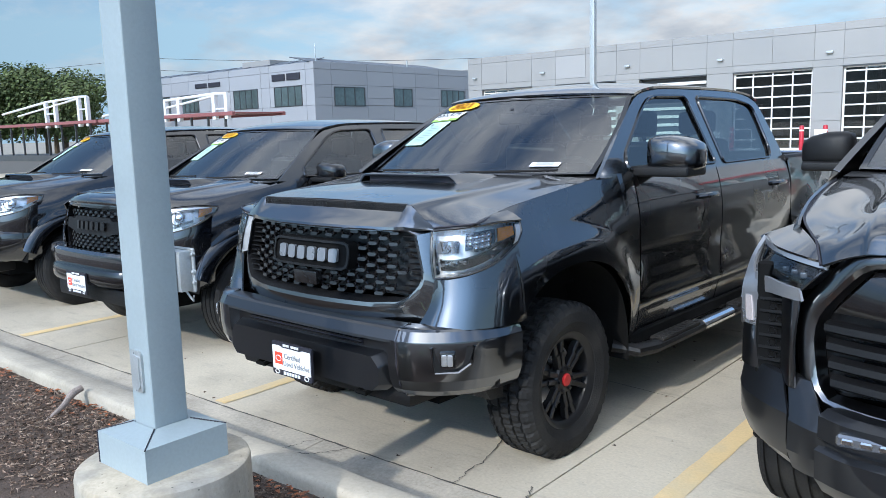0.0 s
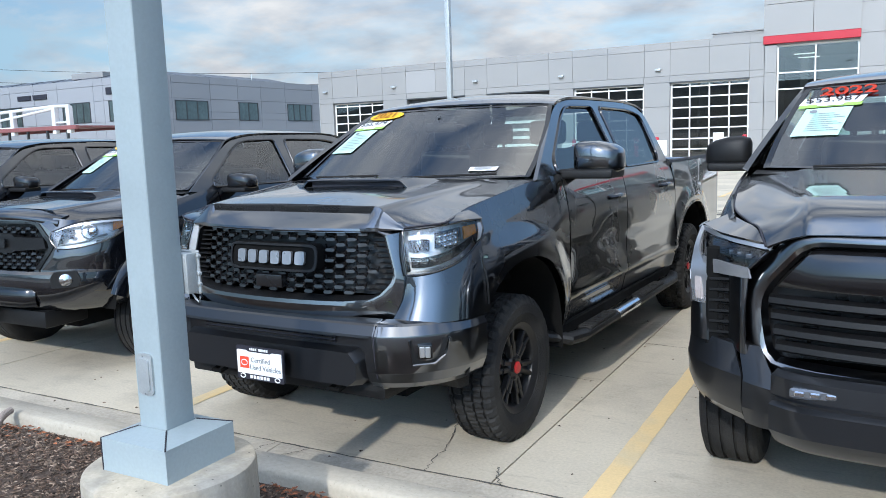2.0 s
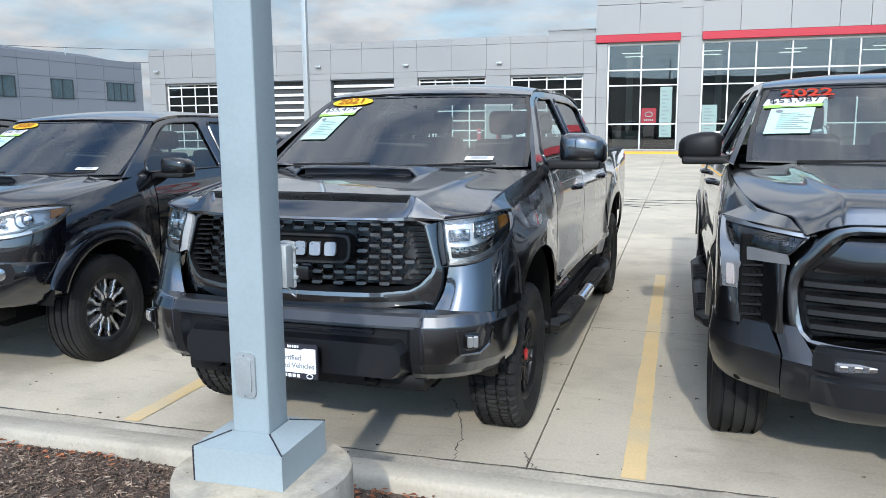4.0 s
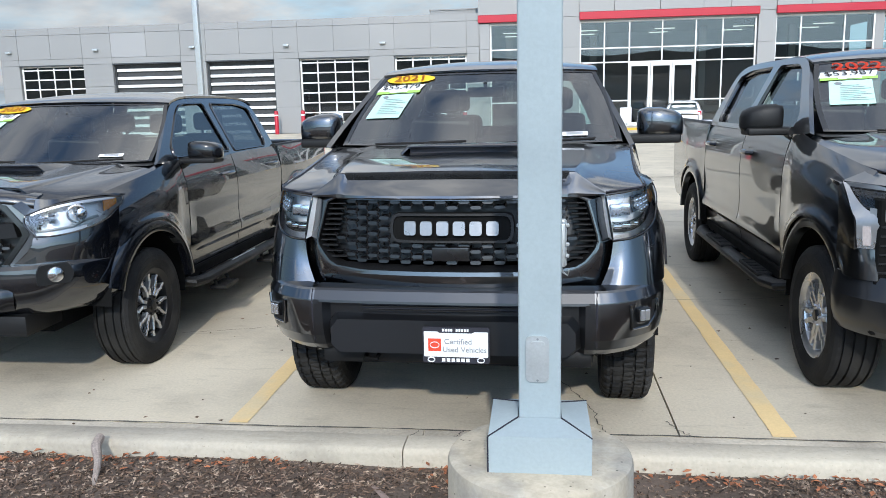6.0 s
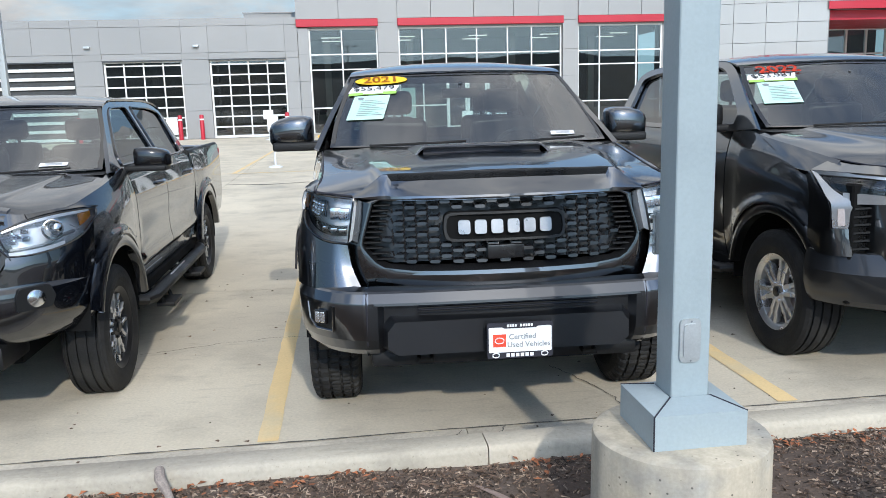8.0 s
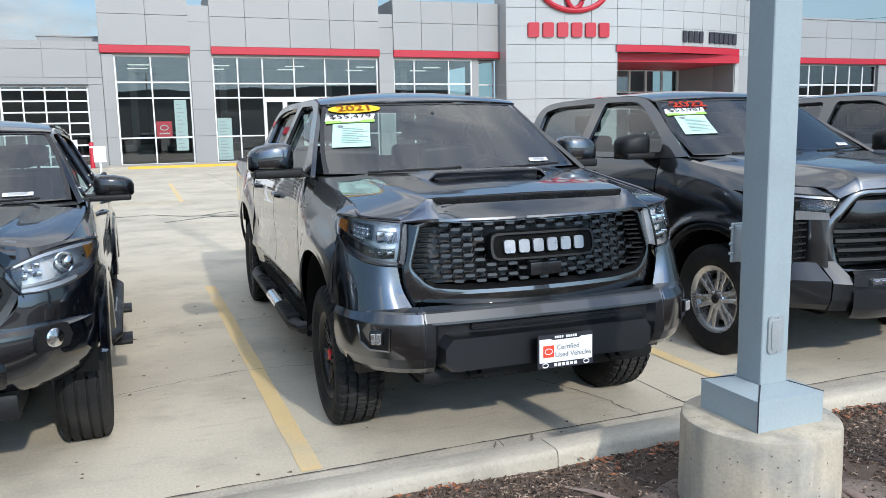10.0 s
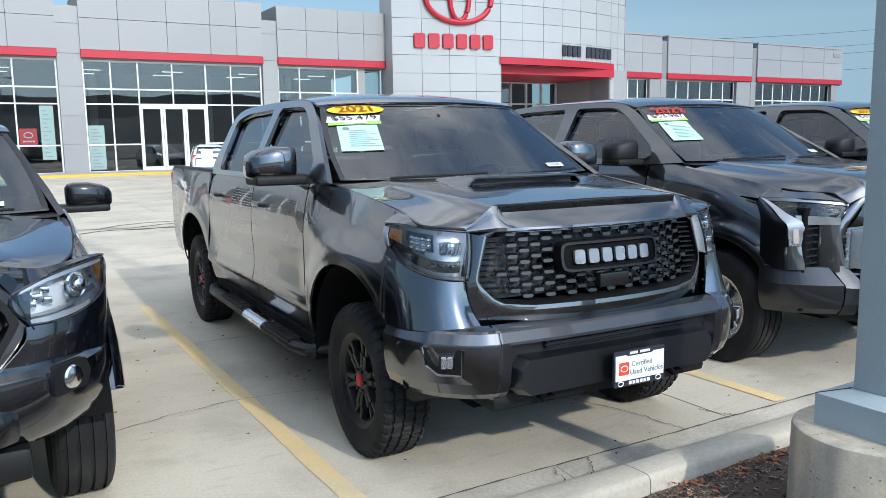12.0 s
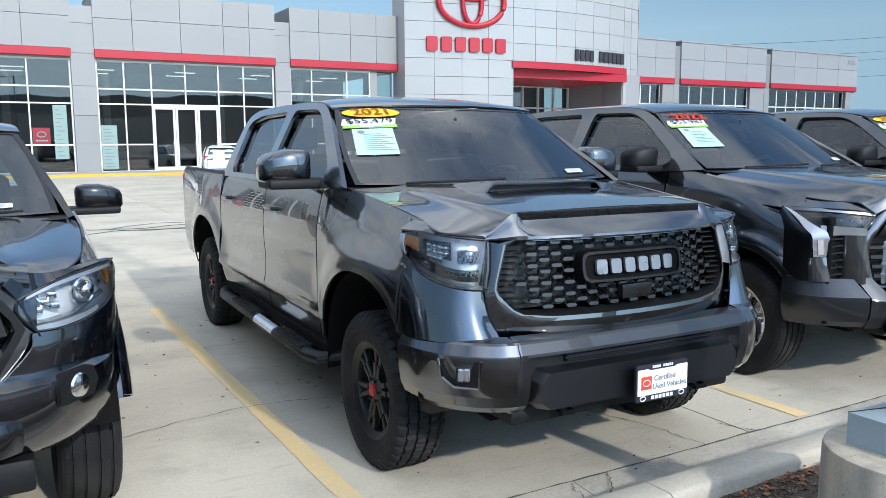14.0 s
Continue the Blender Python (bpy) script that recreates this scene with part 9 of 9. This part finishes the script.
def car_carrier():
    """A vehicle carrier trailer with white frames over a dull red deck, parked behind the row."""
    c = thing("car_carrier", "parked vehicle transport trailer with white steel frames and dull red deck", "trailer", pose(0, 0, 0))
    Y = 17.0
    for x0, x1 in ((-46, -33.6), (-33.4, -23.8)):
        bm = bmesh.new()
        bbox(bm, x0, x1, Y - 0.05, Y + 0.1, 2.42, 2.56, 0.02, 1)
        bbox(bm, x0, x1, Y + 2.2, Y + 2.35, 2.42, 2.56, 0.02, 1)
        bbox(bm, x0, x1, Y + 0.1, Y + 2.2, 2.50, 2.54)
        part("deck", bm, "deck_red", c, "dull red loading deck")
        bm = bmesh.new()
        bbox(bm, x0, x1, Y, Y + 2.3, 0.75, 1.05, 0.02, 1)
        part("chassis", bm, "frame_dark", c)
        for k in range(9):
            x = x0 + (x1 - x0) * (k + 0.5) / 9
            bm = bmesh.new()
            bbox(bm, x - 0.03, x + 0.03, Y, Y + 0.08, 1.05, 2.42)
            part("stake", bm, "frame_dark", c)
        for k in range(2):
            bm = bmesh.new()
            lathe(bm, [(0.25, -0.14), (0.48, -0.14), (0.5, 0), (0.48, 0.14), (0.25, 0.14)], 24, "y")
            bmesh.ops.translate(bm, verts=bm.verts, vec=(x1 - 1.2 - 1.15 * k, Y + 0.15, 0.5))
            part("wheel", bm, "rubber", c)
    def post(x, z0, z1):
        bm = bmesh.new()
        bbox(bm, x - 0.09, x + 0.09, Y - 0.02, Y + 0.14, z0, z1, 0.01, 1)
        part("post", bm, "rack_white", c, "white steel post")

    def rail(a, b, r=0.055):
        bm = bmesh.new()
        tube(bm, [(a[0], Y + 0.05, a[1]), (b[0], Y + 0.05, b[1])], r, 8)
        part("rail", bm, "rack_white", c, "white steel rail")
    # each frame: a flat top between two pairs of posts, rails sloping down behind it
    for dx, dz in ((0.0, 0.0), (10.25, -0.38)):
        for x, z in ((-38.45, 3.5), (-37.5, 3.5), (-35.2, 3.6), (-34.45, 3.58)):
            post(x + dx, 2.3, z + dz)
        rail((-38.5 + dx, 3.5 + dz), (-35.2 + dx, 3.6 + dz))
        rail((-35.2 + dx, 3.6 + dz), (-34.4 + dx, 3.58 + dz))
        rail((-38.5 + dx, 3.5 + dz), (-43.4 + dx, 3.10 + dz * 1.1))
        rail((-35.3 + dx, 3.52 + dz), (-41.6 + dx, 2.95 + dz * 1.1), 0.045)
        rail((-35.2 + dx, 3.05 + dz), (-34.45 + dx, 3.05 + dz), 0.035)
        rail((-37.5 + dx, 2.95 + dz), (-38.45 + dx, 2.95 + dz), 0.035)


M["deck_red"] = mat("deck_red", (0.24, 0.085, 0.085), 0.6, 0, 0.2, 1.0, 20)


def sign_post(x, y, h=1.42, w=0.30, sh=0.42):
    s = thing("sign_post", "small white sign on a thin white post with a round base", "sign", pose(x, y, gz(y)), group="sign posts across the lot")
    bm = bmesh.new()
    lathe(bm, [(0.0, 0.0), (0.2, 0.0), (0.19, 0.03), (0.05, 0.06), (0.0, 0.06)], 20, "z")
    part("base", bm, "rack_white", s)
    bm = bmesh.new()
    tube(bm, [(0, 0, 0.04), (0, 0, h - 0.05)], 0.03, 8)
    part("post", bm, "rack_white", s)
    bm = bmesh.new()
    bbox(bm, -w / 2, w / 2, -0.05, -0.03, h - sh, h, 0.006, 1)
    part("sign_board", bm, "paper_white", s)


def far_lamp_post(x, y, h=11.0):
    s = thing("lamp_post", "tall thin grey square lamp post standing in the lot", "lamp post", pose(x, y, gz(y)))
    bm = bmesh.new()
    lathe(bm, [(0.0, -0.05), (0.3, -0.05), (0.3, 0.6), (0.28, 0.63), (0.0, 0.63)], 28, "z")
    part("footing", bm, "footing_concrete", s)
    bm = bmesh.new()
    bbox(bm, -0.085, 0.085, -0.085, 0.085, 0.6, h, 0.012, 2)
    part("shaft", bm, "galvanised", s)
    bm = bmesh.new()
    bbox(bm, -0.9, 0.9, -0.2, 0.2, h, h + 0.12, 0.02, 1)
    part("lamp_head", bm, "frame_dark", s)


def hatchback(x, y, rz):
    """A small white hatchback parked by the entrance, seen from behind."""
    c = thing("hatchback_car", "small white hatchback parked in front of the showroom", "car", pose(x, y, gz(y), 0, 0, rz))
    net = []
    for yy, w, z0, z1 in ((0.0, 0.72, 0.30, 0.85), (0.10, 0.84, 0.25, 0.98), (0.7, 0.88, 0.22, 1.02), (2.0, 0.88, 0.22, 0.98), (3.4, 0.86, 0.22, 0.92), (4.1, 0.78, 0.25, 0.75), (4.3, 0.6, 0.32, 0.62)):
        net.append([V(sx * w * f, yy, z) for sx, f, z in ((-1, 0.92, z0), (-1, 1.0, z0 + 0.2), (-1, 1.0, z1 - 0.12), (-1, 0.88, z1), (0, 0, z1 + 0.03), (1, 0.88, z1), (1, 1.0, z1 - 0.12), (1, 1.0, z0 + 0.2), (1, 0.92, z0))])
    verts, faces = grid_data(patch(net, 33, 25))
    obj("body", verts, faces, "white_paint", c, angle=40, solid=0.01)
    bm = bmesh.new()
    bbox(bm, -0.7, 0.7, 0.04, 0.1, 0.35, 0.8, 0.02, 1)
    part("rear_bumper", bm, "white_paint", c)
    net = []
    for yy, w, z in ((0.12, 0.80, 0.97), (0.55, 0.70, 1.30), (1.0, 0.62, 1.44), (1.7, 0.60, 1.48), (2.3, 0.64, 1.40), (3.1, 0.78, 0.96)):
        net.append([V(sx * w, yy, z if abs(sx) < 0.99 else min(z, 1.40) - (0.05 if z > 1.2 else 0)) for sx in (-1, -0.7, 0, 0.7, 1)])
    rows = patch(net, 17, 21)
    verts, faces = grid_data(rows)
    obj("roof", verts, faces, "white_paint", c, angle=50, solid=0.01)
    for s in (1, -1):
        out = rounded([(0.35, 1.0), (0.75, 1.33), (1.3, 1.40), (2.3, 1.35), (2.95, 1.0)], 0.1, 4)
        bm = bmesh.new()
        bm.faces.new([bm.verts.new((s * (0.86 - 0.42 * (v - 0.95) ** 1.2 if v > 0.95 else s * 0.86), u, v)) for u, v in out])
        bmesh.ops.triangulate(bm, faces=bm.faces)
        part("side_window", bm, "office_glass", c)
        bm = bmesh.new()
        bbox(bm, s * 0.74 - 0.09, s * 0.74 + 0.09, 0.02, 0.12, 0.78, 1.0, 0.03, 2)
        part("tail_light", bm, "sign_red", c)
        for yy in (0.75, 3.4):
            bm = bmesh.new()
            lathe(bm, [(0.0, -0.1), (0.2, -0.1), (0.31, -0.09), (0.32, 0.0), (0.31, 0.09), (0.2, 0.1), (0.0, 0.08)], 24, "x")
            bmesh.ops.translate(bm, verts=bm.verts, vec=(s * 0.80, yy, 0.31))
            part("wheel", bm, "rubber", c)
    obj("rear_window", [V(-0.66, 0.20, 1.05), V(0.66, 0.20, 1.05), V(0.56, 0.60, 1.345), V(-0.56, 0.60, 1.345)], [(0, 1, 2, 3)], "office_glass", c, solid=0.01)
    bm = bmesh.new()
    bbox(bm, -0.60, 0.60, 0.42, 0.66, 1.36, 1.40, 0.012, 2)
    part("spoiler", bm, "white_paint", c)


def posters():
    """Notices on the showroom glass, set just outside it; the glass's dimming is in their colours."""
    PW = FACE + 0.25
    def board(x0, x1, z0, z1, m_, label):
        b = thing("window_poster", label, "poster")
        bm = bmesh.new()
        bbox(bm, x0, x1, PW, PW + 0.02, z0, z1, 0.004, 1)
        part("sheet", bm, m_, b, smooth=False)
        return b
    b = board(-3.42, -2.62, 1.6, 2.47, "poster_red", "red poster with white oval on the showroom window")
    bm = bmesh.new()
    tube(bm, [(-3.02 + 0.2 * math.cos(a), PW - 0.01, 2.13 + 0.13 * math.sin(a)) for a in np.linspace(0, math.tau, 25)[:-1]], 0.026, 6, closed=True)
    part("poster_ring", bm, "poster_mint", b)
    bm = bmesh.new()
    for k in range(5):
        bm = bmesh.new()
        bbox(bm, -3.28 + 0.11 * k, -3.20 + 0.11 * k, PW - 0.015, PW, 1.78, 1.86)
        part("poster_bar", bm, "poster_mint", b)
    for x0, x1, z0, z1 in ((-0.21, 0.57, 0.30, 2.61), (-2.44, -1.80, 0.87, 3.62)):
        b = board(x0, x1, z0, z1, "poster_mint", "tall pale notice board on the showroom window")
        for k in range(12):
            z = z0 + (z1 - z0) * (k + 0.7) / 13
            bm = bmesh.new()
            bbox(bm, x0 + 0.12, x1 - 0.15 - 0.1 * (k % 3), PW - 0.01, PW, z, z + 0.05)
            part("poster_bar", bm, "ink_grey", b)


def far_ridge():
    """Hazy mountains all along the south, far behind the lot, and low hills to the north-east."""
    for nm, y, h0, h1, x0, x1, seed in (("mountain", -2600, 95, 215, -3200, 3200, 3), ("mountain", -2100, 40, 130, -3000, 3000, 8)):
        n = 160
        rows = [[], [], []]
        for k in range(n + 1):
            x = x0 + (x1 - x0) * k / n
            v = 0.5 + 0.5 * noise.fractal((x * 0.0011, seed, 0), 0.9, 2.1, 5)
            h = h0 + (h1 - h0) * max(0, min(1.3, v))
            rows[0].append(V(x, y + 260, -5))
            rows[1].append(V(x, y + 120 + 40 * noise.noise((x * 0.01, 1, seed)), h * 0.55))
            rows[2].append(V(x, y, h))
        verts, faces = grid_data(rows)
        m_ = obj(nm, verts, faces, "mountain", smooth=False)
        tagged(m_, "long hazy mountain ridge on the southern horizon", "mountain", kind="structure")


def power_line():
    """Utility poles with crossarms and sagging wires beyond the lot."""
    def pole(x, y, h):
        p = thing("utility_pole", "slim dark utility pole carrying wires", "utility pole", pose(x, y, 0), group="utility poles")
        bm = bmesh.new()
        tube(bm, [(0, 0, -0.2), (0, 0, h)], [0.2, 0.14], 8)
        part("pole", bm, "bark", p)
        for z, w in ((h - 1.2, 1.3), (h - 3.0, 1.0)):
            bm = bmesh.new()
            bbox(bm, -w, w, -0.08, 0.08, z - 0.08, z + 0.08)
            for sx in (-w, w):
                tube(bm, [(sx, 0, z - 0.9), (sx, 0, z + 0.35)], 0.05, 6)
            part("crossarm", bm, "bark", p)
    pole(-128, 74, 16)
    for x, y, h in ((150, 120, 22), (172, 140, 15), (60, 95, 16), (210, 110, 31), (-190, 55, 17)):
        pole(x, y, h)

    def wire(a, b, sag):
        w = thing("power_cable", "thin dark overhead power cable", "cable", group="overhead cables")
        bm = bmesh.new()
        pts = [V(*a).lerp(V(*b), u) - V(0, 0, sag * 4 * u * (1 - u)) for u in np.linspace(0, 1, 25)]
        tube(bm, pts, 0.035, 5)
        part("strand", bm, "wire", w)
    for dz in (0.0, -2.2, -3.4, -6.0):
        wire((60, 95, 15.0 + dz * 0.8), (210, 110, 29.0 + dz * 1.6), 1.2)
    for dz in (0, -2.0):
        wire((-128, 74, 15.4 + dz), (-72, 120, 14.0 + dz), 0.8)
        wire((-128, 74, 15.4 + dz), (-190, 55, 16.0 + dz), 0.8)


def street_lights():
    for x, y, h in ((104, 86, 7.2), (110, 84, 6.2), (118, 92, 6.8)):
        s = thing("street_lamp", "dark lantern street lamp beyond the building", "street lamp", pose(x, y, 0), group="far street lamps")
        bm = bmesh.new()
        tube(bm, [(0, 0, -0.1), (0, 0, h)], [0.12, 0.07], 8)
        part("post", bm, "frame_dark", s)
        bm = bmesh.new()
        lathe(bm, [(0.0, h - 0.1), (0.16, h), (0.24, h + 0.5), (0.1, h + 0.7), (0.0, h + 0.85)], 10, "z")
        part("lantern", bm, "frame_dark", s)


office_building()
for i, (x, y, h, r) in enumerate(((-86, 38, 9.6, 5.0), (-92, 34, 10.5, 5.5), (-95, 44, 10.0, 4.8), (-88, 31, 9.0, 4.6), (-104, 47, 10.6, 5.2), (-112, 52, 10.0, 5.0), (-98, 29, 11.0, 5.5))):
    tree(x, y, h, r, 40 + i)
car_carrier()
for x, y in ((-8.35, 21.6), (-5.66, 21.7), (-0.30, 20.9)):
    sign_post(x, y)
sign_post(-7.4, 40.5, 1.5, 0.5, 0.45)
far_lamp_post(-13.45, 24.0)
hatchback(4.1, 37.6, -12)
posters()
far_ridge()
power_line()
street_lights()
